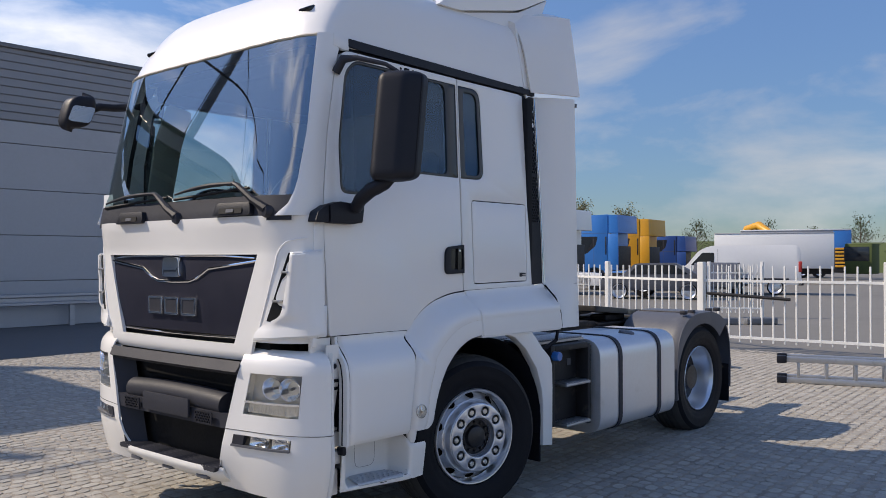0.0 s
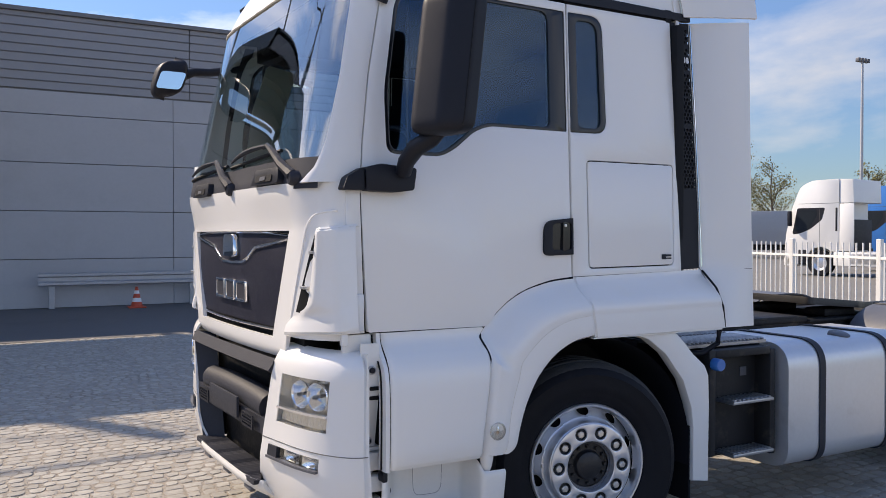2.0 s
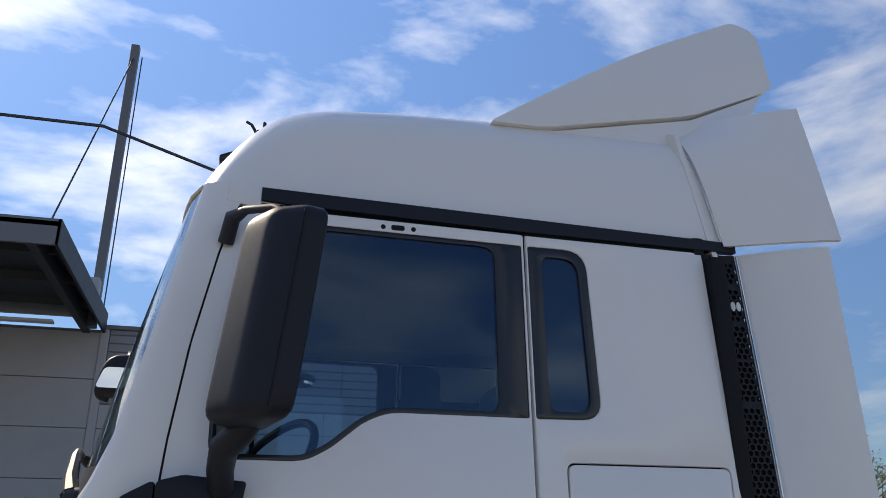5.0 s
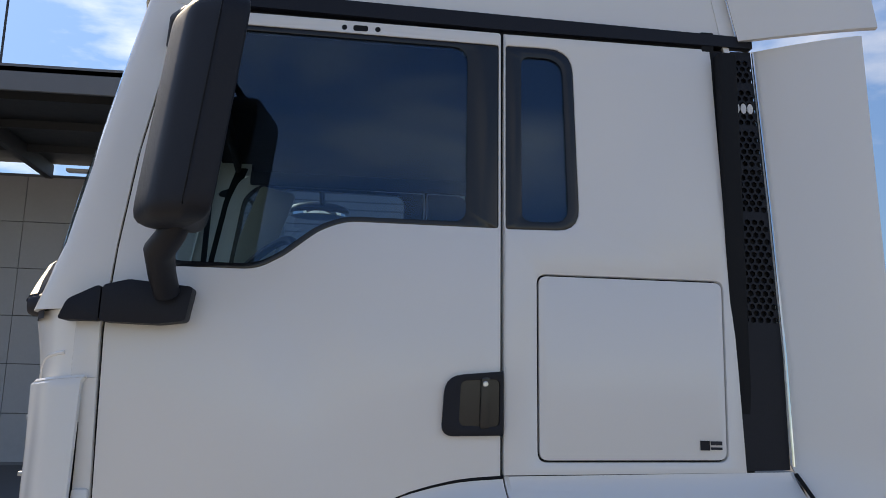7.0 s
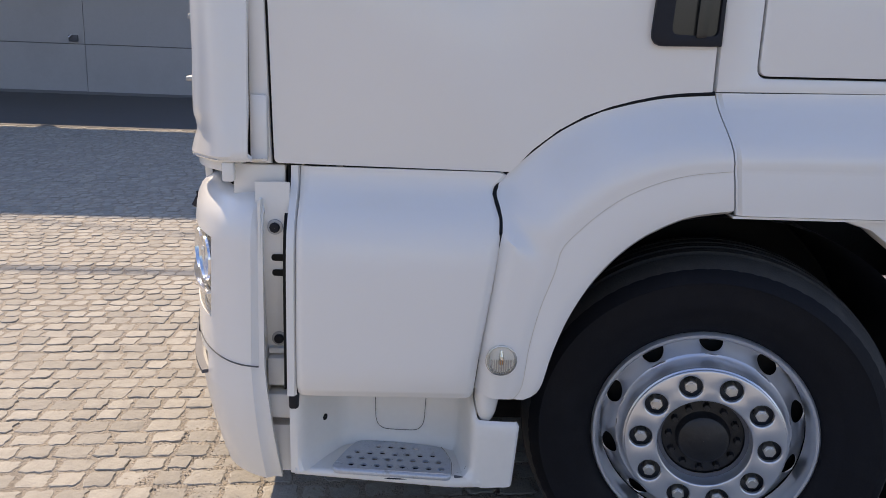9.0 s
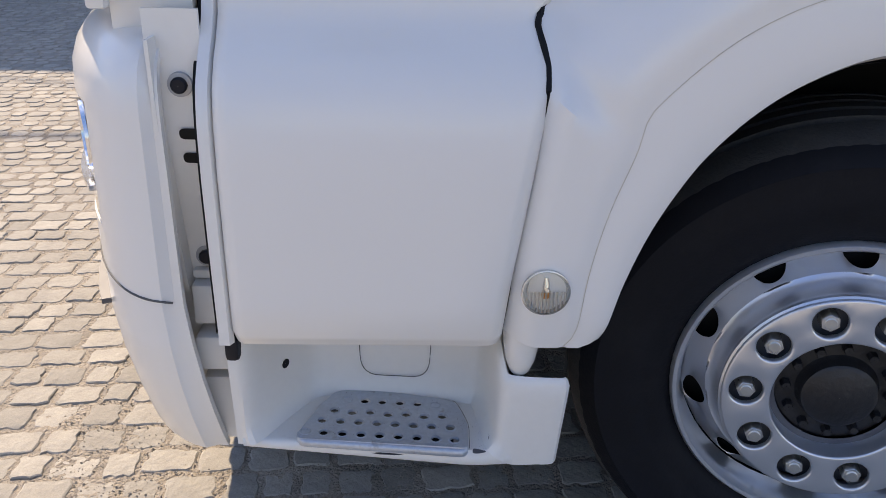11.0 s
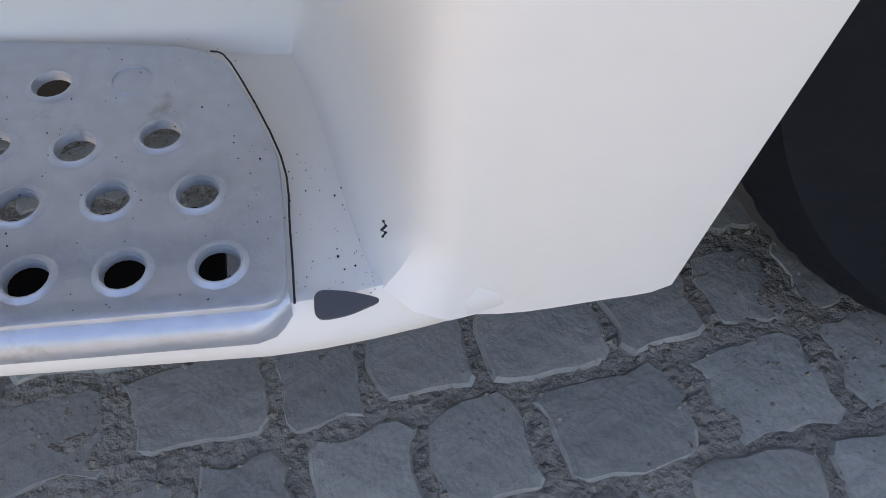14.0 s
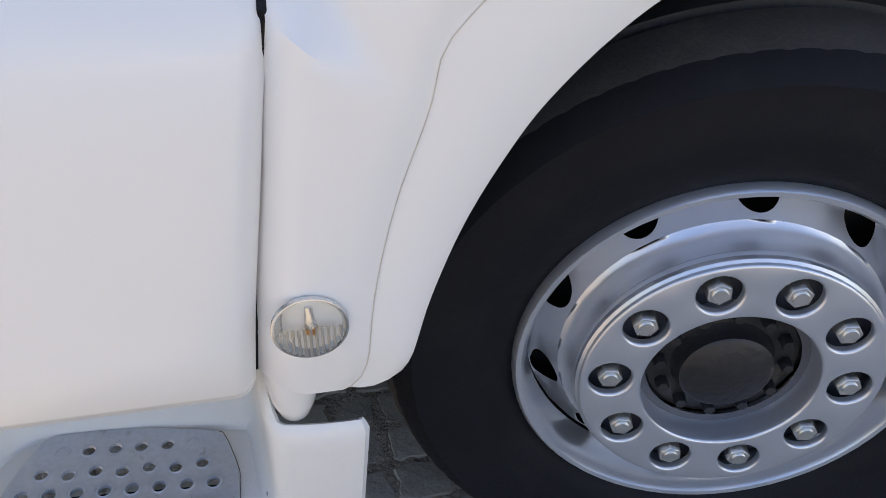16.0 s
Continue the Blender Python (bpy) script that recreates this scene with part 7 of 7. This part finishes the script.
# ---------- trees ----------
def tree(loc, h, seed, leaf, dense):
    r = random.Random(seed)
    t = thing("tree", "tall slender tree with thin spring leaves", "tree", (loc[0], loc[1], 0), "trees along the yard")
    bm = tube([(0, 0, 0), (r.uniform(-.1, .1), r.uniform(-.1, .1), h * 0.35), (r.uniform(-.2, .2), r.uniform(-.2, .2), h * 0.7), (r.uniform(-.3, .3), 0, h * 0.97)], [h * 0.018, h * 0.014, h * 0.008, 0.02], 8)
    tips = []
    for k in range(26):
        z = h * r.uniform(0.22, 0.9)
        a = r.uniform(0, 6.283)
        l = h * 0.26 * (1.12 - z / h) * r.uniform(0.7, 1.15) + 0.3
        up = r.uniform(0.5, 1.1)
        p0 = Vector((0, 0, z))
        p1 = p0 + Vector((math.cos(a) * l * 0.5, math.sin(a) * l * 0.5, up * l * 0.45))
        p2 = p0 + Vector((math.cos(a) * l, math.sin(a) * l, up * l))
        tube([p0, p1, p2], [h * 0.006, h * 0.004, 0.012], 5, bm)
        tips += [p1, p2, p1.lerp(p2, 0.5)]
        for q in range(2):
            b2 = a + r.uniform(-1, 1)
            p3 = p1.lerp(p2, r.random()) + Vector((math.cos(b2) * l * 0.4, math.sin(b2) * l * 0.4, l * r.uniform(0.1, 0.5)))
            tube([p1, p3], [h * 0.003, 0.01], 4, bm)
            tips.append(p3)
    part("trunk", bm, BARK, t)
    vs, fs = [], []
    for k in range(dense):
        p = tips[k % len(tips)] + Vector((r.gauss(0, h * 0.035), r.gauss(0, h * 0.035), r.gauss(0, h * 0.04)))
        d, e = Vector((r.gauss(0, 1), r.gauss(0, 1), r.gauss(0, 1))).normalized(), Vector((r.gauss(0, 1), r.gauss(0, 1), r.gauss(0, 1))).normalized()
        s = r.uniform(0.05, 0.12)
        i = len(vs)
        vs += [p - d * s, p + e * s * 0.5, p + d * s, p - e * s * 0.5]
        fs.append((i, i + 1, i + 2, i + 3))
    me = bpy.data.meshes.new("crown")
    me.from_pydata(vs, [], fs)
    me.materials.append(leaf)
    c = new("crown", me)
    c.parent = t


for i, (x, y, h) in enumerate(((46, 44, 9.4), (43.5, 47, 8.6), (49.5, 42.5, 8.8), (41, 49.5, 9.0), (53, 41.5, 7.6), (38.5, 52, 8.4), (57, 36, 6.8), (36, 55, 8.0), (62, 34, 6.0), (52, 46, 9.2))):
    tree((x, y), h, 20 + i, LEAF, 2600)
for i, (x, y, h) in enumerate(((92, 14, 6.5), (88, 22, 6.0), (96, 6, 6.8), (84, 30, 5.5), (100, -1, 7.5), (80, 36, 5.6), (90, 18.5, 5.0), (86, 26, 4.8))):
    tree((x, y), h, 60 + i, LEAF_G, 1100)

# ---------- ground ----------
gd = grid(lambda u, v: Vector(((-400 + 800 * u), (-400 + 800 * v), -0.0044)), 8, 8)
GROUND = mat("sandy_joint_bed", (0.305, 0.268, 0.222), 0.97, var=0.36, scale=5.0, fine=120, bump=0.9, bump_scale=110, bump_dist=0.014, stain=(0.15, 0.128, 0.105), stain_at=(0.5, 0.8), stain_scale=1.2)
ASPH = mat("grey_yard_asphalt", (0.115, 0.112, 0.108), 0.88, var=0.18, scale=0.7, fine=40, bump=0.5, bump_scale=120, stain=(0.09, 0.088, 0.085), stain_at=(0.52, 0.72), stain_scale=0.35)
FARP = mat("far_yard_paving", (0.165, 0.157, 0.143), 0.9, var=0.10, scale=0.5, fine=12, bump=0.4, bump_scale=40, stain=(0.13, 0.124, 0.115), stain_at=(0.5, 0.75), stain_scale=0.25)
tagged(part("ground", gd, GROUND, None, "sandy grey ground under the stone setts", False, "structure"), category="ground")
tagged(part("pavement_yard", grid(lambda u, v: Vector((11.2 + 110 * u, -60 + 160 * v, -0.001)), 4, 4), FARP, None, "light grey paved yard beyond the fence", False, "structure"), category="pavement")
tagged(part("road", grid(lambda u, v: Vector((-70 + 81.2 * u, 10.4 + 6.2 * v, 0.001)), 4, 4), ASPH, None, "dark asphalt strip along the hall", False, "structure"), category="road")


def bank(u, v):
    s = 95 + 60 * u
    t = -160 + 380 * v
    d, e = Vector((0.94, 0.34)), Vector((-0.34, 0.94))
    p = d * s + e * t
    z = 3.6 * min(1.0, u / 0.12) + 0.5 * math.sin(t * 0.05) * min(1, u * 5)
    return Vector((p.x, p.y, z - 0.05))


tagged(part("grass_bank", grid(bank, 16, 60), GRASS, None, "low green embankment behind the yard", True, "structure"), category="bank")


# ---------- stone setts ----------
def sett_ring(w, d, rnd, n):
    """Outline of a sett's top: an uneven four-sided stone, n points a side."""
    hx, hy = w / 2, d / 2
    cs = [Vector((sx * hx * rnd.uniform(0.90, 1.06), sy * hy * rnd.uniform(0.90, 1.06))) for sx, sy in ((-1, -1), (1, -1), (1, 1), (-1, 1))]
    out = []
    for i in range(4):
        a, b = cs[i], cs[(i + 1) % 4]
        nor = Vector((b.y - a.y, a.x - b.x)).normalized()
        for k in range(n):
            t = (k + 0.5) / n if n < 3 else 0.10 + 0.80 * k / (n - 1)
            out.append(a.lerp(b, t) + nor * rnd.uniform(-0.0065, 0.0040))
    return out


def sett_verts(ring, rnd):
    tx, ty = rnd.uniform(-0.018, 0.018), rnd.uniform(-0.018, 0.018)   # each stone lies a little tilted
    vs = [(0.0, 0.0, rnd.uniform(-0.0005, 0.0012))]
    for k, z, q in ((0.60, 0.0003, 0.0010), (0.93, -0.0006, 0.0009), (1.0, -0.0036, 0.0012), (1.03, -0.024, 0)):
        vs += [(p.x * k, p.y * k, z + rnd.uniform(-q, q) + p.x * tx + p.y * ty) for p in ring]
    return vs


def sett_faces(n):
    fc = [(0, 1 + i, 1 + (i + 1) % n) for i in range(n)]
    for r in range(3):
        fc += [(1 + n * r + i, 1 + n * (r + 1) + i, 1 + n * (r + 1) + (i + 1) % n, 1 + n * r + (i + 1) % n) for i in range(n)]
    return fc


FINE, ROUGH = sett_faces(20), sett_faces(8)
rs = random.Random(5)
SIZES = (0.078, 0.086, 0.096, 0.108, 0.120)
variants = {}
for w in SIZES:
    variants[w] = []
    for k in range(9):
        me = bpy.data.meshes.new("sett")
        me.from_pydata(sett_verts(sett_ring(w, 0.090, rs, 5), rs), [], sett_faces(20))
        me.materials.append(SETT)
        me.polygons.foreach_set("use_smooth", [True] * len(me.polygons))
        me.set_sharp_from_angle(angle=radians(22))
        variants[w].append(me)
paving = thing("pavement_setts", "worn grey stone setts laid in rows", "pavement", kind="structure")
TILT_ROW = math.tan(radians(3.8))
vs, fs, near = [], [], 0
y = -6.8
while y < 11.2:
    d = rs.uniform(0.094, 0.106)
    x = -7.2 + rs.uniform(0, 0.15)
    while x < 11.6:
        w0 = rs.choice(SIZES)
        k = rs.uniform(0.94, 1.06)
        w = w0 * k
        cx, cy = x + w / 2, y + d / 2 + (x + w / 2) * TILT_ROW + rs.uniform(-0.004, 0.004)
        x += w + rs.uniform(0.007, 0.015)
        if cy > 10.40 or cy < -6.4:
            continue
        dz = rs.uniform(-0.003, 0.002)
        if 0.10 < cx < 1.75 and -0.62 < cy < 0.80 and near < 300:
            o = new("sett", rs.choice(variants[w0]))
            o.parent = paving
            o.location = (cx, cy, dz)
            o.scale = (k, (d - 0.012) / 0.090, 1)
            o.rotation_euler = (0, 0, math.atan(TILT_ROW) + rs.uniform(-0.05, 0.05) + (math.pi if rs.random() < 0.5 else 0))
            near += 1
            continue
        close = -1.2 < cx < 2.4 and -1.6 < cy < 2.2
        ring = sett_ring(w, d - 0.012, rs, 5 if close else 2)
        i = len(vs)
        vs += [(cx + p[0], cy + p[1] + p[0] * TILT_ROW, p[2] + dz) for p in sett_verts(ring, rs)]
        fs += [tuple(i + q for q in f) for f in (FINE if close else ROUGH)]
    y += d
me = bpy.data.meshes.new("setts_rest")
me.from_pydata(vs, [], fs)
me.materials.append(SETT)
rest = new("setts_rest", me)
rest.parent = paving
me.polygons.foreach_set("use_smooth", [True] * len(me.polygons))
me.set_sharp_from_angle(angle=radians(22))
tagged(rest, "rows of grey stone setts", kind="stuff")


def sand(u, v):
    """Gritty sand in the joints near the cab step, here and there over the stones' edges."""
    x, y = -0.3 + 2.3 * u, -0.85 + 1.75 * v
    h = noise.noise(Vector((x * 9, y * 9, 0))) * 0.0025 + noise.noise(Vector((x * 60, y * 60, 3))) * 0.0036
    return Vector((x, y, -0.0034 + h))


part("joint_sand", grid(sand, 260, 200), GROUND, paving, "gritty sand between the stones", True, "stuff")
vs, fs = [], []
for k in range(40000):
    x, y, s = rs.uniform(-0.25, 1.9), rs.uniform(-0.8, 0.85), 0.0010 + 0.0034 * rs.random() ** 3
    z = -0.0050 + rs.uniform(0, 0.0036)
    i = len(vs)
    vs += [(x + s * rs.uniform(0.7, 1.3) * a, y + s * rs.uniform(0.7, 1.3) * b, z + s * c) for a, b, c in ((1, 0, 0), (0, 1, 0), (-1, 0, 0), (0, -1, 0), (0, 0, 1))]
    fs += [(i, i + 1, i + 4), (i + 1, i + 2, i + 4), (i + 2, i + 3, i + 4), (i + 3, i, i + 4)]
me = bpy.data.meshes.new("grit")
me.from_pydata(vs, [], fs)
me.materials.append(GROUND)
grit = new("grit", me)
grit.parent = paving
tagged(grit, "fine grit on the joints", kind="stuff")
